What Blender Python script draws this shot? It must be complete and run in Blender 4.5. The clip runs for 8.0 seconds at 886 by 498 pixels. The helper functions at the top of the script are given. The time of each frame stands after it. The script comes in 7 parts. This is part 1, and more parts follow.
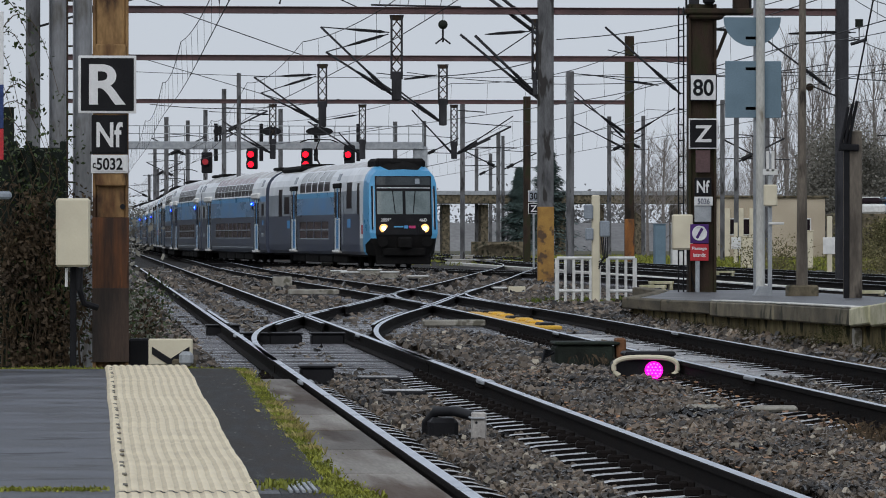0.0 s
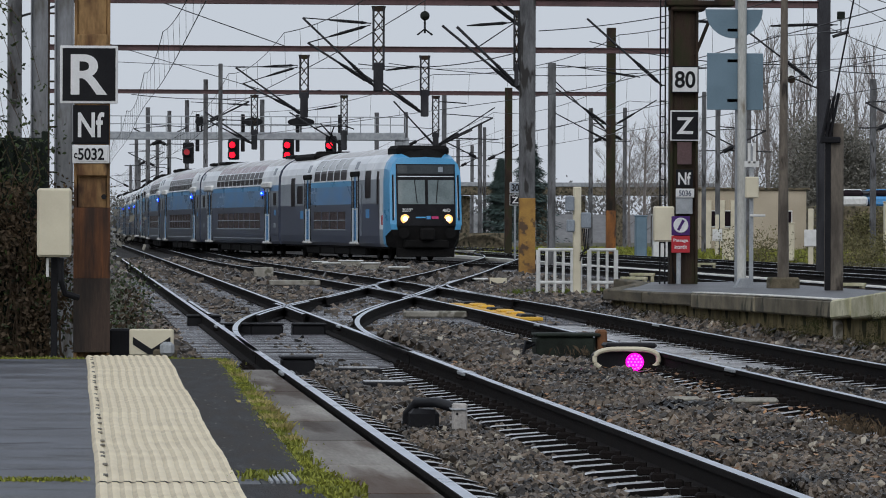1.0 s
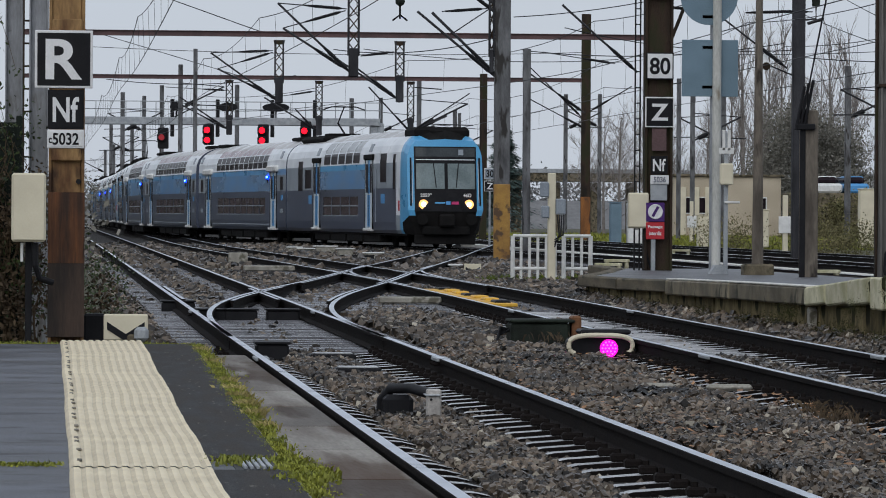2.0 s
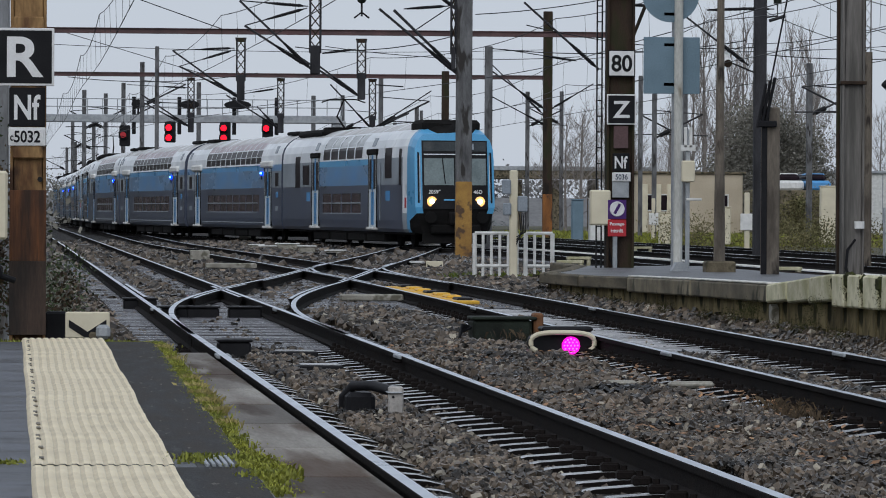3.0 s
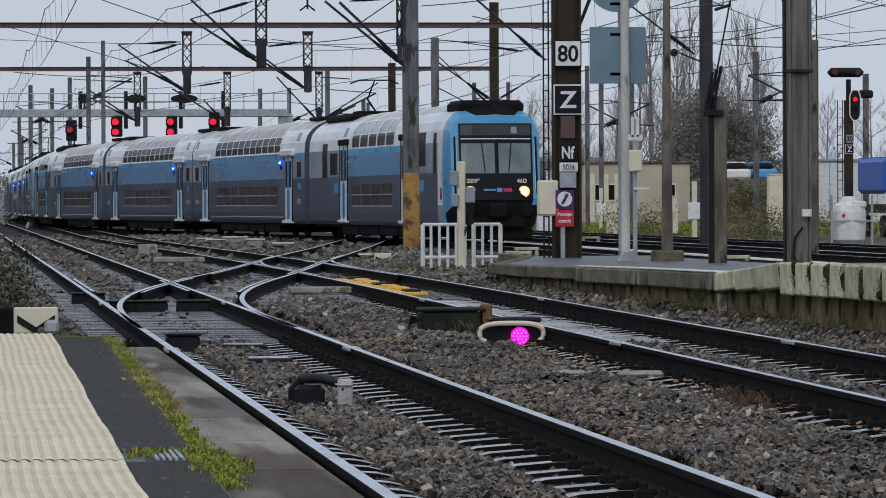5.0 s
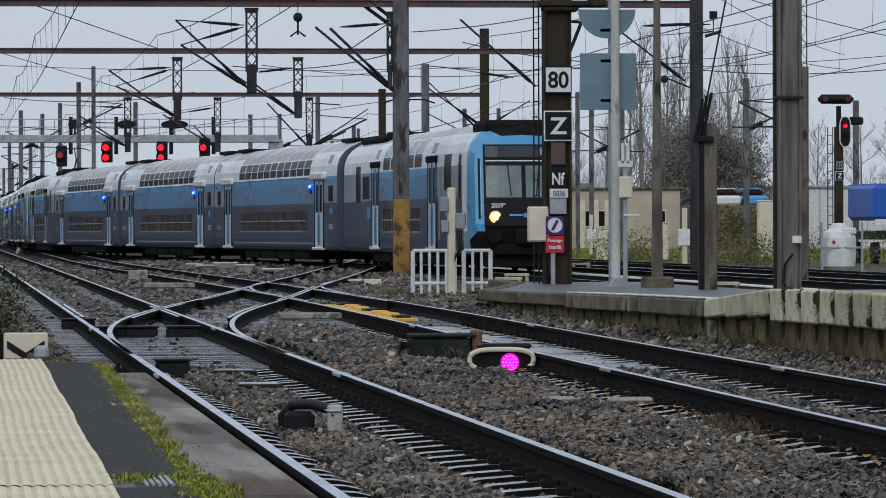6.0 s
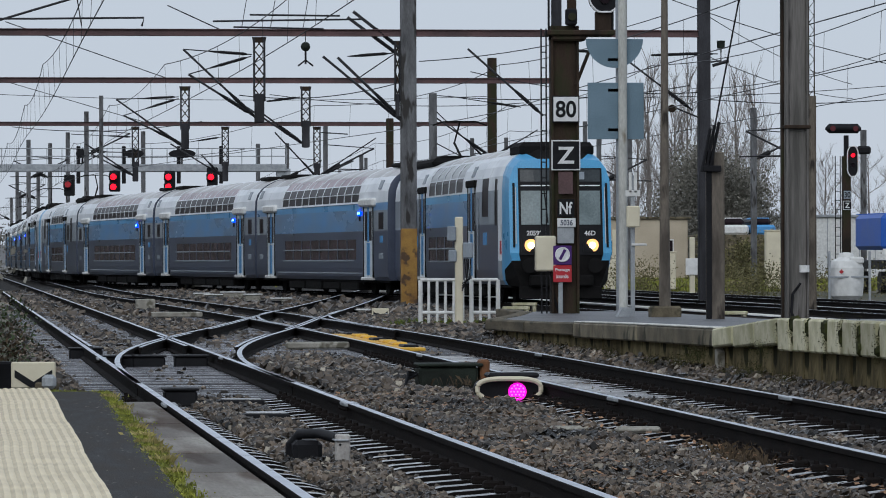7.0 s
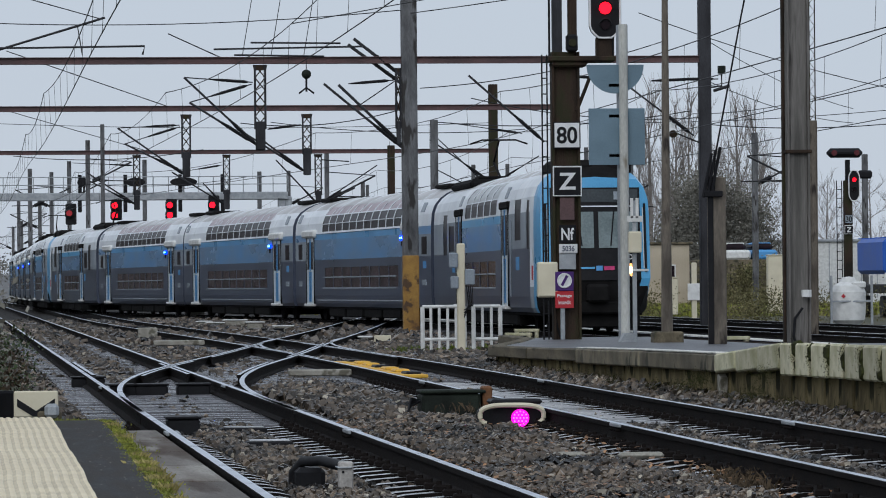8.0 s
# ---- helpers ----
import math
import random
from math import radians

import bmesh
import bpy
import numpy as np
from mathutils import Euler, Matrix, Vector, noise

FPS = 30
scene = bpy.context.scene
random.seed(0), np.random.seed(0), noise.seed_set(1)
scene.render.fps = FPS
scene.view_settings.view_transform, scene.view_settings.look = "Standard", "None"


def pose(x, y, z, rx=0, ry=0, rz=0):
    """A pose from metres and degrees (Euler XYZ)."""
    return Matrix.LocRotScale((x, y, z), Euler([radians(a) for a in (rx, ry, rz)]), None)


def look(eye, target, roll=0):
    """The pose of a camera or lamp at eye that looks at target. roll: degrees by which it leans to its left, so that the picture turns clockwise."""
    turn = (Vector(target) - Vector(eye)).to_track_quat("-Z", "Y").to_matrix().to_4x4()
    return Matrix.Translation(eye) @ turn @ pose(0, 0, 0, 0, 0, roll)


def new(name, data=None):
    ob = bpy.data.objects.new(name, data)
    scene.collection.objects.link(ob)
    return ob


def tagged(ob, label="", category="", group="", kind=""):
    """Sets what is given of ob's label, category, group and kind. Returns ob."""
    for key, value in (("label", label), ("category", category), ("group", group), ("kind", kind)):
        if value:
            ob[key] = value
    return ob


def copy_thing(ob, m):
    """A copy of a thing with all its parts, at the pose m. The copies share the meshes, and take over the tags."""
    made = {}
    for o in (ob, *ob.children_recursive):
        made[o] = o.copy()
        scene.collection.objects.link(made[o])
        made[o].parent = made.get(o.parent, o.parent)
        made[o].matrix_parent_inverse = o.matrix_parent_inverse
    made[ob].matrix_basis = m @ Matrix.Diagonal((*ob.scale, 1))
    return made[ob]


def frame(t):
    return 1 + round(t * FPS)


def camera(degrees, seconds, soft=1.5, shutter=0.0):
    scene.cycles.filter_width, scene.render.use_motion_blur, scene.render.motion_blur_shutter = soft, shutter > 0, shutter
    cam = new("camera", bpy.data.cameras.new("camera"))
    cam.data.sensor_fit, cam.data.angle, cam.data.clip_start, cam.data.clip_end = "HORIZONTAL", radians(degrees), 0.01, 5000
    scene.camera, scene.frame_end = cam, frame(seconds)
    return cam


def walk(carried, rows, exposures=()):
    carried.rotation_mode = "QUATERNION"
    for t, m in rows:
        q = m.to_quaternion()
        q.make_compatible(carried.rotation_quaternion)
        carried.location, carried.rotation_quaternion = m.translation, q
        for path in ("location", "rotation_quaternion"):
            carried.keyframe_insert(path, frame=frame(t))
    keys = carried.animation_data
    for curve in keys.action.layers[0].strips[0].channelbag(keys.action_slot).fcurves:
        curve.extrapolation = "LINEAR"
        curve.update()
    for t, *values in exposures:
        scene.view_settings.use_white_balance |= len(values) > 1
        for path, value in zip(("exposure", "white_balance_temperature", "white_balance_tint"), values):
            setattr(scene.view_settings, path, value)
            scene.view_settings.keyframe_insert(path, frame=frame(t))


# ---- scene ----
# Station throat on a grey wet day: a double-deck electric train comes over the points.
# x to the right, y away along the first track, z up from the top of the rails.
cam = camera(11.194, 8.0, soft=1.0)
walk(cam, [
    (0, pose(0, 0, 1.2, 89.8495, 0, -4.3982) @ pose(0, 0, 0, 0, 0, 0.0171)),
    (0.5, pose(0, 0, 1.2, 89.8050, 0, -4.5161) @ pose(0, 0, 0, 0, 0, 0.1553)),
    (1, pose(0, 0, 1.2, 89.7380, 0, -4.6355) @ pose(0, 0, 0, 0, 0, 0.1882)),
    (1.5, pose(0, 0, 1.2, 89.6020, 0, -4.7614) @ pose(0, 0, 0, 0, 0, 0.3052)),
    (1.7, pose(0, 0, 1.2, 89.5785, 0, -4.8340) @ pose(0, 0, 0, 0, 0, 0.3300)),
    (2.8, pose(0, 0, 1.2, 89.5365, 0, -5.3397) @ pose(0, 0, 0, 0, 0, 0.3350)),
    (3, pose(0, 0, 1.2, 89.5300, 0, -5.4417) @ pose(0, 0, 0, 0, 0, 0.3021)),
    (3.5, pose(0, 0, 1.2, 89.4625, 0, -5.6943) @ pose(0, 0, 0, 0, 0, 0.0778)),
    (4, pose(0, 0, 1.2, 89.3783, 0, -5.9157) @ pose(0, 0, 0, 0, 0, -0.1231)),
    (4.5, pose(0, 0, 1.2, 89.3727, 0, -6.0267) @ pose(0, 0, 0, 0, 0, -0.2329)),
    (4.7, pose(0, 0, 1.2, 89.3800, 0, -6.0510) @ pose(0, 0, 0, 0, 0, -0.2500)),
    (5.8, pose(0, 0, 1.2, 89.6770, 0, -6.2240) @ pose(0, 0, 0, 0, 0, -0.1750)),
    (6, pose(0, 0, 1.2, 89.7536, 0, -6.2261) @ pose(0, 0, 0, 0, 0, -0.1642)),
    (6.5, pose(0, 0, 1.2, 89.9371, 0, -6.1931) @ pose(0, 0, 0, 0, 0, -0.0912)),
    (7, pose(0, 0, 1.2, 90.1254, 0, -6.1313) @ pose(0, 0, 0, 0, 0, -0.1527)),
    (7.5, pose(0, 0, 1.2, 90.3347, 0, -6.0994) @ pose(0, 0, 0, 0, 0, -0.2348)),
    (8, pose(0, 0, 1.2, 90.4638, 0, -6.1099) @ pose(0, 0, 0, 0, 0, -0.4819)),
], ((0, 0.03, 6400, 10), (4, 0.01, 6230, 9.5), (8, 0.03, 6160, 8.5)))

# ---- light: even overcast sky ----
world = bpy.data.worlds.new("overcast_sky")
scene.world = world
world.use_nodes = True
wn, wl = world.node_tree.nodes, world.node_tree.links
sky = wn.new("ShaderNodeTexSky")
sky.sky_type, sky.sun_disc, sky.sun_elevation, sky.sun_rotation = "NISHITA", False, radians(35), radians(203)
sky_dim = wn.new("ShaderNodeMix")
sky_dim.data_type, sky_dim.blend_type = "RGBA", "MIX"
sky_dim.inputs[0].default_value = 0.93
wl.new(sky.outputs[0], sky_dim.inputs[6])
sky_dim.inputs[7].default_value = (6.45, 6.95, 7.75, 1)
wl.new(sky_dim.outputs[2], wn["Background"].inputs[0])
wn["Background"].inputs[1].default_value = 0.085
sun = new("sun", bpy.data.lights.new("sun", "SUN"))
sun.data.energy, sun.data.angle, sun.data.color = 0.95, radians(50), (1, 0.98, 0.95)
sun.matrix_world = look((-25, -60, 45), (0, 0, 0))


# ---- materials ----
def mat(name, c1, c2=None, rough=0.6, metal=0.0, scale=6.0, fine=60.0, bump=0.2, coords="Object", rvar=0.1, spots=None, stretch=(1, 1, 1), island=0.0, objvar=0.0, fine_mix=0.35, spec=0.35):
    """A surface with two scales of colour change, uneven gloss and fine relief."""
    m = bpy.data.materials.new(name)
    m.use_nodes = True
    n, l = m.node_tree.nodes, m.node_tree.links
    b = n["Principled BSDF"]
    c2 = c2 or tuple(v * 0.7 for v in c1)
    tc = n.new("ShaderNodeTexCoord")
    mp = n.new("ShaderNodeMapping")
    mp.inputs["Scale"].default_value = stretch
    l.new(tc.outputs[coords], mp.inputs["Vector"])
    big, small = n.new("ShaderNodeTexNoise"), n.new("ShaderNodeTexNoise")
    for node, s, d in ((big, scale, 5), (small, fine, 3)):
        node.inputs["Scale"].default_value, node.inputs["Detail"].default_value = s, d
        l.new(mp.outputs[0], node.inputs["Vector"])
    ramp = n.new("ShaderNodeValToRGB")
    ramp.color_ramp.elements[0].position, ramp.color_ramp.elements[1].position = 0.35, 0.65
    ramp.color_ramp.elements[0].color, ramp.color_ramp.elements[1].color = (*c2, 1), (*c1, 1)
    l.new(big.outputs["Fac"], ramp.inputs[0])
    mixf = n.new("ShaderNodeMix")
    mixf.data_type, mixf.blend_type = "RGBA", "OVERLAY"
    mixf.inputs[0].default_value = fine_mix
    l.new(ramp.outputs[0], mixf.inputs[6])
    l.new(small.outputs["Fac"], mixf.inputs[7])
    colour = mixf.outputs[2]
    if spots:
        sp = n.new("ShaderNodeTexNoise")
        sp.inputs["Scale"].default_value, sp.inputs["Detail"].default_value = spots[1], 6
        l.new(mp.outputs[0], sp.inputs["Vector"])
        sr = n.new("ShaderNodeValToRGB")
        sr.color_ramp.elements[0].position, sr.color_ramp.elements[1].position = spots[2], spots[2] + 0.08
        l.new(sp.outputs["Fac"], sr.inputs[0])
        sm = n.new("ShaderNodeMix")
        sm.data_type = "RGBA"
        l.new(sr.outputs[0], sm.inputs[0])
        l.new(colour, sm.inputs[6])
        sm.inputs[7].default_value = (*spots[0], 1)
        colour = sm.outputs[2]
    for amount, source in ((island, "Random Per Island"), (objvar, "Random")):
        if amount:
            gi = n.new("ShaderNodeNewGeometry" if source != "Random" else "ShaderNodeObjectInfo")
            hs = n.new("ShaderNodeHueSaturation")
            mr = n.new("ShaderNodeMapRange")
            mr.inputs["To Min"].default_value, mr.inputs["To Max"].default_value = 1 - amount, 1 + amount
            l.new(gi.outputs[source], mr.inputs["Value"])
            l.new(mr.outputs[0], hs.inputs["Value"])
            l.new(colour, hs.inputs["Color"])
            colour = hs.outputs[0]
    l.new(colour, b.inputs["Base Color"])
    rr = n.new("ShaderNodeMapRange")
    rr.inputs["To Min"].default_value, rr.inputs["To Max"].default_value = max(0.02, rough - rvar), min(1, rough + rvar)
    l.new(big.outputs["Fac"], rr.inputs["Value"])
    l.new(rr.outputs[0], b.inputs["Roughness"])
    b.inputs["Metallic"].default_value = metal
    b.inputs["Specular IOR Level"].default_value = spec
    if bump:
        bp = n.new("ShaderNodeBump")
        bp.inputs["Strength"].default_value, bp.inputs["Distance"].default_value = bump, 0.02
        l.new(small.outputs["Fac"], bp.inputs["Height"])
        l.new(bp.outputs[0], b.inputs["Normal"])
    return m


def glow(name, colour, strength):
    m = bpy.data.materials.new(name)
    m.use_nodes = True
    b = m.node_tree.nodes["Principled BSDF"]
    b.inputs["Base Color"].default_value = (*colour, 1)
    b.inputs["Emission Color"].default_value = (*colour, 1)
    b.inputs["Emission Strength"].default_value = strength
    return m


# Bed near-black: the shade in the gaps between stones is in its colour.
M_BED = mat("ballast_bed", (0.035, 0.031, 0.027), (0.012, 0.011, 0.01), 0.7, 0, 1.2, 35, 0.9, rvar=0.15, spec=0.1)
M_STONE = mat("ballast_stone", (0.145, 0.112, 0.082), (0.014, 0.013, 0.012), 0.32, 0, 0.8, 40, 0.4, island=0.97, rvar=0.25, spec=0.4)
M_GROUND = mat("yard_ground", (0.14, 0.13, 0.1), (0.07, 0.075, 0.05), 0.9, 0, 0.08, 3, 0.5, spec=0.1)
M_RAIL_TOP = mat("polished_rail", (0.72, 0.76, 0.82), (0.5, 0.54, 0.6), 0.3, 1.0, 2, 80, 0.05)
M_RAIL = mat("rusty_rail_and_block_shade", (0.016, 0.013, 0.012), (0.008, 0.007, 0.007), 0.85, 0.0, 4, 60, 0.3, spec=0.08)
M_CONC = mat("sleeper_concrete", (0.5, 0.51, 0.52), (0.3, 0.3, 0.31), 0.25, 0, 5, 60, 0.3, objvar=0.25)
M_TIMBER = mat("wet_timber", (0.13, 0.13, 0.145), (0.035, 0.033, 0.038), 0.18, 0, 4, 40, 0.4, stretch=(1, 6, 6), objvar=0.35, spec=0.6)
M_ASPHALT = mat("wet_asphalt", (0.135, 0.143, 0.165), (0.036, 0.039, 0.048), 0.5, 0, 3.2, 120, 0.35, rvar=0.35, stretch=(0.4, 0.7, 1), spots=((0.03, 0.031, 0.035), 5, 0.58), spec=0.4)
M_DARKPATH = mat("dark_damp_asphalt", (0.05, 0.044, 0.04), (0.013, 0.013, 0.014), 0.7, 0, 9.0, 130, 0.6, rvar=0.3, stretch=(1, 0.14, 1), spots=((0.17, 0.155, 0.135), 30, 0.64), spec=0.16, fine_mix=0.6)
M_SLAB = mat("wet_concrete_slab", (0.3, 0.28, 0.25), (0.1, 0.078, 0.058), 0.6, 0, 4.0, 45, 0.6, rvar=0.3, spots=((0.07, 0.043, 0.026), 2.2, 0.5), stretch=(1, 0.1, 1), island=0.45, spec=0.15)
M_OLDCONC = mat("mossy_concrete", (0.2, 0.165, 0.11), (0.065, 0.055, 0.036), 0.85, 0, 3.0, 45, 0.5, spots=((0.035, 0.035, 0.02), 3.6, 0.55), stretch=(1, 0.2, 1))
M_WALLDARK = mat("stained_brown_wall", (0.27, 0.215, 0.11), (0.055, 0.046, 0.026), 0.9, 0, 2.6, 40, 0.5, stretch=(1, 1.0, 0.6), fine_mix=0.2, spots=((0.025, 0.024, 0.012), 3.2, 0.5), objvar=0.35, spec=0.1)
M_STRIP = mat("ribbed_cream_strip", (0.87, 0.76, 0.54), (0.74, 0.63, 0.43), 0.55, 0, 3, 70, 0.25)
M_MOSS = mat("moss", (0.14, 0.17, 0.02), (0.06, 0.09, 0.012), 0.9, 0, 8, 80, 0.8, island=0.35)
M_TAN = mat("rust_tan_mast", (0.33, 0.2, 0.085), (0.1, 0.045, 0.018), 0.75, 0.0, 6, 60, 0.4, stretch=(1, 1, 0.3), spots=((0.05, 0.025, 0.013), 4.5, 0.52))
M_DARKMAST = mat("dark_rusted_mast", (0.07, 0.043, 0.03), (0.022, 0.018, 0.014), 0.75, 0, 2.5, 50, 0.4, stretch=(1, 1, 0.35), spots=((0.035, 0.034, 0.018), 2.5, 0.5), spec=0.15)
M_GREYMAST = mat("weathered_grey_mast", (0.17, 0.172, 0.178), (0.065, 0.065, 0.068), 0.75, 0, 4, 40, 0.35, stretch=(1, 1, 0.25), spots=((0.035, 0.032, 0.03), 5, 0.56))
M_GREYPOLE = mat("streaked_grey_mast", (0.22, 0.205, 0.19), (0.085, 0.08, 0.072), 0.7, 0, 4, 40, 0.3, stretch=(1.6, 1, 0.12), spots=((0.04, 0.036, 0.033), 4, 0.57))
M_ORANGERUST = mat("orange_rust_paint", (0.3, 0.12, 0.035), (0.14, 0.06, 0.022), 0.8, 0, 2, 40, 0.4, stretch=(1, 1, 0.3), spots=((0.06, 0.035, 0.025), 3, 0.55))
M_BLACKMAST = mat("blackened_steel_mast", (0.05, 0.05, 0.056), (0.022, 0.022, 0.025), 0.7, 0, 3, 40, 0.3, stretch=(1, 1, 0.3), spec=0.2)
M_BEAM = mat("oxide_red_beam", (0.14, 0.082, 0.082), (0.085, 0.055, 0.056), 0.7, 0, 1.2, 30, 0.3)
M_GALV = mat("galvanised_steel", (0.42, 0.44, 0.46), (0.3, 0.32, 0.34), 0.5, 0.4, 4, 60, 0.1)
M_WIRE = mat("wire_steel", (0.04, 0.04, 0.045), (0.03, 0.03, 0.033), 0.6, 0.3, 5, 50, 0)
M_CREAM = mat("cream_paint", (0.72, 0.66, 0.5), (0.62, 0.56, 0.42), 0.5, 0, 2, 60, 0.05, fine_mix=0.08)
M_WHITE = mat("white_paint", (0.78, 0.78, 0.76), (0.62, 0.62, 0.6), 0.5, 0, 5, 60, 0.05, fine_mix=0.1)
M_BLACK = mat("black_enamel", (0.018, 0.018, 0.02), (0.012, 0.012, 0.014), 0.5, 0, 4, 60, 0.05, spec=0.12)
M_SIGNWHITE = mat("sign_white", (0.8, 0.8, 0.8), (0.7, 0.7, 0.7), 0.4, 0, 4, 60, 0.02)
M_SIGNBACK = mat("blue_grey_sign_back", (0.17, 0.25, 0.31), (0.14, 0.21, 0.26), 0.55, 0.1, 2, 50, 0.05)
M_YELLOW = mat("yellow_paint", (0.8, 0.47, 0.05), (0.6, 0.33, 0.04), 0.5, 0, 4, 60, 0.2)

M_COPING = mat("pale_coping_concrete", (0.66, 0.62, 0.47), (0.36, 0.34, 0.2), 0.7, 0, 3, 45, 0.4, spots=((0.22, 0.2, 0.09), 3, 0.57), objvar=0.25, stretch=(1, 1.0, 0.7), spec=0.2, fine_mix=0.25)
M_MOSSDARK = mat("dark_wall_moss", (0.05, 0.055, 0.018), (0.022, 0.022, 0.01), 0.9, 0, 3, 40, 0.1, island=0.5, spec=0.1)
M_TOPSLAB = mat("wet_brown_slab", (0.22, 0.19, 0.13), (0.085, 0.07, 0.045), 0.65, 0, 3, 45, 0.4, spots=((0.04, 0.036, 0.02), 4, 0.56), stretch=(1, 0.8, 0.8), fine_mix=0.2, objvar=0.2)
M_OLDSLAB = mat("grey_old_slab", (0.4, 0.38, 0.33), (0.24, 0.225, 0.19), 0.6, 0, 3, 50, 0.3, spots=((0.13, 0.12, 0.09), 4, 0.56))
# Near-white colour that paints highlights: platform edge cap and yard strips.
M_PALEGLINT = mat("pale_painted_glint", (0.8, 0.78, 0.72), (0.5, 0.48, 0.43), 0.4, 0, 3, 50, 0.2)
M_FARPATH = mat("damp_grey_platform", (0.14, 0.143, 0.153), (0.06, 0.062, 0.066), 0.45, 0, 0.6, 60, 0.2, rvar=0.25)
M_TAN2 = mat("brown_weathered_post", (0.21, 0.18, 0.145), (0.075, 0.062, 0.05), 0.75, 0, 4, 45, 0.4, stretch=(1, 1, 0.25), spots=((0.03, 0.024, 0.02), 4, 0.55))
M_OCHRE = mat("peeling_ochre_paint", (0.42, 0.24, 0.06), (0.25, 0.13, 0.04), 0.7, 0, 3, 40, 0.4, spots=((0.1, 0.06, 0.035), 3.5, 0.57))
M_RENDER = mat("cream_render", (0.55, 0.475, 0.36), (0.46, 0.39, 0.29), 0.85, 0, 0.5, 20, 0.2)
# Bark and foliage of the far trees are lightened: haze in the colour.
M_BARK = mat("hazed_grey_bark", (0.27, 0.245, 0.225), (0.18, 0.16, 0.15), 0.9, 0, 3, 30, 0.3, spec=0.1)
M_IVYFAR = mat("hazed_dull_foliage", (0.22, 0.21, 0.18), (0.15, 0.145, 0.125), 0.8, 0, 0.3, 5, 0.1, island=0.3, spec=0.1)
M_SHRUB = mat("brown_green_shrub", (0.19, 0.165, 0.085), (0.09, 0.09, 0.04), 0.8, 0, 0.6, 5, 0.1, island=0.5, spec=0.1)
M_GREYPAINT = mat("weathered_grey_paint", (0.3, 0.31, 0.33), (0.17, 0.175, 0.18), 0.7, 0, 3, 40, 0.3, stretch=(1, 1, 0.25), spots=((0.11, 0.1, 0.085), 4, 0.58))
M_LORRY = mat("lorry_blue", (0.03, 0.12, 0.5), (0.025, 0.1, 0.42), 0.4, 0, 1, 30, 0.03)
M_STRAW = mat("straw_grass", (0.42, 0.36, 0.14), (0.24, 0.2, 0.07), 0.8, 0, 3, 30, 0.1, island=0.4)
M_FALLEN = mat("fallen_leaf", (0.3, 0.16, 0.075), (0.14, 0.075, 0.04), 0.6, 0, 3, 40, 0.2, island=0.6)
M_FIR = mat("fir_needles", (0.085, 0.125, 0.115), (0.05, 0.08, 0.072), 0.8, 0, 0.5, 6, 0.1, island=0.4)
# Washed-out grey: distance haze painted into woods and embankment.
M_WOODS = mat("hazed_distant_wood", (0.2, 0.2, 0.2), (0.13, 0.13, 0.135), 0.9, 0, 0.05, 2, 0, island=0.3)
M_TREAD = mat("dark_worn_rubber", (0.2, 0.175, 0.13), (0.09, 0.08, 0.06), 0.7, 0, 5, 50, 0.2)
# Darker cream for the groove faces: the shade between the ribs, as colour.
M_STRIPSHADE = mat("shaded_strip_groove", (0.7, 0.61, 0.44), (0.56, 0.48, 0.34), 0.7, 0, 3, 50, 0.25)
M_RUST = mat("brown_rust_streaks", (0.19, 0.075, 0.03), (0.045, 0.025, 0.017), 0.8, 0, 3.2, 40, 0.4, stretch=(3, 1, 0.3), spots=((0.03, 0.02, 0.015), 3.5, 0.55))
M_SOOT = mat("dark_sooty_rust", (0.075, 0.05, 0.038), (0.026, 0.021, 0.018), 0.8, 0, 3, 40, 0.4, stretch=(2.5, 1, 0.35))
M_REDPAINT = mat("red_enamel", (0.5, 0.03, 0.04), (0.42, 0.025, 0.035), 0.4, 0, 4, 50, 0.03)
M_REDDARK = mat("unlit_red_glass", (0.12, 0.02, 0.025), (0.08, 0.015, 0.02), 0.2, 0, 4, 50, 0)
M_PURPLE = mat("purple_enamel", (0.07, 0.02, 0.16), (0.06, 0.018, 0.13), 0.4, 0, 4, 50, 0.03)
M_GREENBOX = mat("dark_green_cast_iron", (0.026, 0.034, 0.026), (0.012, 0.014, 0.012), 0.7, 0.0, 5, 60, 0.4, spec=0.15)
M_REDLAMP = glow("red_signal_lamp", (1.0, 0.0, 0.012), 2.6)
M_PINKLAMP = glow("magenta_signal_lamp", (1.0, 0.0, 0.6), 1.0)
M_PINKDOT = glow("pale_magenta_facet", (1.0, 0.22, 0.88), 1.2)
M_LEAF = mat("ivy_leaf", (0.05, 0.075, 0.02), (0.025, 0.04, 0.012), 0.5, 0, 3, 40, 0.1, island=0.5)
M_DEADLEAF = mat("dry_brown_stems", (0.1, 0.07, 0.04), (0.05, 0.035, 0.022), 0.8, 0, 3, 40, 0.1, island=0.4)
M_FENCE = mat("dark_green_fence", (0.02, 0.028, 0.022), (0.012, 0.016, 0.013), 0.7, 0, 3, 40, 0.1, spec=0.15)
M_GRASS = mat("grass_blades", (0.27, 0.28, 0.04), (0.13, 0.15, 0.022), 0.7, 0, 3, 30, 0.1, island=0.45)
# Blue paint; its greyer tone is the band's reflection mixed into the colour.
M_TBLUE = mat("carriage_blue", (0.13, 0.33, 0.62), (0.2, 0.28, 0.4), 0.28, 0, 0.4, 40, 0.02, rvar=0.12, stretch=(1, 0.5, 1.8), spec=0.5)
# Brighter blue that paints the sheen along the top of the band.
M_TSHEEN = mat("carriage_blue_sheen", (0.13, 0.4, 0.72), (0.12, 0.33, 0.6), 0.3, 0, 0.6, 40, 0.02, spec=0.5)
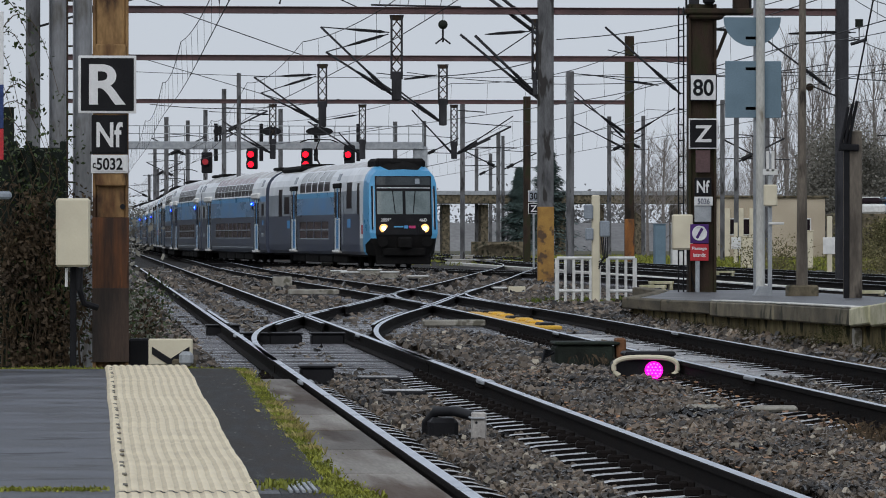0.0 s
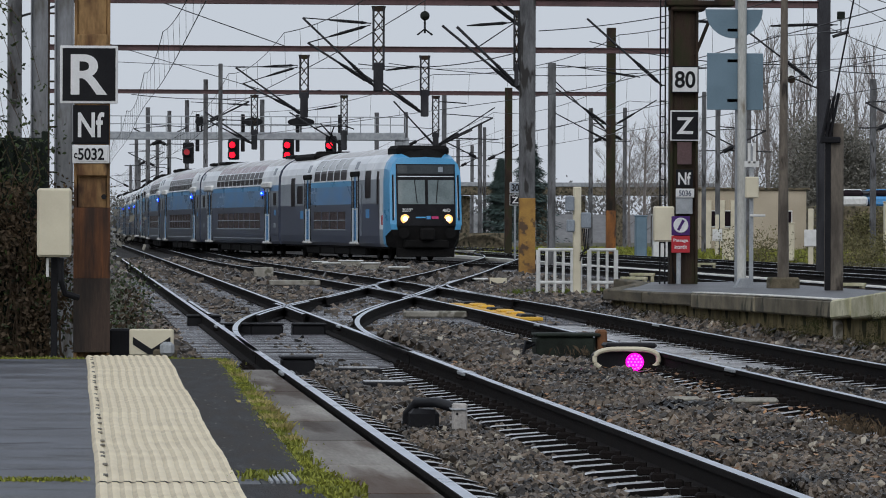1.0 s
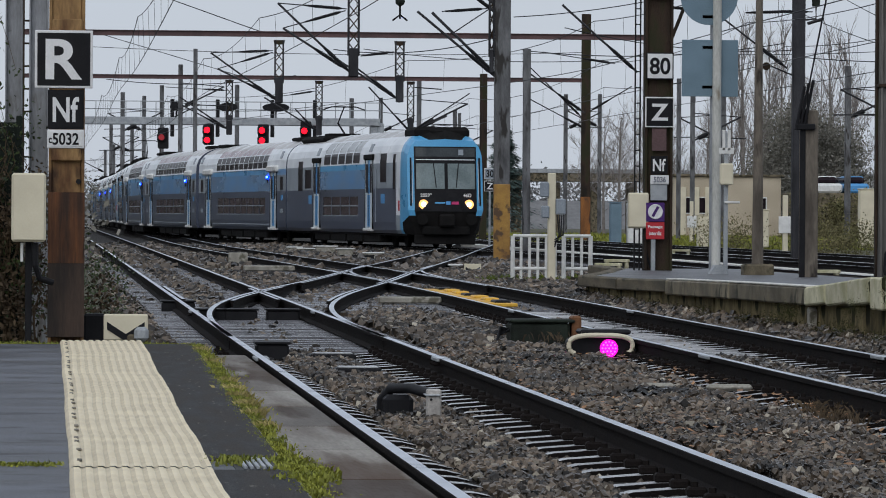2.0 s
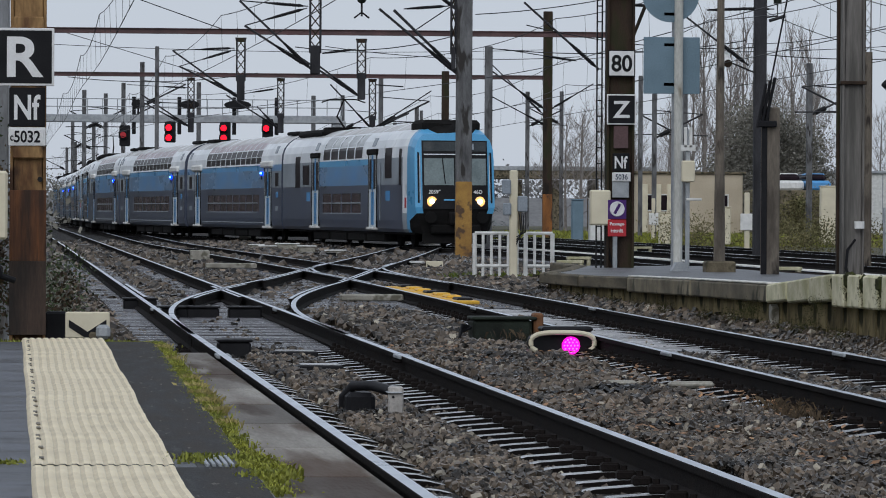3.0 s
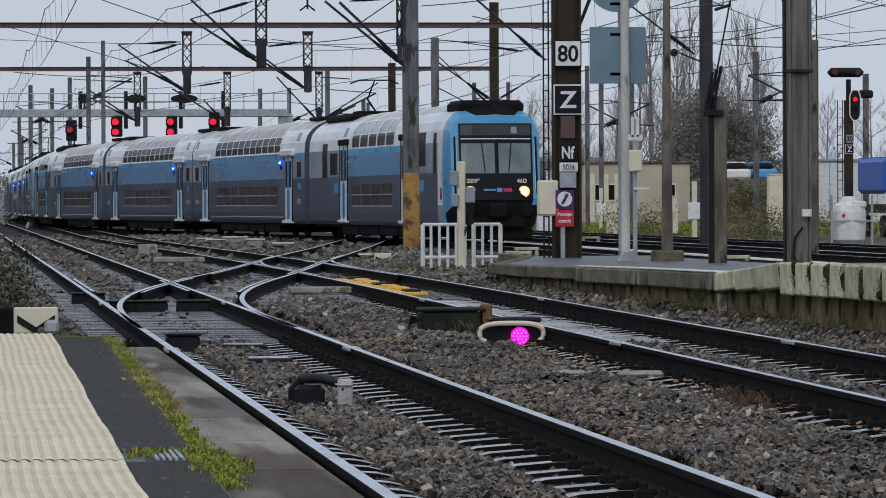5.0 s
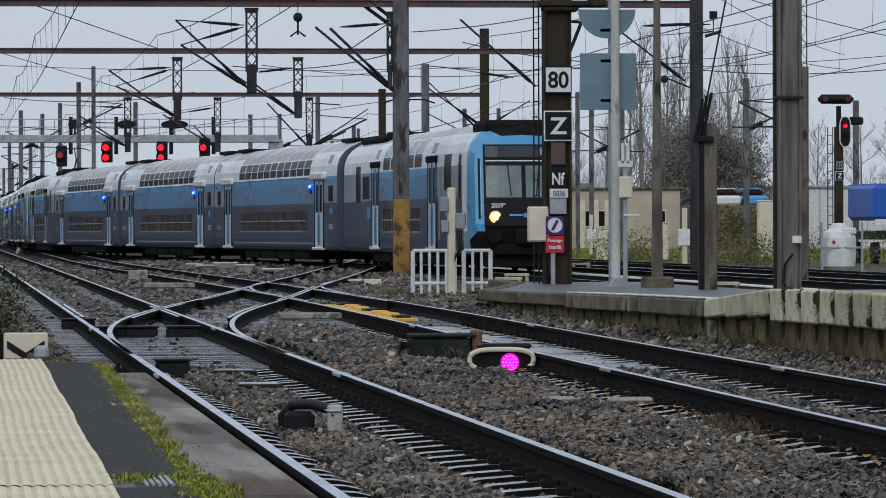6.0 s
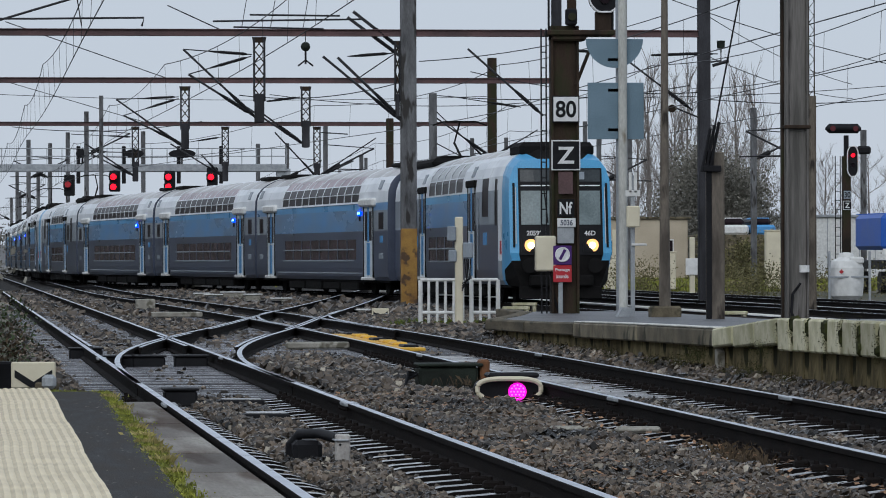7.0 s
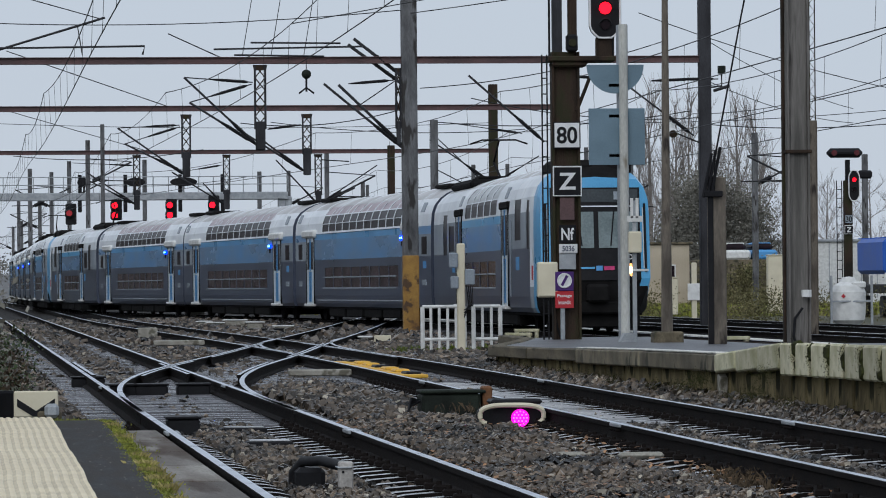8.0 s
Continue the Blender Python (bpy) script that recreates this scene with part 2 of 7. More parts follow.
M_TFACE = mat("cab_sky_blue", (0.12, 0.42, 0.72), (0.1, 0.36, 0.64), 0.3, 0, 0.8, 40, 0.03)
M_TGREY = mat("carriage_dark_grey", (0.088, 0.105, 0.155), (0.055, 0.065, 0.095), 0.3, 0, 0.5, 40, 0.02, stretch=(1, 0.5, 1), spec=0.5)
M_TSILVER = mat("carriage_silver", (0.86, 0.89, 0.92), (0.7, 0.73, 0.77), 0.42, 0.0, 0.6, 30, 0.04, spots=((0.55, 0.56, 0.57), 1.1, 0.62))
M_TROOF = mat("dusty_roof", (0.62, 0.62, 0.63), (0.42, 0.41, 0.41), 0.6, 0, 0.5, 30, 0.05)
M_TPALE = mat("carriage_pale_grey", (0.32, 0.36, 0.4), (0.22, 0.25, 0.29), 0.4, 0, 0.7, 40, 0.03)
M_TDOORW = mat("door_white", (0.68, 0.73, 0.77), (0.55, 0.6, 0.64), 0.4, 0, 2, 40, 0.03)
M_TDOORB = mat("door_stripe_blue", (0.1, 0.33, 0.66), (0.09, 0.3, 0.6), 0.4, 0, 2, 40, 0.03)
M_UNDER = mat("black_underframe", (0.016, 0.015, 0.015), (0.009, 0.009, 0.009), 0.85, 0, 3, 40, 0.3, spec=0.08)
M_GLASS = mat("dark_window_glass", (0.022, 0.014, 0.018), (0.012, 0.009, 0.011), 0.3, 0, 2, 20, 0, rvar=0.05, spec=0.06)
# Upper window panes: pale and mauve colours that include the sky's reflection.
M_ROOFLIGHT = mat("pale_reflecting_glass", (0.5, 0.52, 0.54), (0.36, 0.38, 0.4), 0.3, 0, 1.2, 20, 0, rvar=0.05)
M_MAUVE = mat("mauve_reflecting_glass", (0.42, 0.33, 0.36), (0.3, 0.22, 0.25), 0.3, 0, 1.2, 20, 0, rvar=0.05)
# Dark lower panes; the wine tone of their reflections is in the colour.
M_GLASSW = mat("wine_reflection_glass", (0.1, 0.065, 0.075), (0.045, 0.033, 0.04), 0.2, 0, 2, 20, 0, rvar=0.03)
M_SCREENTOP = mat("display_glass", (0.05, 0.06, 0.065), (0.03, 0.036, 0.04), 0.15, 0, 1, 20, 0, rvar=0.03)
# Base colour holds the greenish grey reflection seen on the windscreen.
M_SCREEN = mat("windscreen_glass_reflection", (0.22, 0.27, 0.275), (0.13, 0.165, 0.17), 0.08, 0, 1, 20, 0, rvar=0.02)
M_HEADLAMP = glow("headlamp", (1.0, 0.8, 0.5), 4.0)
# Amber emission that imitates the halo round each headlamp.
M_LAMPHALO = glow("headlamp_halo", (1.0, 0.5, 0.16), 1.1)
M_LEDCORE = glow("blue_marker_core", (0.1, 0.3, 1.0), 12)
# Blue emission for the halo round the two small side lamps.
M_BLUEHALO = glow("blue_marker_halo", (0.0, 0.016, 1.0), 9)

# ---- mesh helpers ----
class Geo:
    """Collects vertices and faces of one mesh."""

    def __init__(self):
        self.v, self.f, self.m = [], [], []

    def add(self, verts, faces, mi=0):
        k = len(self.v)
        self.v += [tuple(p) for p in verts]
        self.f += [tuple(i + k for i in f) for f in faces]
        self.m += [mi] * len(faces)
        return self

    def box(self, c, s, bev=0.0, rot=None, mi=0):
        hx, hy, hz = (v / 2 for v in s)
        b = min(bev, hx * 0.9, hy * 0.9, hz * 0.9)
        verts, faces, ids = [], [], {}
        for sx in (-1, 1):
            for sy in (-1, 1):
                for sz in (-1, 1):
                    if b:
                        for ax, p in enumerate(((hx, hy - b, hz - b), (hx - b, hy, hz - b), (hx - b, hy - b, hz))):
                            ids[sx, sy, sz, ax] = len(verts)
                            verts.append(Vector((sx * p[0], sy * p[1], sz * p[2])))
                    else:
                        for ax in range(3):
                            ids[sx, sy, sz, ax] = len(verts)
                        verts.append(Vector((sx * hx, sy * hy, sz * hz)))
        q = ((-1, -1), (1, -1), (1, 1), (-1, 1))
        for s1 in (-1, 1):
            o = q if s1 > 0 else q[::-1]
            faces.append([ids[s1, a, c_, 0] for a, c_ in o])
            faces.append([ids[c_, s1, a, 1] for a, c_ in o])
            faces.append([ids[a, c_, s1, 2] for a, c_ in o])
        if b:
            for s1 in (-1, 1):
                for s2 in (-1, 1):
                    faces.append([ids[s1, s2, -1, 0], ids[s1, s2, -1, 1], ids[s1, s2, 1, 1], ids[s1, s2, 1, 0]][::s1 * s2])
                    faces.append([ids[-1, s1, s2, 1], ids[-1, s1, s2, 2], ids[1, s1, s2, 2], ids[1, s1, s2, 1]][::s1 * s2])
                    faces.append([ids[s1, -1, s2, 2], ids[s1, -1, s2, 0], ids[s1, 1, s2, 0], ids[s1, 1, s2, 2]][::s1 * s2])
                    for s3 in (-1, 1):
                        faces.append([ids[s1, s2, s3, 0], ids[s1, s2, s3, 1], ids[s1, s2, s3, 2]][::s1 * s2 * s3])
        r = rot.to_3x3() if rot else None
        cv = Vector(c)
        return self.add([(r @ p if r else p) + cv for p in verts], faces, mi)

    def tube(self, pts, r, n=8, mi=0, r2=None):
        """A round bar along points."""
        pts = [Vector(p) for p in pts]
        verts, faces = [], []
        for i, p in enumerate(pts):
            d = (pts[min(i + 1, len(pts) - 1)] - pts[max(i - 1, 0)]).normalized()
            u = d.cross(Vector((0, 0, 1)) if abs(d.z) < 0.95 else Vector((0, 1, 0))).normalized()
            w = u.cross(d)
            rr = r if r2 is None else r + (r2 - r) * i / (len(pts) - 1)
            verts += [p + rr * (math.cos(2 * math.pi * k / n) * u + math.sin(2 * math.pi * k / n) * w) for k in range(n)]
        for i in range(len(pts) - 1):
            for k in range(n):
                faces.append((i * n + k, i * n + (k + 1) % n, (i + 1) * n + (k + 1) % n, (i + 1) * n + k))
        faces.append(tuple(range(n))[::-1])
        faces.append(tuple((len(pts) - 1) * n + k for k in range(n)))
        return self.add(verts, faces, mi)

    def sweep(self, pts, profile, mi=0, mats=None, closed=True):
        """A profile (side, up) carried along a path in plan."""
        pts = [Vector(p) for p in pts]
        n = len(profile)
        verts, faces, ms = [], [], []
        for i, p in enumerate(pts):
            d = pts[min(i + 1, len(pts) - 1)] - pts[max(i - 1, 0)]
            d.z = 0
            d.normalize()
            u = Vector((d.y, -d.x, 0))
            verts += [p + a * u + Vector((0, 0, b)) for a, b in profile]
        for i in range(len(pts) - 1):
            for k in range(n if closed else n - 1):
                faces.append((i * n + k, (i + 1) * n + k, (i + 1) * n + (k + 1) % n, i * n + (k + 1) % n))
                ms.append(mats[k] if mats else mi)
        if closed:
            faces += [tuple(range(n)), tuple((len(pts) - 1) * n + k for k in range(n))[::-1]]
            ms += [mi, mi]
        self.add(verts, faces)
        self.m[-len(ms):] = ms
        return self

    def plate(self, outline, axis, at, thick, mi=0):
        """A flat plate: outline in the plane across axis ('x', 'y' or 'z'), from at to at + thick."""
        n = len(outline)
        mk = {"x": lambda p, h: (h, p[0], p[1]), "y": lambda p, h: (p[0], h, p[1]), "z": lambda p, h: (p[0], p[1], h)}[axis]
        verts = [mk(p, at) for p in outline] + [mk(p, at + thick) for p in outline]
        faces = [tuple(range(n))[::-1], tuple(range(n, 2 * n))]
        faces += [(k, (k + 1) % n, n + (k + 1) % n, n + k) for k in range(n)]
        return self.add(verts, faces, mi)


def mesh(geo, mats, smooth=False):
    me = bpy.data.meshes.new("mesh")
    me.from_pydata(geo.v, [], geo.f)
    for m in mats if isinstance(mats, (list, tuple)) else [mats]:
        me.materials.append(m)
    if any(geo.m):
        me.polygons.foreach_set("material_index", geo.m)
    bm = bmesh.new()
    bm.from_mesh(me)
    bmesh.ops.recalc_face_normals(bm, faces=bm.faces)
    bm.to_mesh(me)
    bm.free()
    if smooth:
        me.polygons.foreach_set("use_smooth", [True] * len(me.polygons))
        me.set_sharp_from_angle(angle=radians(40))
    return me


def part(name, geo, mats, parent, label="", smooth=False):
    """Links geo as one mesh object under a thing or a part."""
    ob = new(name, geo if isinstance(geo, bpy.types.Mesh) else mesh(geo, mats, smooth))
    ob.parent = parent
    return tagged(ob, label)


def thing(name, label, category, at=(0, 0, 0), rz=0.0, group="", kind=""):
    ob = new(name)
    ob.empty_display_size = 0.1
    ob.matrix_world = pose(*at, 0, 0, rz)
    return tagged(ob, label, category, group, kind)


def setting(name, geo, mats, label, category, smooth=False, kind="structure"):
    return tagged(new(name, mesh(geo, mats, smooth)), label, category, "", kind)


def curve(knots, step=1.0):
    """Points every step metres of y on a smooth line x(y) through knots (y, x)."""
    ys, xs = [k[0] for k in knots], [k[1] for k in knots]
    n = len(ys)
    h = np.diff(ys)
    A, b = np.eye(n), np.zeros(n)
    for i in range(1, n - 1):
        A[i, i - 1], A[i, i], A[i, i + 1] = h[i - 1], 2 * (h[i - 1] + h[i]), h[i]
        b[i] = 6 * ((xs[i + 1] - xs[i]) / h[i] - (xs[i] - xs[i - 1]) / h[i - 1])
    M = np.linalg.solve(A, b)
    Y = np.arange(ys[0], ys[-1] + 1e-6, step)
    k = np.clip(np.searchsorted(ys, Y) - 1, 0, n - 2)
    xs, ys = np.array(xs), np.array(ys)
    hh, lo, hi = h[k], ys[k + 1] - Y, Y - ys[k]
    X = M[k] * lo**3 / 6 / hh + M[k + 1] * hi**3 / 6 / hh + (xs[k] / hh - M[k] * hh / 6) * lo + (xs[k + 1] / hh - M[k + 1] * hh / 6) * hi
    return X, Y


# ---- the tracks in plan: knots (y, x) ----
TRACK_A = curve([(-40, 2.5), (100, 2.5), (250, 2.4), (480, 2.0)])
TRACK_B = curve([(-40, 6.1), (5, 6.1), (25, 6.3), (45, 6.45), (60, 6.6), (80, 6.68), (95, 6.6), (128, 6.1), (165, 5.6), (200, 5.6), (300, 5.6), (480, 4.1)])
TRAIN_KNOTS = [(-40, 15.78), (20, 15.78), (60, 15.78), (95, 15.8), (115, 15.72), (135, 15.81), (155, 14.4), (175, 12.31), (195, 10.19), (220, 7.6), (250, 5.98), (290, 5.63), (350, 5.6), (480, 4.1)]
TRACK_C = curve(TRAIN_KNOTS)
TRACK_D = curve([(40, 2.5), (48, 2.52), (53.3, 2.62), (60, 2.98), (68.5, 3.8), (80, 5.22), (92, 6.6), (106.4, 8.3), (126, 10.65), (150, 13.4), (174, 16.2), (200, 18.8), (225, 20.1), (260, 20.4)])
TRACK_E = curve([(80, 6.68), (88, 6.75), (94, 6.98), (101, 7.58), (107, 8.36)])
TRACK_F = curve([(30, 20.4), (400, 20.4)], 5)
TRACK_G = curve([(30, 24.6), (400, 24.4)], 5)
GAUGE_HALF = 0.753
HEAD = [(-0.07, -0.16), (0.07, -0.16), (0.07, -0.148), (0.012, -0.125), (0.012, -0.045), (0.034, -0.036), (0.036, -0.005), (0.032, 0), (-0.032, 0), (-0.036, -0.005), (-0.034, -0.036), (-0.012, -0.045), (-0.012, -0.125), (-0.07, -0.148)]
HEAD_MATS = [1, 1, 1, 1, 1, 1, 1, 0, 1, 1, 1, 1, 1, 1]


def side_path(track, off, y0=-1e9, y1=1e9):
    X, Y = track
    dX = np.gradient(X, Y)
    n = np.sqrt(1 + dX**2)
    return [(x + off / k, y - off * d / k, 0) for x, y, d, k in zip(X, Y, dX, n) if y0 <= y <= y1]


def track(name, path, label, y0=-1e9, y1=1e9):
    root = thing(name, label, "railway track", kind="structure")
    for s in (-1, 1):
        part("rail", Geo().sweep(side_path(path, s * GAUGE_HALF, y0, y1), HEAD, 1, HEAD_MATS), [M_RAIL_TOP, M_RAIL], root, "steel rail with a polished head")
    return root


tracks = [track("track_1", TRACK_A, "straight railway track beside the platform"), track("track_2", TRACK_B, "railway track with wet shining rails"),
          track("track_3", TRACK_C, "curving railway track under the train"), track("track_4", TRACK_D, "diverging track crossing over the points", 44),
          track("track_5", TRACK_E, "short track joining the crossover", 82), track("track_6", TRACK_F, "far railway track in the yard"), track("track_7", TRACK_G, "far railway track in the yard")]

# ---- ground ----
g = Geo()
g.add([(-2500, -300, -0.42), (2500, -300, -0.42), (2500, 4500, -0.42), (-2500, 4500, -0.42)], [(0, 1, 2, 3)])
setting("ground", g, M_GROUND, "wide flat railway yard ground", "ground")
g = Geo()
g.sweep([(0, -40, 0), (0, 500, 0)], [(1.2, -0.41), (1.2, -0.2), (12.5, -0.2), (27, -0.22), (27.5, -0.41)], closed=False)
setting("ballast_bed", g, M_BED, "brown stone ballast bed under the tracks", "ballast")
# ---- platform on the near side, ramped down to rail level ----
def joint_x(y):
    """The mossy joint between the asphalt and the edge slabs runs at a slight angle to the rail."""
    return 1.03 + 0.0085 * max(0.0, y - 15)


g = Geo().add([(-8, -40, 0.05), (joint_x(0), -40, 0.05), (joint_x(15), 15, 0.05), (joint_x(39.5), 39.5, 0.05), (-8, 39.5, 0.05), (-8, -40, -0.4), (joint_x(0), -40, -0.4), (joint_x(15), 15, -0.4), (joint_x(39.5), 39.5, -0.4), (-8, 39.5, -0.4)],
              [(0, 1, 2, 3, 4), (1, 6, 7, 2), (2, 7, 8, 3), (3, 8, 9, 4), (5, 6, 1, 0), (4, 9, 5, 0)])
setting("platform_near", g, M_ASPHALT, "wet dark asphalt platform at rail level", "platform")
g = Geo()
for ya, yb in ((-39.0, 15.0), (15.0, 20.15), (20.95, 39.4)):
    v = [(0.62, ya), (joint_x(ya) - 0.01, ya), (joint_x(yb) - 0.01, yb), (0.62, yb)]
    g.add([(x, y, 0.056) for x, y in v] + [(x, y, 0.01) for x, y in v], [(0, 1, 2, 3), (0, 4, 5, 1), (1, 5, 6, 2), (2, 6, 7, 3)])
setting("path_border", g, M_DARKPATH, "dark damp asphalt beside the warning strip", "platform")
g = Geo()
y = -39.0
while y < 39:
    L = 2.6
    k = len(g.v)
    g.box((1.44, y + L / 2, -0.165), (0.49, L - 0.02, 0.28), 0.012)
    g.v[k:] = [(a + joint_x(b) - 1.165 if a < 1.44 else a, b, c) for a, b, c in g.v[k:]]
    y += L
setting("platform_edge", g, M_SLAB, "wet concrete edge slabs beside the rail", "platform edge")
# ---- far platform ----
EDGE = [(-40, 8.45, 0.6), (41, 8.4, 0.6), (45.8, 8.38, 0.57), (49.6, 8.36, 0.4), (57, 8.32, 0.355), (60.6, 8.3, 0.32), (66, 8.3, 0.265), (71, 8.32, 0.235), (76, 9.25, 0.225), (83, 10.4, 0.22)]
BACK = 12.7
g = Geo()
n = len(EDGE)
g.add([(x + 0.2, y, z) for y, x, z in EDGE] + [(BACK, y, z) for y, x, z in EDGE], [(i, n + i, n + i + 1, i + 1) for i in range(n - 1)])
setting("platform_far", g, M_FARPATH, "wet dark asphalt surface of the far platform", "platform")
g = Geo()
g.add([(x + 0.16, y, z - 0.05) for y, x, z in EDGE] + [(x + 0.16, y, -0.4) for y, x, z in EDGE] + [(BACK, 83, 0.22), (BACK, 83, -0.4), (BACK, -40, 0.6), (BACK, -40, -0.4)],
      [(i, i + 1, n + i + 1, n + i) for i in range(n - 1)] + [(n - 1, 2 * n, 2 * n + 1, 2 * n - 1), (2 * n, 2 * n + 2, 2 * n + 3, 2 * n + 1)])
setting("platform_core", g, M_SOOT, "dark recessed core of the far platform wall", "platform")
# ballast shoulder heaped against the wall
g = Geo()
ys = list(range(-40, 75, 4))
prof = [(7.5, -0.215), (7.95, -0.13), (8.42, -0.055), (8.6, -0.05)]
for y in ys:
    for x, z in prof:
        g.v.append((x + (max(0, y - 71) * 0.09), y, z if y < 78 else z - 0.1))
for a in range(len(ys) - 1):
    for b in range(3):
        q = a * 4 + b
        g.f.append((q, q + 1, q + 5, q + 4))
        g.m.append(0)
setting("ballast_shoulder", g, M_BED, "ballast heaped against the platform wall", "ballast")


def lettering(word, parent, at, width, height, material, label=""):
    """Raised letters in the plane of at, fitted to a width and height."""
    cu = bpy.data.curves.new("letters", "FONT")
    cu.body, cu.align_x, cu.extrude, cu.offset = word, "CENTER", 0.003, 0.022
    ob = bpy.data.objects.new("letters", cu)
    me = bpy.data.meshes.new_from_object(ob)
    xs, ys = [v.co.x for v in me.vertices], [v.co.y for v in me.vertices]
    sx, sy = width / (max(xs) - min(xs)), height / (max(ys) - min(ys))
    cx, y0 = (max(xs) + min(xs)) / 2, min(ys)
    for v in me.vertices:
        v.co = ((v.co.x - cx) * sx, (v.co.y - y0) * sy, v.co.z)
    me.materials.clear()
    me.materials.append(material)
    out = new("lettering", me)
    out.parent = parent
    out.matrix_basis = at
    return tagged(out, label or "lettering")


# ---- sleepers ----
def block_mesh(s1=1):
    """One concrete block of a two-block sleeper, its top sloping to the ends, with clips beside the rail foot."""
    g = Geo()
    prof = [(-0.5, -0.3), (0.42, -0.3), (0.42, -0.2), (0.14, -0.162), (-0.14, -0.162), (-0.36, -0.178), (-0.5, -0.21)]
    g.plate([(s1 * a, b) for a, b in prof], "y", -0.085, 0.17)
    for s in (-1, 1):
        g.box((s * 0.12, 0, -0.14), (0.1, 0.09, 0.05), 0.012, mi=1)
        g.tube([(s * 0.13, 0, -0.13), (s * 0.13, 0, -0.09)], 0.018, 6, mi=1)
    # front and back faces near-black: shade below the pale top, painted on
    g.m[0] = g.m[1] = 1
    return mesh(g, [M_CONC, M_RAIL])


def timber_mesh(length):
    g = Geo().box((0, 0, -0.24), (length, 0.25, 0.15), 0.012)
    return mesh(g, [M_TIMBER])


rng = random.Random(4)


def sleepers(root, path, y0, y1, me, offsets, pitch=0.6):
    X, Y = path
    y = y0
    while y < y1:
        x = float(np.interp(y, Y, X))
        slope = float(np.interp(y + 0.5, Y, X)) - float(np.interp(y - 0.5, Y, X))
        for off in offsets:
            ob = part("sleeper", me, None, root)
            ob.matrix_basis = pose(x + off, y - off * slope + rng.uniform(-0.02, 0.02), rng.uniform(-0.006, 0.006), 0, 0, -math.degrees(slope) + rng.uniform(-1, 1))
        y += pitch


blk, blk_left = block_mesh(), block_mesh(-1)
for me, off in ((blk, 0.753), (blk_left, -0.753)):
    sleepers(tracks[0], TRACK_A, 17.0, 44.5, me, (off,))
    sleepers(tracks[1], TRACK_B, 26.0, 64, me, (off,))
t26, t32 = timber_mesh(2.6), timber_mesh(3.3)
mono = mesh(Geo().box((0, 0, -0.225), (1.1, 0.15, 0.11), 0.015), [M_CONC])
sleepers(tracks[1], TRACK_B, 44.0, 64, mono, (0.0,))
sleepers(tracks[0], TRACK_A, 45.0, 58, t26, (0.0,))
sleepers(tracks[0], TRACK_A, 58.2, 70, t32, (0.5,))
sleepers(tracks[0], TRACK_A, 70.4, 120, t26, (0.0,), 0.7)
sleepers(tracks[1], TRACK_B, 64.4, 120, t26, (0.0,), 0.7)
sleepers(tracks[1], (np.full(2, 4.55), np.array([0.0, 500.0])), 63.2, 76, timber_mesh(2.5), (0.0,), 0.62)
sleepers(tracks[3], TRACK_D, 72, 150, t26, (0.0,), 0.8)
sleepers(tracks[2], TRACK_C, 80, 190, t26, (0.0,), 0.9)

# ---- check rails and point blades round the crossing ----
for path, off, y0, y1, root in ((TRACK_A, 0.66, 63, 72, tracks[0]), (TRACK_A, -0.66, 63, 74, tracks[0]), (TRACK_D, 0.66, 62, 72, tracks[3]), (TRACK_D, -0.66, 62, 74, tracks[3]), (TRACK_B, 0.66, 76, 96, tracks[1]), (TRACK_B, -0.66, 76, 96, tracks[1]), (TRACK_D, 0.66, 78, 96, tracks[3]), (TRACK_D, -0.66, 78, 96, tracks[3])):
    part("check_rail", Geo().sweep(side_path(path, off, y0, y1), [(a * 0.8, b) for a, b in HEAD], 1, HEAD_MATS), [M_RAIL_TOP, M_RAIL], root, "check rail at the crossing")

# ---- bolted rail joints with pale worn plates ----
for root, path, y in ((tracks[0], TRACK_A, 37.7), (tracks[1], TRACK_B, 38.5), (tracks[0], TRACK_A, 55.5), (tracks[1], TRACK_B, 56.5)):
    for sd in (-1, 1):
        x = float(np.interp(y, path[1], path[0])) + sd * GAUGE_HALF
        jp = part("joint_plate", Geo().box((x - 0.045, y, -0.012), (0.03, 0.55, 0.03), 0.006).box((x + 0.045, y, -0.012), (0.03, 0.55, 0.03), 0.006), M_GALV, root, "pale worn joint plate")
        for k in range(4):
            part("bolt", Geo().tube([(x - 0.075, y - 0.2 + 0.13 * k, -0.05), (x - 0.03, y - 0.2 + 0.13 * k, -0.05)], 0.014, 6), M_RAIL, jp)

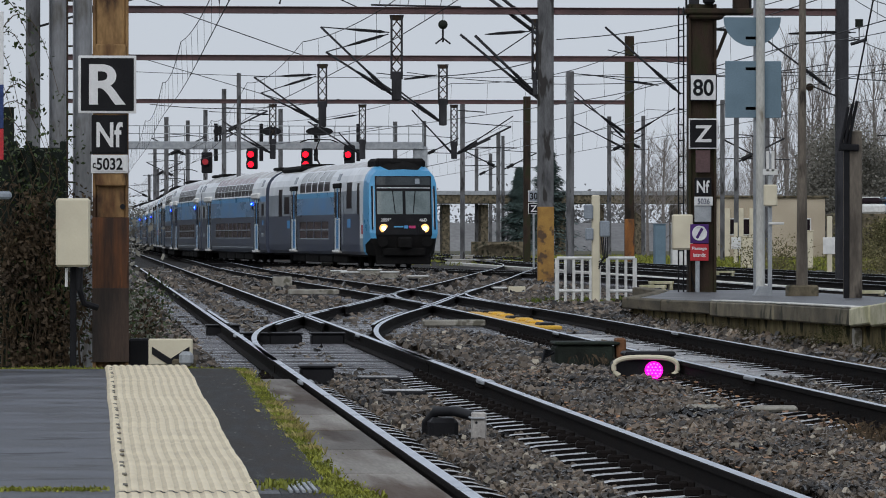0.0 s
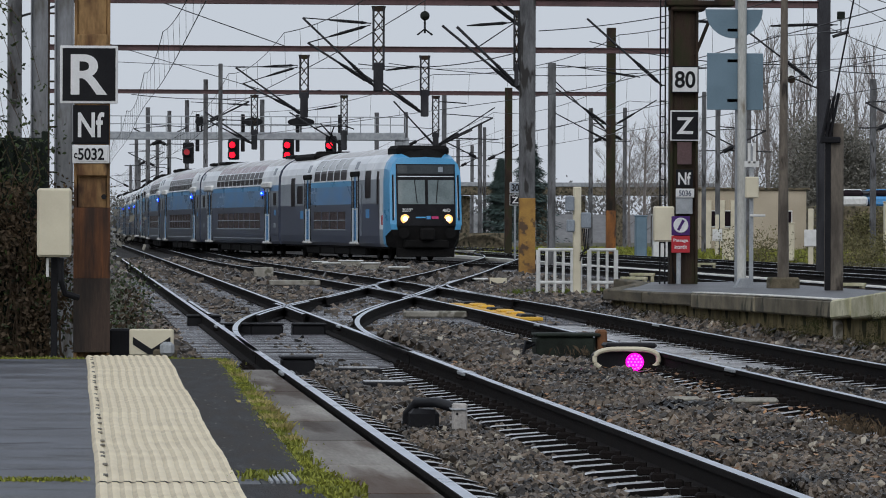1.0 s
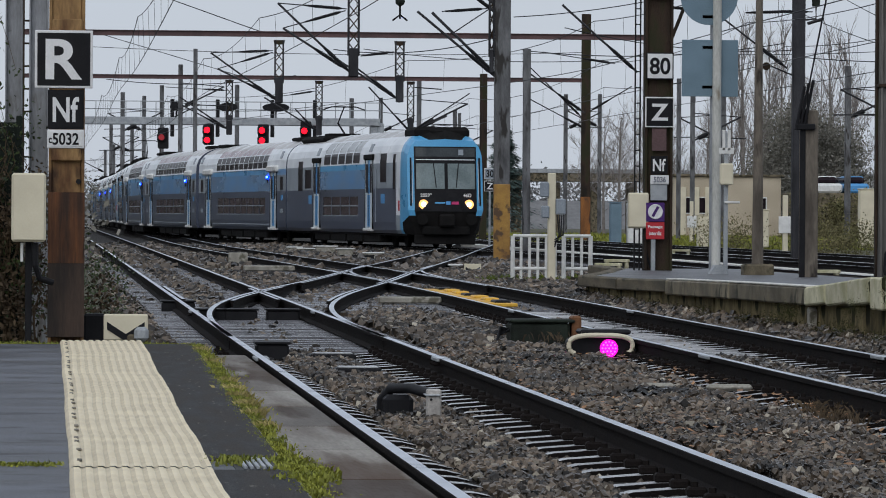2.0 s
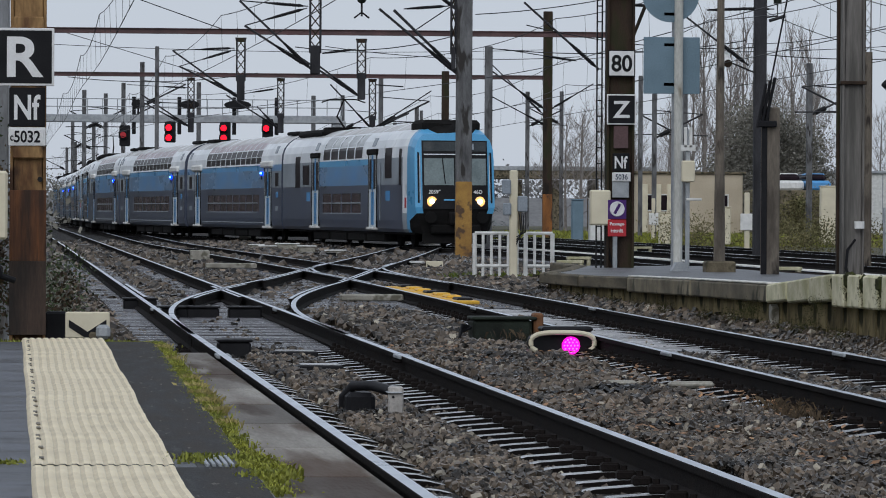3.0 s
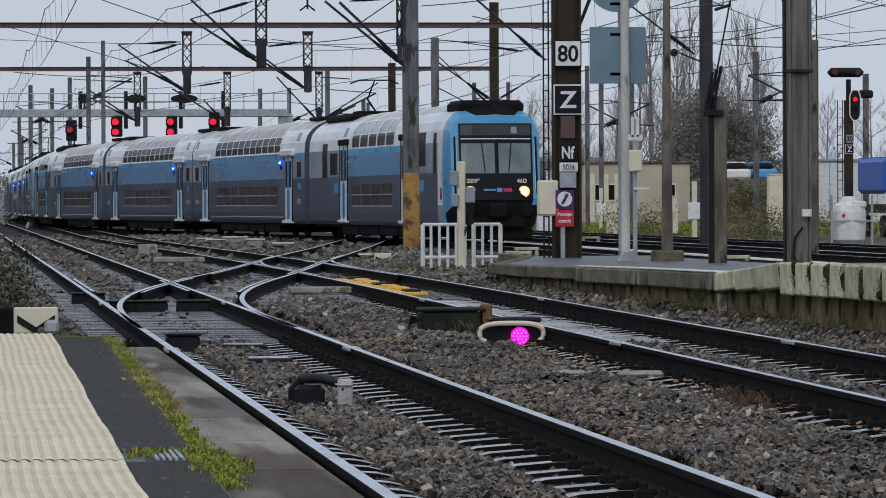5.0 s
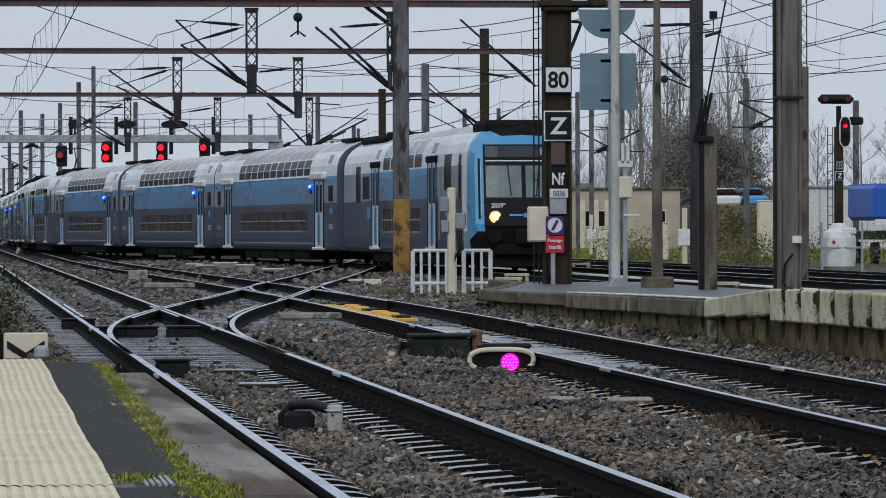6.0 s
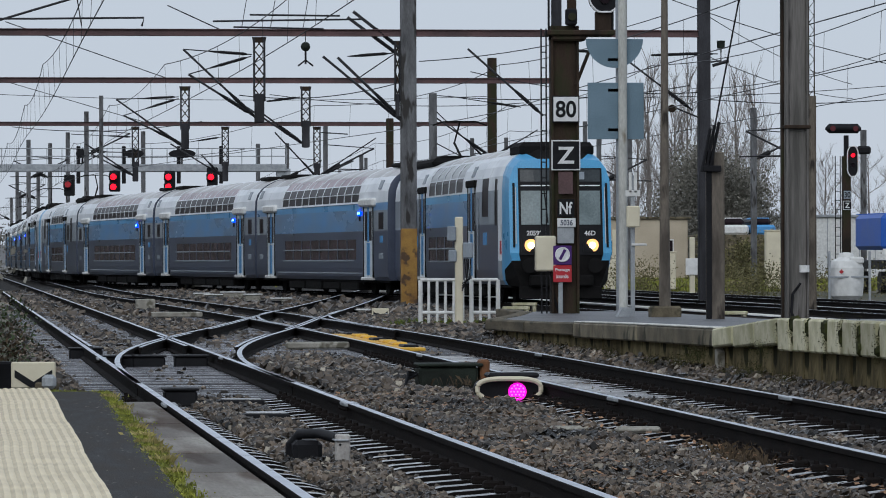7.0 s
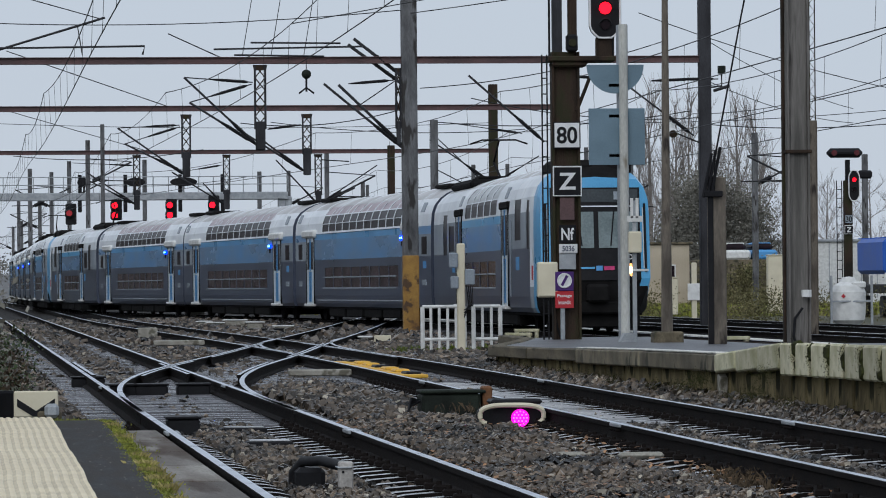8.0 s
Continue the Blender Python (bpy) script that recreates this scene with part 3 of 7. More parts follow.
# ---- ballast stones ----
def stones(name, y0, y1, density, size, seed, material=M_STONE, label="brown and grey crushed stone ballast, damp"):
    """Angular stones lying on the bed between the platforms."""
    r = np.random.RandomState(seed)
    area = (y1 - y0) * 8.0
    n = int(area * density)
    y = r.uniform(y0, y1, n)
    x = r.uniform(0.9, 13.0, n)
    xa, xb = np.interp(y, TRACK_A[1], TRACK_A[0]), np.interp(y, TRACK_B[1], TRACK_B[0])
    xd = np.interp(y, TRACK_D[1], TRACK_D[0], left=2.5)
    keep = (x > np.where(y < 39.3, 1.6, 0.6)) & (x < np.where(y < 71, 8.42, np.where(y < 84, 8.35 + 0.17 * (y - 71), 13.0))) & (x < 0.215 * y + 0.8)
    height = np.full(n, -0.165) + 0.03 * np.sin(x * 3.1 + y * 1.3) * np.sin(y * 0.9 - x)
    height = np.where((x > 7.5) & (y < 72), -0.19 + 0.15 * (x - 7.5) / 0.9, height)
    height = np.where((y > 62) & (y < 112) & (x > xa) & (x < xb), -0.215, height)
    for xc in (xa, xb):
        d = np.abs(x - xc)
        height = np.where(d < 0.3, -0.185, height)
        height = np.where((d >= 0.3) & (d < 1.25), -0.232, height)
        keep &= (np.abs(d - 0.753) > 0.085)
    keep &= np.abs(np.abs(x - xd) - 0.753) > 0.085
    keep &= ~((y > 44.8) & (y < 63) & (np.abs(x - xa - 0.3) < 1.1) & (r.uniform(0, 1, n) > 0.04))
    keep &= ~((y > 56) & (y < 128) & (x < xb + 0.9) & ~((y < 78) & (x > xd + 1.0) & (x < xb - 0.9)) & (r.uniform(0, 1, n) > 0.4))
    keep &= ~((np.abs(x - 5.3) < 0.42) & (y > 42.2) & (y < 43.9))
    keep &= ~((y > 84) & (x > 8.6) & (r.uniform(0, 1, n) > 0.45))
    height = np.where((y > 43.5) & (y < 64) & (np.abs(x - xb) < 1.25), -0.245, height)
    x, y, height = x[keep], y[keep], height[keep]
    n = len(x)
    base = np.array([(a, b, c) for c in (-1, 1) for a, b in ((-1, -1), (1, -1), (1, 1), (-1, 1))], float)
    v = base[None] * r.uniform(0.55, 1.0, (n, 8, 3)) * (size * r.uniform(0.5, 1.25, (n, 1, 1))) * r.uniform(0.6, 1.2, (n, 1, 3))
    q = r.normal(size=(n, 4))
    q /= np.linalg.norm(q, axis=1)[:, None]
    w, a, b, c = q.T
    R = np.stack([1 - 2 * (b * b + c * c), 2 * (a * b - c * w), 2 * (a * c + b * w), 2 * (a * b + c * w), 1 - 2 * (a * a + c * c), 2 * (b * c - a * w), 2 * (a * c - b * w), 2 * (b * c + a * w), 1 - 2 * (a * a + b * b)], 1).reshape(n, 3, 3)
    v = np.einsum("nij,nkj->nki", R, v) + np.stack([x, y, height + r.uniform(-0.035, 0.025, n)], 1)[:, None]
    quads = np.array([(0, 3, 2, 1), (4, 5, 6, 7), (0, 1, 5, 4), (1, 2, 6, 5), (2, 3, 7, 6), (3, 0, 4, 7)])
    f = (quads[None] + 8 * np.arange(n)[:, None, None]).reshape(-1, 4)
    me = bpy.data.meshes.new(name)
    me.from_pydata(v.reshape(-1, 3).tolist(), [], f.tolist())
    me.materials.append(material)
    return tagged(new(name, me), label, "ballast", "", "stuff")


stones("ballast_stones", 17, 31, 1350, 0.0205, 1)
stones("ballast_stones", 31, 46, 640, 0.029, 2)
stones("ballast_stones", 46, 70, 215, 0.043, 3)
stones("ballast_stones", 70, 110, 90, 0.06, 4)
stones("ballast_stones", 110, 190, 16, 0.11, 5)
M_PALESTONE = mat("pale_limestone", (0.42, 0.38, 0.31), (0.2, 0.17, 0.13), 0.6, 0, 2.0, 40, 0.4, island=0.5)
stones("pale_stones", 17, 46, 60, 0.023, 6, M_PALESTONE, "pale limestone chips scattered over the ballast")
stones("pale_stones", 46, 120, 9, 0.042, 7, M_PALESTONE, "pale limestone chips scattered over the ballast")

r = np.random.RandomState(77)
n = 1500
c = np.stack([r.uniform(3.6, 5.6, n), r.uniform(24, 46, n), np.full(n, -0.135)], 1)
a = r.uniform(0, 6.28, n)
d1 = np.stack([np.cos(a), np.sin(a), r.uniform(-0.4, 0.4, n)], 1) * r.uniform(0.02, 0.04, (n, 1))
d2 = np.stack([-np.sin(a), np.cos(a), r.uniform(-0.3, 0.3, n)], 1) * r.uniform(0.012, 0.025, (n, 1))
me = bpy.data.meshes.new("fallen_leaves")
me.from_pydata(np.stack([c - d1, c - d2, c + d1, c + d2], 1).reshape(-1, 3).tolist(), [], np.arange(4 * n).reshape(-1, 4).tolist())
me.materials.append(M_FALLEN)
tagged(new("fallen_leaves", me), "brown fallen leaves lying on the ballast", "leaves", "", "stuff")

# ---- warning strip: soft ribs, one joint ----
tactile = thing("tactile_strip", "cream ribbed warning strip on the platform", "tactile paving", kind="structure")
for y0, y1, seed in ((-40.0, 3.0, 3), (3.02, 20.02, 1), (20.09, 39.9, 2)):
    r = random.Random(seed)
    g = Geo()
    nx, ny = 60, int((y1 - y0) / 0.09)
    for j in range(ny + 1):
        y = y0 + (y1 - y0) * j / ny
        wob = 0.006 * math.sin(y * 0.85 + seed) + 0.0022 * math.sin(y * 2.3) + 0.001 * math.sin(y * 6.1)
        wide = 0.642 + 0.0042 * max(0.0, y - 20)
        for i in range(nx + 1):
            u = i / nx
            z = 0.072 + (0.003 if (i % 5) in (2, 3, 4) else -0.004) + 0.001 * math.sin(y * 11 + 3 * u) + 0.0005 * math.sin(y * 3.7)
            if i in (0, nx):
                z = 0.045
            g.v.append((0.085 + wide * u + wob * (0.5 + 0.5 * min(1.0, 4 * u)), y, z))
    for j in range(ny):
        for i in range(nx):
            a = j * (nx + 1) + i
            g.f.append((a, a + 1, a + nx + 2, a + nx + 1))
            # groove faces take the darker cream that paints their shade
            g.m.append(1 if (i % 5) in (0, 4, 1) and (i % 5) != 4 else 0)
    part("strip_panel", g, [M_STRIP, M_STRIPSHADE], tactile, "", True)


for k in range(46):
    y = 20.6 + 0.42 * k + 0.1 * math.sin(7 * k)
    if (k * 7) % 11 < 7:
        part("worn_stud", Geo().box((0.135 + 0.004 * math.sin(k), y, 0.0735), (0.024, 0.16, 0.006), 0.002), M_TREAD, tactile)


def blades(name, spots, n, height, spread, material, label, category="grass", seed=5, width=0.008):
    """Tufts of thin blades round spots (x, y, z, weight)."""
    r = random.Random(seed)
    g = Geo()
    tot = sum(s[3] for s in spots)
    for x, y, z, wgt in spots:
        for _ in range(int(n * wgt / tot)):
            px, py = x + r.gauss(0, spread), y + r.gauss(0, spread * 2)
            h = height * r.uniform(0.3, 1.1)
            a, b = r.uniform(0, 6.28), r.uniform(0.1, 0.8) * h
            dx, dy = math.cos(a), math.sin(a)
            w = width * r.uniform(0.6, 1.4)
            g.add([(px - dy * w, py + dx * w, z), (px + dy * w, py - dx * w, z), (px + dx * b * 0.4 + dy * w * 0.7, py + dy * b * 0.4 - dx * w * 0.7, z + h * 0.65), (px + dx * b, py + dy * b, z + h * r.uniform(0.7, 1))], [(0, 1, 2), (0, 2, 3)])
    me = bpy.data.meshes.new(name)
    me.from_pydata(g.v, [], g.f)
    me.materials.append(material)
    return tagged(new(name, me), label, category, "", "stuff")


r = random.Random(8)
spots = []
y = 18.5
while y < 39.5:
    w = 0.25 + 1.0 * abs(noise.noise((y * 0.55, 0, 0))) + (1.5 if 19.5 < y < 21.2 else 0) + (0.5 if 27 < y < 33 else 0)
    spots.append((joint_x(y) + 0.02 + 0.05 * noise.noise((0, y, 0)), y, 0.035, w))
    y += 0.12
blades("moss_line", spots, 19000, 0.032, 0.032, M_GRASS, "bright green moss and grass in the platform joint", seed=2, width=0.007)
blades("moss_fringe", [(x - 0.03, y, z - 0.002, w) for x, y, z, w in spots], 6000, 0.014, 0.075, M_GRASS, "thin moss spreading over the damp asphalt", seed=12, width=0.006)
blades("moss_tufts", [(1.13, 20.2, 0.04, 3), (1.06, 20.9, 0.04, 2), (0.84, 20.75, 0.055, 1.2), (1.12, 19.6, 0.04, 2)], 1300, 0.042, 0.06, M_GRASS, "green weed tufts at the platform edge", seed=3)
blades("straw_tufts", [(joint_x(y) + 0.05, y, 0.02, w) for y, w in ((24.5, 1), (26, 2), (27.2, 3), (28.4, 3), (29.6, 2), (31, 1), (35, 1), (38, 1.5))], 1100, 0.075, 0.035, M_STRAW, "straw-coloured dry grass in the platform joint", seed=22, width=0.0035)
grate = thing("drain_grate", "pale metal drain grate in the dark asphalt", "drain", (0.93, 20.55, 0.05), kind="")
part("sump", Geo().box((0, 0, 0.0), (0.2, 0.78, 0.01), 0.002), M_BLACK, grate)
for k in range(5):
    part("slat", Geo().box((-0.056 + 0.028 * k, 0, 0.012), (0.017, 0.72, 0.016), 0.003), M_GALV, grate)
blades("verge_grass", [(-1.1 + 0.06 * k, 40.1 + 0.3 * math.sin(k), 0.0, 1) for k in range(34)] + [(0.75 + 0.05 * k, 39.9, 0.0, 1.3) for k in range(10)], 6000, 0.055, 0.07, M_GRASS, "green grass verge behind the platform", seed=4)
blades("moss_cross", [(0.0 - 0.05 * k, 20.6, 0.05, 1) for k in range(14)], 700, 0.02, 0.03, M_GRASS, "thin moss across the asphalt", seed=6)
blades("dry_weeds", [(7.9 + 0.1 * k, 39 + 0.5 * k, -0.2, 1) for k in range(3)] + [(4.6, 31.5, -0.2, 1.0), (5.2, 30.5, -0.2, 2), (5.5, 31.5, -0.2, 2), (5.35, 30.0, -0.2, 1.5), (5.9, 53, -0.2, 1.2), (5.2, 49, -0.2, 1), (4.75, 46.5, -0.2, 2), (5.25, 46.6, -0.1, 1)], 1500, 0.12, 0.2, M_DEADLEAF, "dry brown weeds in the ballast", "weeds", 7, 0.004)
blades("post_grass", [(9.0 + 0.25 * k, 92 + (k % 3), -0.22, 1) for k in range(14)], 1100, 0.2, 0.15, M_MOSS, "green grass round the railing feet", seed=9, width=0.012)


# ---- sign plates and masts ----
def plate_sign(root, name, x, y, z, w, h, back, border, word, wword, hword, fore, label):
    """A flat enamel plate with a border and raised letters, facing the platform."""
    p = part(name, Geo().box((x, y, z), (w, 0.02, h), 0.006), border, root, label)
    part("plate_field", Geo().box((x, y - 0.0125, z), (w - 0.05 * w - 0.02, 0.009, h - 0.05 * w - 0.02), 0.002), back, p)
    if word:
        lettering(word, p, pose(x, y - 0.019, z - hword / 2, 90, 0, 0), wword, hword, fore)
    return p


def i_mast(name, at, z0, z1, w, d, material, label, foot=None):
    """A rolled steel mast: two flanges and a web."""
    root = thing(name, label, "mast", (at[0], at[1], 0))
    t = 0.09 * w
    for s in (-1, 1):
        part("flange", Geo().box((s * (w / 2 - t / 2), 0, (z0 + z1) / 2), (t, d, z1 - z0), 0.006), material, root)
    part("web", Geo().box((0, 0, (z0 + z1) / 2), (w - 2 * t, d * 0.55, z1 - z0), 0.004), material, root)
    if foot:
        part("footing", Geo().box((0, 0, z0 + 0.1), (w * 1.8, d * 2.2, 0.35), 0.04), M_OLDCONC, root, "concrete footing")
    return root


# the mast with the R plate
rm = i_mast("sign_mast", (0.14, 41.8), -0.4, 9.0, 0.33, 0.3, M_TAN, "tan steel mast streaked with rust, carrying plates")
plate_sign(rm, "r_plate", -0.03, -0.2, 2.6, 0.53, 0.53, M_BLACK, M_SIGNWHITE, "R", 0.335, 0.37, M_SIGNWHITE, "black square plate with a white R")
plate_sign(rm, "nf_plate", -0.01, -0.19, 2.14, 0.33, 0.36, M_BLACK, M_BLACK, "Nf", 0.24, 0.23, M_SIGNWHITE, "black plate with white letters")
plate_sign(rm, "figure_plate", -0.01, -0.195, 1.87, 0.34, 0.17, M_SIGNWHITE, M_SIGNWHITE, "5032", 0.24, 0.11, M_BLACK, "white plate with black figures")
lettering("c", bpy.data.objects["figure_plate"], pose(-0.15, -0.214, 1.83, 90, 0, 0), 0.03, 0.05, M_BLACK)
for za, zb, m in ((1.38, 1.79, M_TAN), (0.73, 1.38, M_RUST), (0.05, 0.73, M_SOOT), (2.87, 4.01, M_TAN)):
    part("web_panel", Geo().box((0, -0.105 if za > 1.3 else -0.142, (za + zb) / 2), (0.262 if za > 1.3 else 0.336, 0.04, zb - za), 0.004), m, rm, "steel panel with its own rust")
part("plate_bracket", Geo().box((0, -0.17, 2.32), (0.28, 0.04, 1.3), 0.01), M_TAN, rm)
part("bolt", Geo().tube([(0.11, -0.16, 1.48), (0.11, -0.135, 1.48)], 0.025, 10), M_BLACK, rm)
# grey pair of masts and lattice behind
for x, y, w in ((-0.39, 47, 0.176), (-0.13, 46, 0.195)):
    i_mast("catenary_mast", (x, y), -0.4, 9.5, w, 0.25, M_GREYPAINT, "weathered grey steel mast beside the fence")
lat = thing("lattice_mast", "thin dark lattice mast beside the fence", "mast", (-0.26, 48, 0))
for s in (-1, 1):
    part("chord", Geo().box((s * 0.035, 0, 4.5), (0.018, 0.03, 10), 0.003), M_DARKMAST, lat)
for k in range(40):
    part("rung", Geo().box((0, 0, 0.1 + k * 0.24), (0.055, 0.02, 0.02), 0.002), M_DARKMAST, lat)
# cream cabinet on the fence
box = thing("cabinet", "cream metal cabinet box fixed on a post", "cabinet", (-0.2, 41.0, 0))
part("body", Geo().box((0, 0, 1.24), (0.31, 0.2, 0.62), 0.02), M_CREAM, box)
part("lid", Geo().box((0, -0.105, 1.24), (0.28, 0.012, 0.59), 0.006), M_CREAM, box)
part("post", Geo().box((0, 0.14, 0.4), (0.06, 0.06, 1.6), 0.008), M_BLACK, box)
part("conduit", Geo().tube([(0.06, 0, 0.92), (0.06, 0, 0.72), (0.1, 0.05, 0.6), (0.22, 0.1, 0.56)], 0.03, 8), M_BLACK, box)
part("pipe", Geo().tube([(-0.06, 0, 0.92), (-0.06, 0, 0.75)], 0.014, 8), M_WHITE, box)
# fence with ivy
fence = thing("panel_fence", "dark green metal panel fence overgrown with ivy", "fence", (0, 0, 0))
for x0, x1, zt, yy in ((-3.2, -0.76, 2.42, 42.6), (-0.75, -0.28, 2.04, 42.65)):
    part("fence_panel", Geo().box(((x0 + x1) / 2, yy, zt / 2 - 0.2), (x1 - x0, 0.05, zt + 0.4), 0.01), M_FENCE, fence)
for x in (-0.97, -0.75, -0.62, -0.3):
    part("fence_post", Geo().box((x, 42.55, 0.9), (0.06, 0.06, 2.4), 0.01), M_FENCE, fence)
sg = thing("notice_board", "blue, white and red notice on a cream post", "sign", (-0.97, 40.2, 0))
for z0, z1, m in ((1.88, 2.16, M_REDPAINT), (2.16, 2.55, mat("navy_enamel", (0.03, 0.06, 0.2), None, 0.4)), (2.55, 3.2, M_SIGNWHITE)):
    part("notice_field", Geo().box((0, 0, (z0 + z1) / 2), (0.32, 0.02, z1 - z0 - 0.004), 0.003), m, sg)
part("post", Geo().box((0.09, 0.1, 1.2), (0.07, 0.07, 3.2), 0.01), M_CREAM, sg, "cream post")
part("clamp", Geo().box((0.13, 0.1, 1.57), (0.2, 0.14, 0.07), 0.02), M_TPALE, sg)


def leaves(name, centres, n, size, spread, material, label, category, seed, kind="stuff"):
    """Many small leaves round centres (x, y, z, weight)."""
    r = np.random.RandomState(seed)
    c = np.array([p[:3] for p in centres])
    w = np.array([p[3] for p in centres], float)
    k = r.choice(len(c), n, p=w / w.sum())
    p = c[k] + r.normal(size=(n, 3)) * np.array(spread)
    a, b = r.normal(size=(n, 3)), r.normal(size=(n, 3))
    a /= np.linalg.norm(a, axis=1)[:, None]
    b -= (a * b).sum(1)[:, None] * a
    b /= np.linalg.norm(b, axis=1)[:, None]
    s = size * r.uniform(0.5, 1.3, (n, 1))
    v = np.stack([p - a * s, p - b * s * 0.5, p + a * s, p + b * s * 0.5], 1).reshape(-1, 3)
    me = bpy.data.meshes.new(name)
    me.from_pydata(v.tolist(), [], np.arange(4 * n).reshape(-1, 4).tolist())
    me.materials.append(material)
    return tagged(new(name, me), label, category, "", kind)


ivy = [(rng.uniform(-1.05, -0.15), 42.3, rng.uniform(0, 2.2), 1.0 if x else 0.6) for x in range(60)] + [(rng.uniform(-0.35, 0.0), 42.6, rng.uniform(0, 1.2), 1.5) for _ in range(20)]
ivy += [(rng.uniform(0.3, 0.72), 43.5 + rng.uniform(0, 6), rng.uniform(0.0, 0.75), 1.0) for _ in range(26)]
leaves("ivy_hedge", ivy, 3600, 0.026, (0.09, 0.12, 0.12), M_LEAF, "dark green ivy over the fence", "ivy", 3)
leaves("dry_stems", [(rng.uniform(-0.95, -0.05), 42.2, rng.uniform(0.0, 1.6), 1) for _ in range(50)] + [(0.5, 43.2, 0.4, 2), (0.4, 43, 0.2, 2)], 4200, 0.03, (0.08, 0.1, 0.12), M_DEADLEAF, "dry brown leaves among the ivy", "leaves", 5)
vines = thing("climbing_vines", "brown bare vine stems climbing the fence", "vines", (0, 0, 0))
for k in range(34):
    vx, vz = rng.uniform(-1.0, -0.12), rng.uniform(0.9, 2.1)
    part("stem", Geo().tube([(vx + 0.07 * math.sin(2.1 * j + k) * j / 4, 42.3 - 0.05 * (k % 3), vz * j / 7) for j in range(8)], 0.011, 4, r2=0.004), M_DEADLEAF, vines)
bud = thing("overhanging_branches", "thin branches with dark hanging leaves", "branches", (0, 0, 0))
lc = []
for k in range(11):
    x0, z0 = -1.1 + 0.07 * (k % 4), 1.9 + 0.16 * k
    pts = [(x0 + 0.06 * j * (1 + 0.25 * math.sin(k)), 41.6, z0 + 0.16 * j - 0.028 * j * j) for j in range(9 if k < 9 else 6)]
    part("twig", Geo().tube(pts, 0.006, 4, r2=0.002), M_DEADLEAF, bud)
    lc += [(*p, 1) for p in pts[2:]]
leaf_ob = leaves("hanging_leaves", lc, 330, 0.028, (0.03, 0.05, 0.035), M_LEAF, "dark hanging leaves", "leaves", 6)

# arrow marker and low boxes beside the strip
am = thing("arrow_marker", "cream marker board with a dark chevron", "marker", (0.68, 41.0, 0))
part("board", Geo().box((0, 0, 0.16), (0.4, 0.05, 0.24), 0.012), M_CREAM, am)
part("side_box", Geo().box((0.14, -0.06, 0.1), (0.13, 0.1, 0.13), 0.03), M_GALV, am, "rounded grey metal box")
part("chevron", Geo().plate([(-0.17, 0.21), (-0.17, 0.14), (-0.03, 0.05), (0.03, 0.05), (0.17, 0.14), (0.17, 0.21), (0, 0.1)], "y", -0.032, 0.006), M_BLACK, am, "dark chevron")
part("stand", Geo().box((0.12, 0.02, -0.05), (0.22, 0.14, 0.3), 0.02), M_OLDCONC, am)
copy_thing(am, pose(9.9, 106.0, -0.24))
lb = thing("lineside_box", "small black lineside box", "box", (0.41, 42.5, 0))
part("body", Geo().box((0, 0, 0.0), (0.2, 0.2, 0.5), 0.02), M_BLACK, lb)

# ---- between the rails ----
sp = thing("shunt_signal", "low oval hooded signal glowing magenta", "signal", (5.3, 43.5, 0))
ring = [(0.31 * math.copysign(abs(math.cos(a)) ** 0.6, math.cos(a)), 0.1 * math.copysign(abs(math.sin(a)) ** 0.75, math.sin(a))) for a in [2 * math.pi * k / 40 for k in range(40)]]
zc = -0.06
part("hood", Geo().tube([(x, -0.12, zc + z) for x, z in [ring[k % 40] for k in range(-5, 26)]], 0.024, 8), M_CREAM, sp, "cream rim of the hood", True)
part("housing", Geo().plate([(x * 0.98, zc + z * 0.98) for x, z in ring], "y", -0.02, 0.3), M_BLACK, sp, "black signal housing", True)
part("lamp", Geo().tube([(0.09, -0.05, zc - 0.028), (0.09, -0.02, zc - 0.028)], 0.088, 24), M_PINKLAMP, sp, "glowing magenta lamp")
lens = bpy.data.objects["lamp"]
for k in range(19):
    rr, a = (0.0, 0) if k == 0 else ((0.034, k * 1.047) if k < 7 else (0.064, k * 0.5236))
    part("lens_facet", Geo().tube([(0.09 + rr * math.cos(a), -0.056, zc - 0.028 + rr * math.sin(a)), (0.09 + rr * math.cos(a), -0.049, zc - 0.028 + rr * math.sin(a))], 0.0085, 8), M_PINKDOT, lens)
part("visor", Geo().box((0.05, 0.1, zc + 0.13), (0.5, 0.4, 0.05), 0.02), M_BLACK, sp)
pm = thing("point_machine", "dark green cast iron point machine in the ballast", "point machine", (5.08, 47.0, -0.05))
part("case", Geo().box((0, 0, 0.0), (0.62, 0.5, 0.26), 0.03), M_GREENBOX, pm)
part("cover", Geo().box((0.02, 0, 0.145), (0.68, 0.56, 0.035), 0.012), M_GREENBOX, pm)
part("bracket", Geo().box((0.38, -0.1, 0.05), (0.1, 0.3, 0.3), 0.02), mat("rust", (0.2, 0.09, 0.04), None, 0.8), pm)
for k in range(5):
    part("cable", Geo().tube([(-0.3, -0.1 + 0.03 * k, 0.05), (-0.42, -0.2, 0.0 + 0.02 * k), (-0.48, -0.28 - 0.03 * k, -0.1), (-0.42 - 0.03 * k, -0.4, -0.17)], 0.012, 6), M_BLACK, pm)
tp = thing("treadle_post", "pale metal box on a short post between the rails", "post", (2.58, 30.4, 0))
part("box", Geo().box((0, 0, -0.09), (0.1, 0.09, 0.22), 0.01), mat("pale_metal", (0.5, 0.47, 0.44), (0.33, 0.31, 0.29), 0.45, 0.2), tp)
part("lid", Geo().box((-0.01, 0.08, -0.02), (0.1, 0.3, 0.012), 0.004), M_GALV, tp)
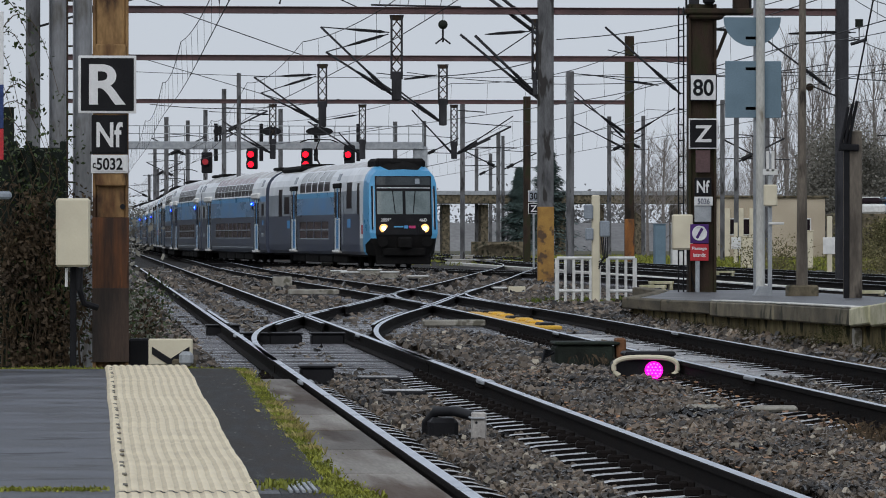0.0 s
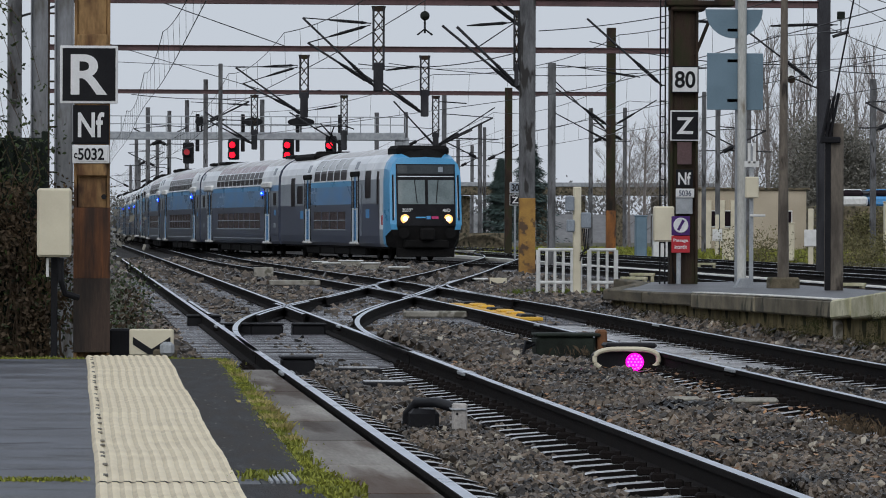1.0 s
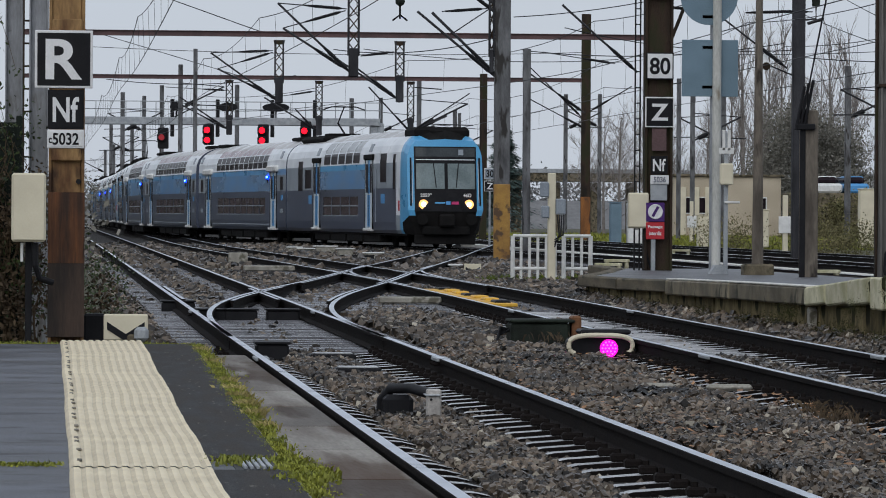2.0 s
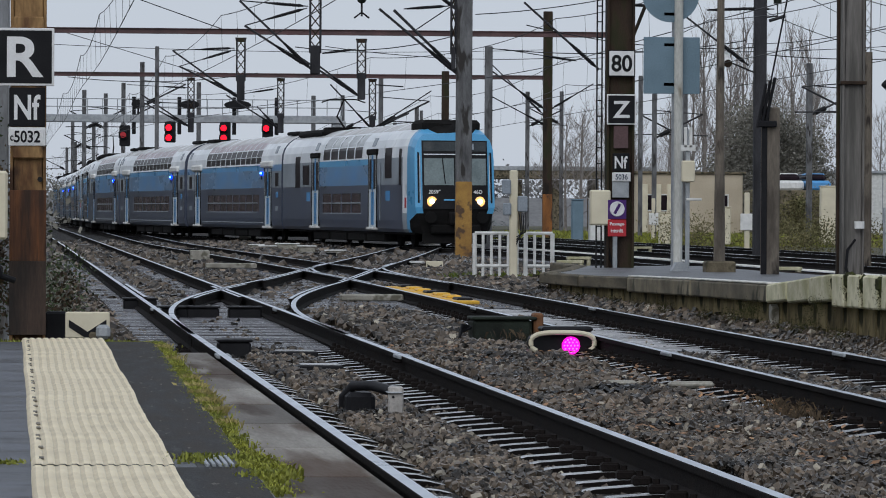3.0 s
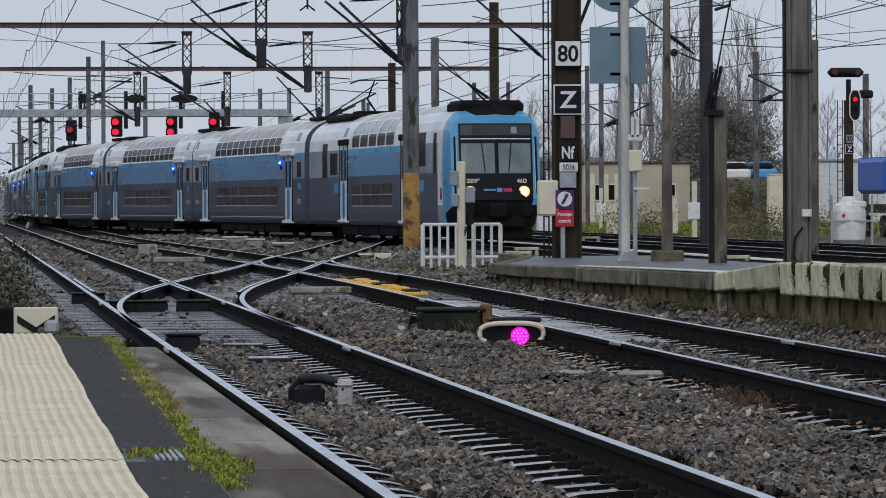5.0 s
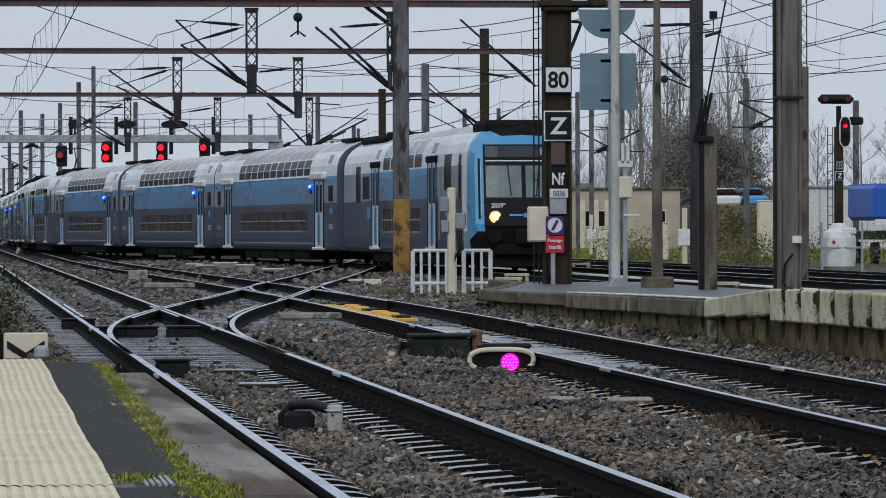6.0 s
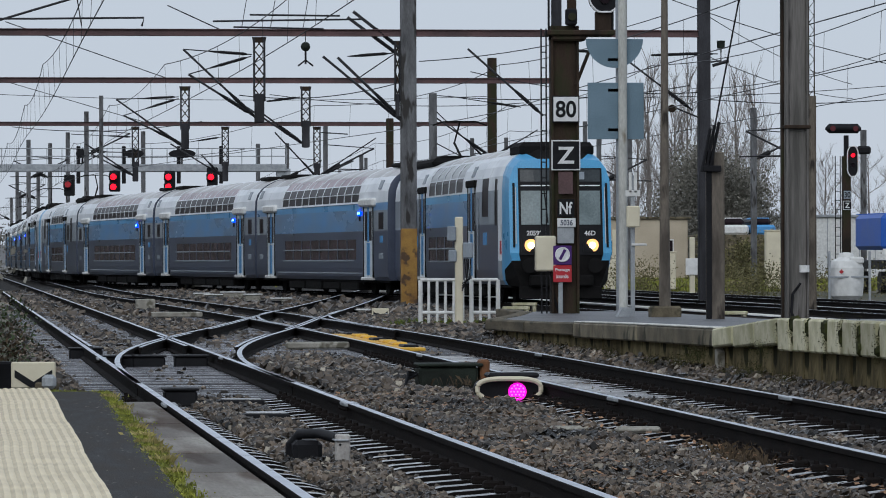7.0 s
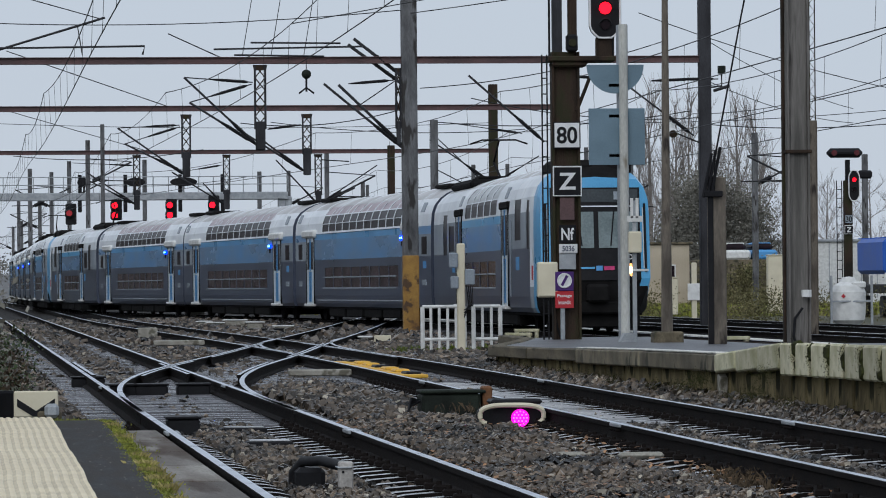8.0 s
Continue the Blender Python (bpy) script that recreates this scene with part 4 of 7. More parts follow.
part("hole", Geo().tube([(-0.02, -0.052, -0.05), (-0.02, -0.042, -0.05)], 0.009, 8), M_BLACK, tp)
part("cable_arch", Geo().tube([(-0.3, 0.7, -0.2), (-0.3, 0.7, -0.08), (-0.24, 0.62, 0.0), (-0.12, 0.4, 0.01), (-0.02, 0.12, -0.015)], 0.036, 10), M_BLACK, tp, "black ribbed cable duct", True)
part("base", Geo().box((-0.2, 0.6, -0.12), (0.2, 0.34, 0.16), 0.03), M_BLACK, tp)
yp = thing("yellow_plate", "yellow painted contact ramp between the rails", "contact ramp", (0, 0, 0))
for k in range(7):
    y = 62.0 + 1.78 * k
    part("ramp_plate", Geo().box((6.2 + 0.012 * (y - 62), y + 0.75, -0.05), (0.46, 1.3, 0.05), 0.012), M_YELLOW, yp)
    part("bump", Geo().box((6.26 + 0.012 * (y - 62), y + 0.8, -0.015), (0.22, 0.7, 0.05), 0.02), M_YELLOW if k % 3 else M_BLACK, yp)
for x, y, w, d, h, label in ((5.41, 68.15, 0.95, 0.35, 0.1, 'flat concrete slab lying in the ballast'), (4.7, 34.83, 0.26, 0.14, 0.05, 'small concrete slab in the ballast'), (5.23, 34.61, 0.35, 0.14, 0.05, 'small concrete slab in the ballast'), (7.99, 63.45, 0.22, 0.2, 0.08, 'pale block beside the rail'), (5.17, 106.15, 1.3, 0.6, 0.12, 'long concrete slab beside the crossing'), (4.95, 120.0, 0.5, 0.6, 0.3, 'leaning pale slab beside the track'), (4.48, 143.38, 0.35, 0.4, 0.1, 'broken slab beside the track')):
    c = thing("concrete_slab", label, "slab", (x, y, -0.18))
    part("slab", Geo().box((0, 0, h / 2 + 0.03), (w, d, h), 0.02), M_OLDSLAB, c)
for x, y, w in ((2.66, 42.7, 0.43), (2.64, 38.9, 0.4)):
    c = thing("track_plate", "flat dark plate with a pale wet top between the rails", "plate", (x, y, -0.2))
    part("plate", Geo().box((0, 0, 0.03), (w, 0.3, 0.09), 0.012), M_BLACK, c)
    part("top", Geo().box((0, 0, 0.08), (w - 0.06, 0.2, 0.014), 0.004), M_CONC, c, "pale wet top")
for x, y, w in ((2.1, 42.98, 0.31), (1.77, 63.03, 0.46), (2.42, 57.78, 0.42), (2.96, 57.78, 0.42), (2.02, 57.78, 0.42), (9.03, 133.33, 0.97), (5.42, 144.44, 1.05), (5.98, 208.0, 1.51)):
    c = thing("lineside_box", "small black wet lineside box", "box", (x, y, -0.2))
    part("body", Geo().box((0, 0, 0.08), (w, 0.4, 0.16), 0.02), M_BLACK, c)
    part("lid", Geo().box((0, 0, 0.17), (w + 0.03, 0.44, 0.025), 0.008), M_BLACK, c)
for x, y, w, h in ((10.38, 200.0, 0.85, 0.4), (9.3, 153.42, 0.77, 0.27), (8.99, 138.27, 0.52, 0.31), (8.48, 157.75, 0.51, 0.2), (9.73, 136.59, 0.58, 0.2), (21.16, 260.47, 1.3, 0.33), (19.1, 233.33, 2.04, 0.23), (10.11, 113.13, 0.31, 0.11), (8.63, 153.42, 0.58, 0.19), (20.12, 233.33, 0.88, 0.23)):
    c = thing("point_motor", "pale concrete and metal box beside the points", "box", (x, y, -0.2))
    part("case", Geo().box((0, 0, h / 2), (w * 0.9, 0.5, h), 0.03), M_OLDSLAB, c)
    part("rod", Geo().tube([(-w / 2, -0.1, h * 0.4), (-w / 2 - 0.5, -0.1, h * 0.3)], 0.03, 6), M_BLACK, c)
    part("lid", Geo().box((0, 0, h + 0.02), (w + 0.06, 0.56, 0.04), 0.012), M_WHITE, c)

# ---- coping blocks and wall of the far platform ----
wall = thing("platform_wall", "mossy concrete platform wall with pale coping blocks", "platform wall", kind="structure")
edge_y, edge_x, edge_z = ([e[k] for e in EDGE] for k in range(3))
y = 30.0
rb = random.Random(12)
gaps = []


def on_edge(yc, half_len):
    """Place, slope and turn of the platform edge round yc."""
    ya, yb = yc - half_len, yc + half_len
    xa, xb, za, zb = (float(np.interp(v, edge_y, e)) for e in (edge_x, edge_z) for v in (ya, yb))
    return (xa + xb) / 2, (za + zb) / 2, math.degrees(math.atan2(zb - za, yb - ya)), -math.degrees(math.atan2(xb - xa, yb - ya))


while y < 82:
    if y < 45.7:
        L, h, gap, m = 0.85 * rb.uniform(0.9, 1.1), 0.33, 0.19, M_COPING
    elif y < 49.5:
        L, h, gap, m = 1.27, 0.27 - 0.025 * (y - 45.7), 0.02, M_COPING
        L = min(L, 49.62 - y) if 49.62 - y > 0.3 else 0.3
    elif y < 60.4:
        L, h, gap, m = 5.5, 0.2, 0.02, M_TOPSLAB
    else:
        L, h, gap, m = 5.3, 0.17, 0.03, M_OLDCONC
    xc, zc, slope, turn = on_edge(y + L / 2, L / 2)
    ob = part("coping_block", Geo().box((0, 0, 0), (0.26, L - gap, h), 0.018), m, wall)
    ob.matrix_basis = pose(xc + 0.1 + rb.uniform(-0.012, 0.012), y + L / 2, zc - h / 2 + 0.012, slope, rb.uniform(-2, 2) if y < 46 else 0, turn)
    # thin cap whose pale colour carries the lit line along the wet edge
    if 49.5 < y < 60.4:
        ob = part("edge_cap", Geo().box((0, 0, 0), (0.2, L - 0.02, 0.02), 0.006), M_PALEGLINT, wall, "pale wet top edge with its highlight painted on")
        ob.matrix_basis = pose(xc + 0.08, y + L / 2, zc + 0.025, slope, 0, turn)
    y += L
    if y < 47:
        gaps.append(y)
# upright wall panels below the coping
y = 30.0
while y < 82:
    L = (0.85 if y < 49 else 1.6) * rb.uniform(0.75, 1.2)
    xc, zc, slope, turn = on_edge(y + L / 2, L / 2)
    top = zc - (0.26 if y < 48 else 0.12)
    ob = part("wall_panel", Geo().box((0, 0, 0), (0.12, L - 0.035, top + 0.42), 0.012), M_WALLDARK, wall)
    ob.matrix_basis = pose(xc + 0.14 + rb.uniform(-0.01, 0.02), y + L / 2, (top - 0.42) / 2, 0, rb.uniform(-1, 1), turn)
    y += L
part("broken_block", Geo().plate([(-0.08, -0.16), (0.06, -0.2), (0.1, 0.07), (0.02, 0.1), (-0.12, 0.05)], "x", 0, 0.08), M_OLDSLAB, wall, "pale broken block below the ramp").matrix_basis = pose(8.36, 49.5, 0.1)
leaves("wall_weeds", [(8.22, rb.uniform(38, 66), -0.03, 1) for _ in range(22)] + [(8.26, 50.2, 0.12, 4), (8.24, 46.5, 0.05, 3), (8.24, 46.0, 0.25, 2), (8.24, 51.2, 0.0, 3)], 9000, 0.008, (0.05, 0.3, 0.05), M_MOSSDARK, "weeds in the platform wall", "weeds", 15)
for gap in gaps:
    for k in range(rb.randint(2, 5)):
        ob = part("moss_clump", Geo().box((0, 0, 0), (rb.uniform(0.05, 0.09), rb.uniform(0.12, 0.26), rb.uniform(0.07, 0.17)), 0.03), M_MOSSDARK, wall, "dark moss clump")
        ob.matrix_basis = pose(8.4, gap + rb.uniform(-0.07, 0.05), rb.uniform(0.34, 0.54), rb.uniform(-25, 25), 0, rb.uniform(-10, 10))
leaves("wall_moss", [(8.37, gap + rb.uniform(-0.05, 0.05), rb.uniform(0.36, 0.58), rb.uniform(0.2, 1.6)) for gap in gaps], 7000, 0.008, (0.025, 0.05, 0.08), M_MOSSDARK, "dark moss and ferns between the coping blocks", "moss", 17)


def ladder(root, x, y, z0, z1, w):
    lad = part("ladder", Geo().box((x - w / 2, y, (z0 + z1) / 2), (0.025, 0.04, z1 - z0), 0.004).box((x + w / 2, y, (z0 + z1) / 2), (0.025, 0.04, z1 - z0), 0.004), M_BLACK, root, "black ladder")
    z = z0 + 0.2
    while z < z1:
        part("rung", Geo().tube([(x - w / 2, y, z), (x + w / 2, y, z)], 0.011, 5), M_BLACK, lad)
        z += 0.28


# ---- signal mast with speed plates ----
D = 80.0
sm = i_mast("signal_mast", (10.775, 80.0), 0.1, 5.35, 0.5, 0.3, M_DARKMAST, "dark rusted signal mast with plates on the platform")
ladder(sm, -0.3800000000000008, -0.1, 0.2, 5.3, 0.09)
plate_sign(sm, "speed_plate", 0, -0.22, 3.86, 0.49, 0.48, M_SIGNWHITE, M_BLACK, "80", 0.37, 0.3, M_BLACK, "white speed plate with black 80")
plate_sign(sm, "z_plate", 0, -0.22, 3.04, 0.52, 0.54, M_BLACK, M_SIGNWHITE, "Z", 0.31, 0.3, M_SIGNWHITE, "black plate with a white Z")
plate_sign(sm, "nf_plate", 0.0, -0.2, 2.1, 0.3, 0.32, M_BLACK, M_BLACK, "Nf", 0.23, 0.22, M_SIGNWHITE, "black plate with white letters")
plate_sign(sm, "figure_plate", 0.01, -0.2, 1.84, 0.33, 0.16, M_SIGNWHITE, M_SIGNWHITE, "5036", 0.22, 0.1, M_TGREY, "white plate with grey figures")
part("faded_patch", Geo().box((0, -0.18, 2.55), (0.26, 0.02, 0.4), 0.006), M_BEAM, sm)
part("pale_panel", Geo().box((0.0, -0.17, 1.62), (0.3, 0.02, 0.3), 0.006), M_GALV, sm)
ng = part("no_entry_plate", Geo().box((-0.07000000000000028, -0.24, 1.26), (0.33, 0.02, 0.34), 0.006), M_PURPLE, sm, "purple warning plate")
part("ring", Geo().tube([(-0.07000000000000028 + 0.12 * math.cos(a), -0.256, 1.27 + 0.12 * math.sin(a)) for a in [k * math.pi / 12 for k in range(25)]], 0.016, 5), M_SIGNWHITE, ng)
part("disc", Geo().tube([(-0.07000000000000028, -0.252, 1.27), (-0.07000000000000028, -0.257, 1.27)], 0.11, 20), M_SIGNWHITE, ng)
part("slash", Geo().box((-0.07000000000000028, -0.262, 1.27), (0.05, 0.008, 0.2), 0.002, Matrix.Rotation(0.5, 3, "Y")), M_PURPLE, ng)
rp = part("text_plate", Geo().box((-0.07000000000000028, -0.24, 0.93), (0.33, 0.02, 0.3), 0.006), M_REDPAINT, sm, "red plate with white words")
for word, dz, w in (("Passage", 0.03, 0.26), ("interdit", -0.08, 0.22)):
    lettering(word, rp, pose(-0.07000000000000028, -0.252, 0.93 + dz, 90, 0, 0), w, 0.07, M_SIGNWHITE)
cb = part("relay_box", Geo().box((-0.3600000000000012, -0.12, 1.29), (0.36, 0.22, 0.63), 0.025), M_CREAM, sm, "cream relay box")
part("box_lid", Geo().box((-0.3600000000000012, -0.235, 1.29), (0.33, 0.012, 0.58), 0.006), M_CREAM, cb)
part("conduit", Geo().tube([(-0.25, -0.1, 0.97), (-0.22, -0.1, 0.55), (-0.12, -0.12, 0.25)], 0.03, 6), M_BLACK, sm)
part("sign_post", Geo().box((-0.10000000000000142, -0.2, 0.5), (0.08, 0.05, 0.7), 0.01), M_GALV, sm)
br = part("bracket", Geo().box((0.28, 0, 5.22), (1.2, 0.6, 0.1), 0.02).box((0.06, 0, 5.13), (0.62, 0.5, 0.1), 0.03).tube([(0.2, -0.1, 4.3), (0.52, -0.1, 5.1)], 0.035, 6), M_DARKMAST, sm, "dark bracket carrying the signal head")
part("lamp_case", Geo().box((0.1, -0.22, 5.5), (0.2, 0.2, 0.3), 0.03), M_BLACK, br, "black lamp case")
part("lamp_mouth", Geo().tube([(0.1, -0.38, 5.5), (0.1, -0.32, 5.5)], 0.07, 12), M_DARKMAST, br)
part("post", Geo().box((-0.13, 0.05, 6.1), (0.17, 0.17, 1.7), 0.01), M_BLACKMAST, br)
for s in (-0.3, 0.85):
    part("stanchion", Geo().tube([(s, -0.2, 5.22), (s, -0.2, 5.22 + 1.1)], 0.02, 6), M_BLACK, br)


def signal_head(root, x, y, z, w, h, lamps, rim=True):
    """A black backboard with a pale rim, hoods and lamps facing the platform."""
    out = [(w / 2 * math.copysign(min(1, abs(math.cos(a)) * 1.25), math.cos(a)), h / 2 * math.copysign(min(1, abs(math.sin(a)) * 1.05), math.sin(a))) for a in [2 * math.pi * (k + 0.5) / 28 for k in range(28)]]
    head = part("signal_head", Geo().plate([(x + a, z + b) for a, b in out], "y", y - 0.06, 0.12), M_BLACK, root, "black signal head")
    if rim:
        part("rim", Geo().tube([(x + a * 0.97, y - 0.065, z + b * 0.98) for a, b in out + out[:1]], 0.02, 6), M_SIGNWHITE, head, "white rim")
    for dz, m, rad in lamps:
        part("lens", Geo().tube([(x, y - 0.1, z + dz), (x, y - 0.065, z + dz)], rad, 16), m, head, "lit red lamp" if m == M_REDLAMP else "dark lens")
        part("hood", Geo().tube([(x + rad * 1.25 * math.cos(a), y - 0.12, z + dz + rad * 1.25 * math.sin(a)) for a in [math.pi * k / 8 for k in range(9)]], 0.02, 4), M_BLACK, head)
    return head


signal_head(sm, 0.6999999999999993, -0.2, 6.08, 0.56, 1.0, ((0.04, M_REDLAMP, 0.11), (0.32, M_GLASS, 0.085), (-0.26, M_GLASS, 0.085)))
part("head_foot", Geo().box((0.7, -0.1, 5.42), (0.3, 0.2, 0.4), 0.03), M_DARKMAST, sm)
part("upper_mast", Geo().box((0.14, 0, 6.2), (0.15, 0.2, 1.7), 0.02), M_DARKMAST, sm)

# ---- post with the backs of two signs ----
M_PALETUBE = mat("pale_weathered_tube", (0.6, 0.6, 0.56), (0.42, 0.42, 0.39), 0.6, 0, 2.5, 50, 0.15, stretch=(1, 1, 0.25), spots=((0.24, 0.21, 0.16), 4, 0.62))
sg = thing("sign_post", "pale tubular post with two blue-grey sign backs", "sign post", (11.12, 76.0, 0))
part("tube", Geo().tube([(0.1, 0, 0.2), (0.1, 0, 5.6)], 0.1, 14), M_GALV, sg, "pale steel tube", True)
part("half_disc", Geo().plate([(-0.04 + 0.49 * math.cos(a), 4.92 + 0.49 * math.sin(a)) for a in [math.pi + math.pi * k / 20 for k in range(21)]], "y", -0.14, 0.015), M_SIGNBACK, sg, "half-round sign back")
part("square_sign", Geo().box((-0.02, -0.13, 3.7), (0.96, 0.02, 0.96), 0.006), M_SIGNBACK, sg, "square sign back")
for z in (3.38, 4.05, 4.57):
    part("clamp", Geo().box((0, -0.06, z), (0.34, 0.16, 0.09), 0.02), M_BLACK, sg, "black clamp")
part("front_tube", Geo().tube([(0.09, -0.2, 0.2), (0.09, -0.2, 5.6)], 0.075, 12), M_PALETUBE, sg, "", True)
ps = thing("lineside_post", "grey perforated post with small cream boxes", "post", (11.255, 75.0, 0))
part("post", Geo().box((0, 0, 1.4), (0.07, 0.05, 2.4), 0.008), M_GALV, ps)
for k in range(2):
    part("slat", Geo().box((-0.045 + 0.09 * k, -0.04, 2.47), (0.05, 0.02, 0.34), 0.004), M_WHITE, ps)
part("small_plate", Geo().box((0, -0.04, 2.29), (0.25, 0.02, 0.1), 0.004), M_WHITE, ps)
part("small_box", Geo().box((0, -0.05, 1.9), (0.22, 0.14, 0.36), 0.02), M_CREAM, ps, "cream box")
part("arm", Geo().box((0.1, -0.05, 1.43), (0.26, 0.05, 0.04), 0.008), M_WHITE, ps)
part("base", Geo().plate([(-0.3, 0.2), (0.02, 0.2), (-0.06, 0.38), (-0.2, 0.38)], "y", -0.2, 0.3), M_GALV, ps)
lp = thing("lamp_post", "tall thin brown lamp post on a concrete foot", "lamp post", (11.64, 74.0, 0))
part("pole", Geo().tube([(0, 0, 0.25), (0, 0, 2.8), (0.01, 0, 7)], 0.1, 10, r2=0.045), M_TAN2, lp, "", True)
part("foot", Geo().box((0, 0, 0.3), (0.5, 0.4, 0.22), 0.03), M_OLDCONC, lp, "concrete foot")
np_ = thing("timber_post", "weathered brown post on the platform", "post", (11.98, 71.0, 0))
part("shaft", Geo().box((0, 0, 1.545), (0.27, 0.24, 2.69), 0.02), M_TAN2, np_)
part("dark_flange", Geo().box((-0.12, -0.125, 1.55), (0.09, 0.03, 2.7), 0.006), M_BLACK, np_)
big = i_mast("catenary_mast", (11.6, 62.0), 0.15, 7.5, 0.31, 0.3, M_GREYPOLE, "tall weathered grey mast behind the platform wall")
part("dark_side", Geo().box((-0.175, 0.1, 3.6), (0.035, 0.1, 6.9), 0.006), M_DARKMAST, big)
part("band", Geo().box((0, 0, 3.02), (0.37, 0.34, 0.05), 0.01), M_DARKMAST, big, "dark steel band")
part("earth_cable", Geo().tube([(0.03, -0.17, 0.85), (-0.08, -0.17, 0.7), (-0.1, -0.17, 0.45), (-0.02, -0.17, 0.25)], 0.02, 6), M_BLACK, big)
rear = i_mast("catenary_mast", (20.98, 110.0), -0.4, 5.2, 0.19, 0.2, M_TAN2, "brown weathered mast beyond the platform")
for s in (-1, 1):
    part("chord", Geo().box((s * 0.07, 0, 8.2), (0.025, 0.03, 6.0), 0.003), M_DARKMAST, rear)
for k in range(16):
    part("lacing", Geo().tube([(-0.07, 0, 5.2 + 0.36 * k), (0.07, 0, 5.38 + 0.36 * k), (-0.07, 0, 5.56 + 0.36 * k)], 0.012, 4), M_DARKMAST, rear)
part("insulator", Geo().tube([(0.08, -0.2, 1.0), (0.08, -0.2, 1.1)], 0.07, 10), M_WHITE, big)

# ---- white railings at the platform end ----
rl = thing("railing", "white tubular railing at the platform end", "railing", (0.045, 92.0, 0))
for X0, X1, n in ((9.37, 10.23, 6), (10.42, 10.97, 4)):
    for z in (0.77, 0.1):
        part("rail", Geo().tube([(X0, 0, z), (X1, 0, z)], 0.035, 8), M_WHITE, rl)
    for k in range(n):
        part("baluster", Geo().tube([(X0 + (X1 - X0) * k / (n - 1), 0, -0.25), (X0 + (X1 - X0) * k / (n - 1), 0, 0.77)], 0.03 if 0 < k < n - 1 else 0.045, 8), M_WHITE, rl)
cp = thing("control_post", "white concrete post with grey control boxes", "post", (10.1, 91.0, 0))
part("post", Geo().box((0, 0, 0.875), (0.16, 0.14, 2.35), 0.02), M_CREAM, cp)
for dx, zz, w, h in ((-0.16, 1.71, 0.18, 0.3), (0.17, 1.37, 0.2, 0.32), (-0.14, 1.26, 0.16, 0.25)):
    part("control_box", Geo().box((dx, -0.08, zz), (w, 0.12, h), 0.02), M_TPALE, cp)
for k in range(4):
    part("cable", Geo().tube([(0.1 + 0.04 * k, -0.1, 1.2), (0.14 + 0.03 * k, -0.12, 0.8), (0.05, -0.1, 0.55 + 0.05 * k)], 0.014, 5), M_BLACK, cp)
for x, y in ((13.9, 110.64), (20.22, 144.44), (15.74, 91.23), (12.62, 101.96)):
    c = thing("cable_trestle", "low pale concrete trestle beside the track", "trestle", (x, y, -0.22))
    part("top", Geo().box((0, 0, 0.3), (0.6, 0.3, 0.07), 0.01), M_COPING, c)
    for s in (-1, 1):
        part("leg", Geo().box((s * 0.24, 0, 0.13), (0.08, 0.26, 0.28), 0.01), M_COPING, c)


# Made-up pale strips: they imitate the bright sky reflection on the yard rails.
for x, y0, y1 in ((18.2, 84, 230), (22.5, 100, 260)):
    c = thing("cable_trough", "pale strip along the yard track standing in for the rails' sky glint", "cable trough", (x, 0, -0.22))
    y = y0
    while y < y1:
        L = rb.uniform(5.0, 9.0)
        part("cover", Geo().box((0, y + L / 2, 0.07), (0.4, L - 0.25, 0.14), 0.01), M_PALEGLINT, c)
        y += L


# ---- portals over the tracks ----
def hanger(root, x, z_top, z_lat, z_foot, w=0.32):
    """A lattice drop post under a portal beam."""
    h = part("drop_post", Geo().box((x - w / 2, 0, (z_top + z_lat) / 2), (0.06, 0.1, z_top - z_lat), 0.006).box((x + w / 2, 0, (z_top + z_lat) / 2), (0.06, 0.1, z_top - z_lat), 0.006), M_BLACKMAST, root, "lattice drop post")
    n = max(3, int((z_top - z_lat) / 0.36))
    for k in range(n):
        a, b = z_top - (z_top - z_lat) * k / n, z_top - (z_top - z_lat) * (k + 1) / n
        part("lacing", Geo().tube([(x - w / 2, 0, a), (x + w / 2, 0, b)], 0.018, 4).tube([(x + w / 2, 0, a), (x - w / 2, 0, b)], 0.018, 4), M_DARKMAST, h)
    part("gusset", Geo().plate([(x - w * 0.7, z_top), (x + w * 0.7, z_top), (x + w * 0.6, z_top - 0.16), (x - w * 0.6, z_top - 0.16)], "y", -0.03, 0.06), M_DARKMAST, h)
    zm = z_lat + (z_foot - z_lat) * 0.75
    part("foot", Geo().box((x, 0, (z_lat + zm) / 2), (w * 0.95, 0.2, z_lat - zm + 0.45), 0.03).box((x, 0, (zm + z_foot) / 2), (w * 0.5, 0.16, zm - z_foot + 0.1), 0.03), M_BLACKMAST, h)


def arm(root, x0, z0, x1, z1, r=0.035, ins=True, thin=False):
    """A bracket arm from its foot to its tip, with a ribbed insulator near the foot."""
    a = part("tie_rod" if thin else "bracket_arm", Geo().tube([(x0, 0, z0), (x1, 0, z1)], 0.018 if thin else r, 5), M_WIRE, root)
    if ins:
        p, q = Vector((x0, 0, z0)), Vector((x1, 0, z1))
        d = (q - p).normalized()
        g = Geo()
        rad = 0.05 if thin else 0.062
        g.tube([p + d * 0.15, p + d * 0.28], rad * 0.5, 8, r2=rad)
        for k in range(9):
            c = p + d * (0.28 + 0.075 * k)
            g.tube([c, c + d * 0.07], rad, 8, r2=rad * 0.8)
        g.tube([p + d * 0.95, p + d * 1.25], rad * 0.8, 8, r2=rad * 0.45)
        part("insulator", g, M_BLACK, a, "dark ribbed insulator")


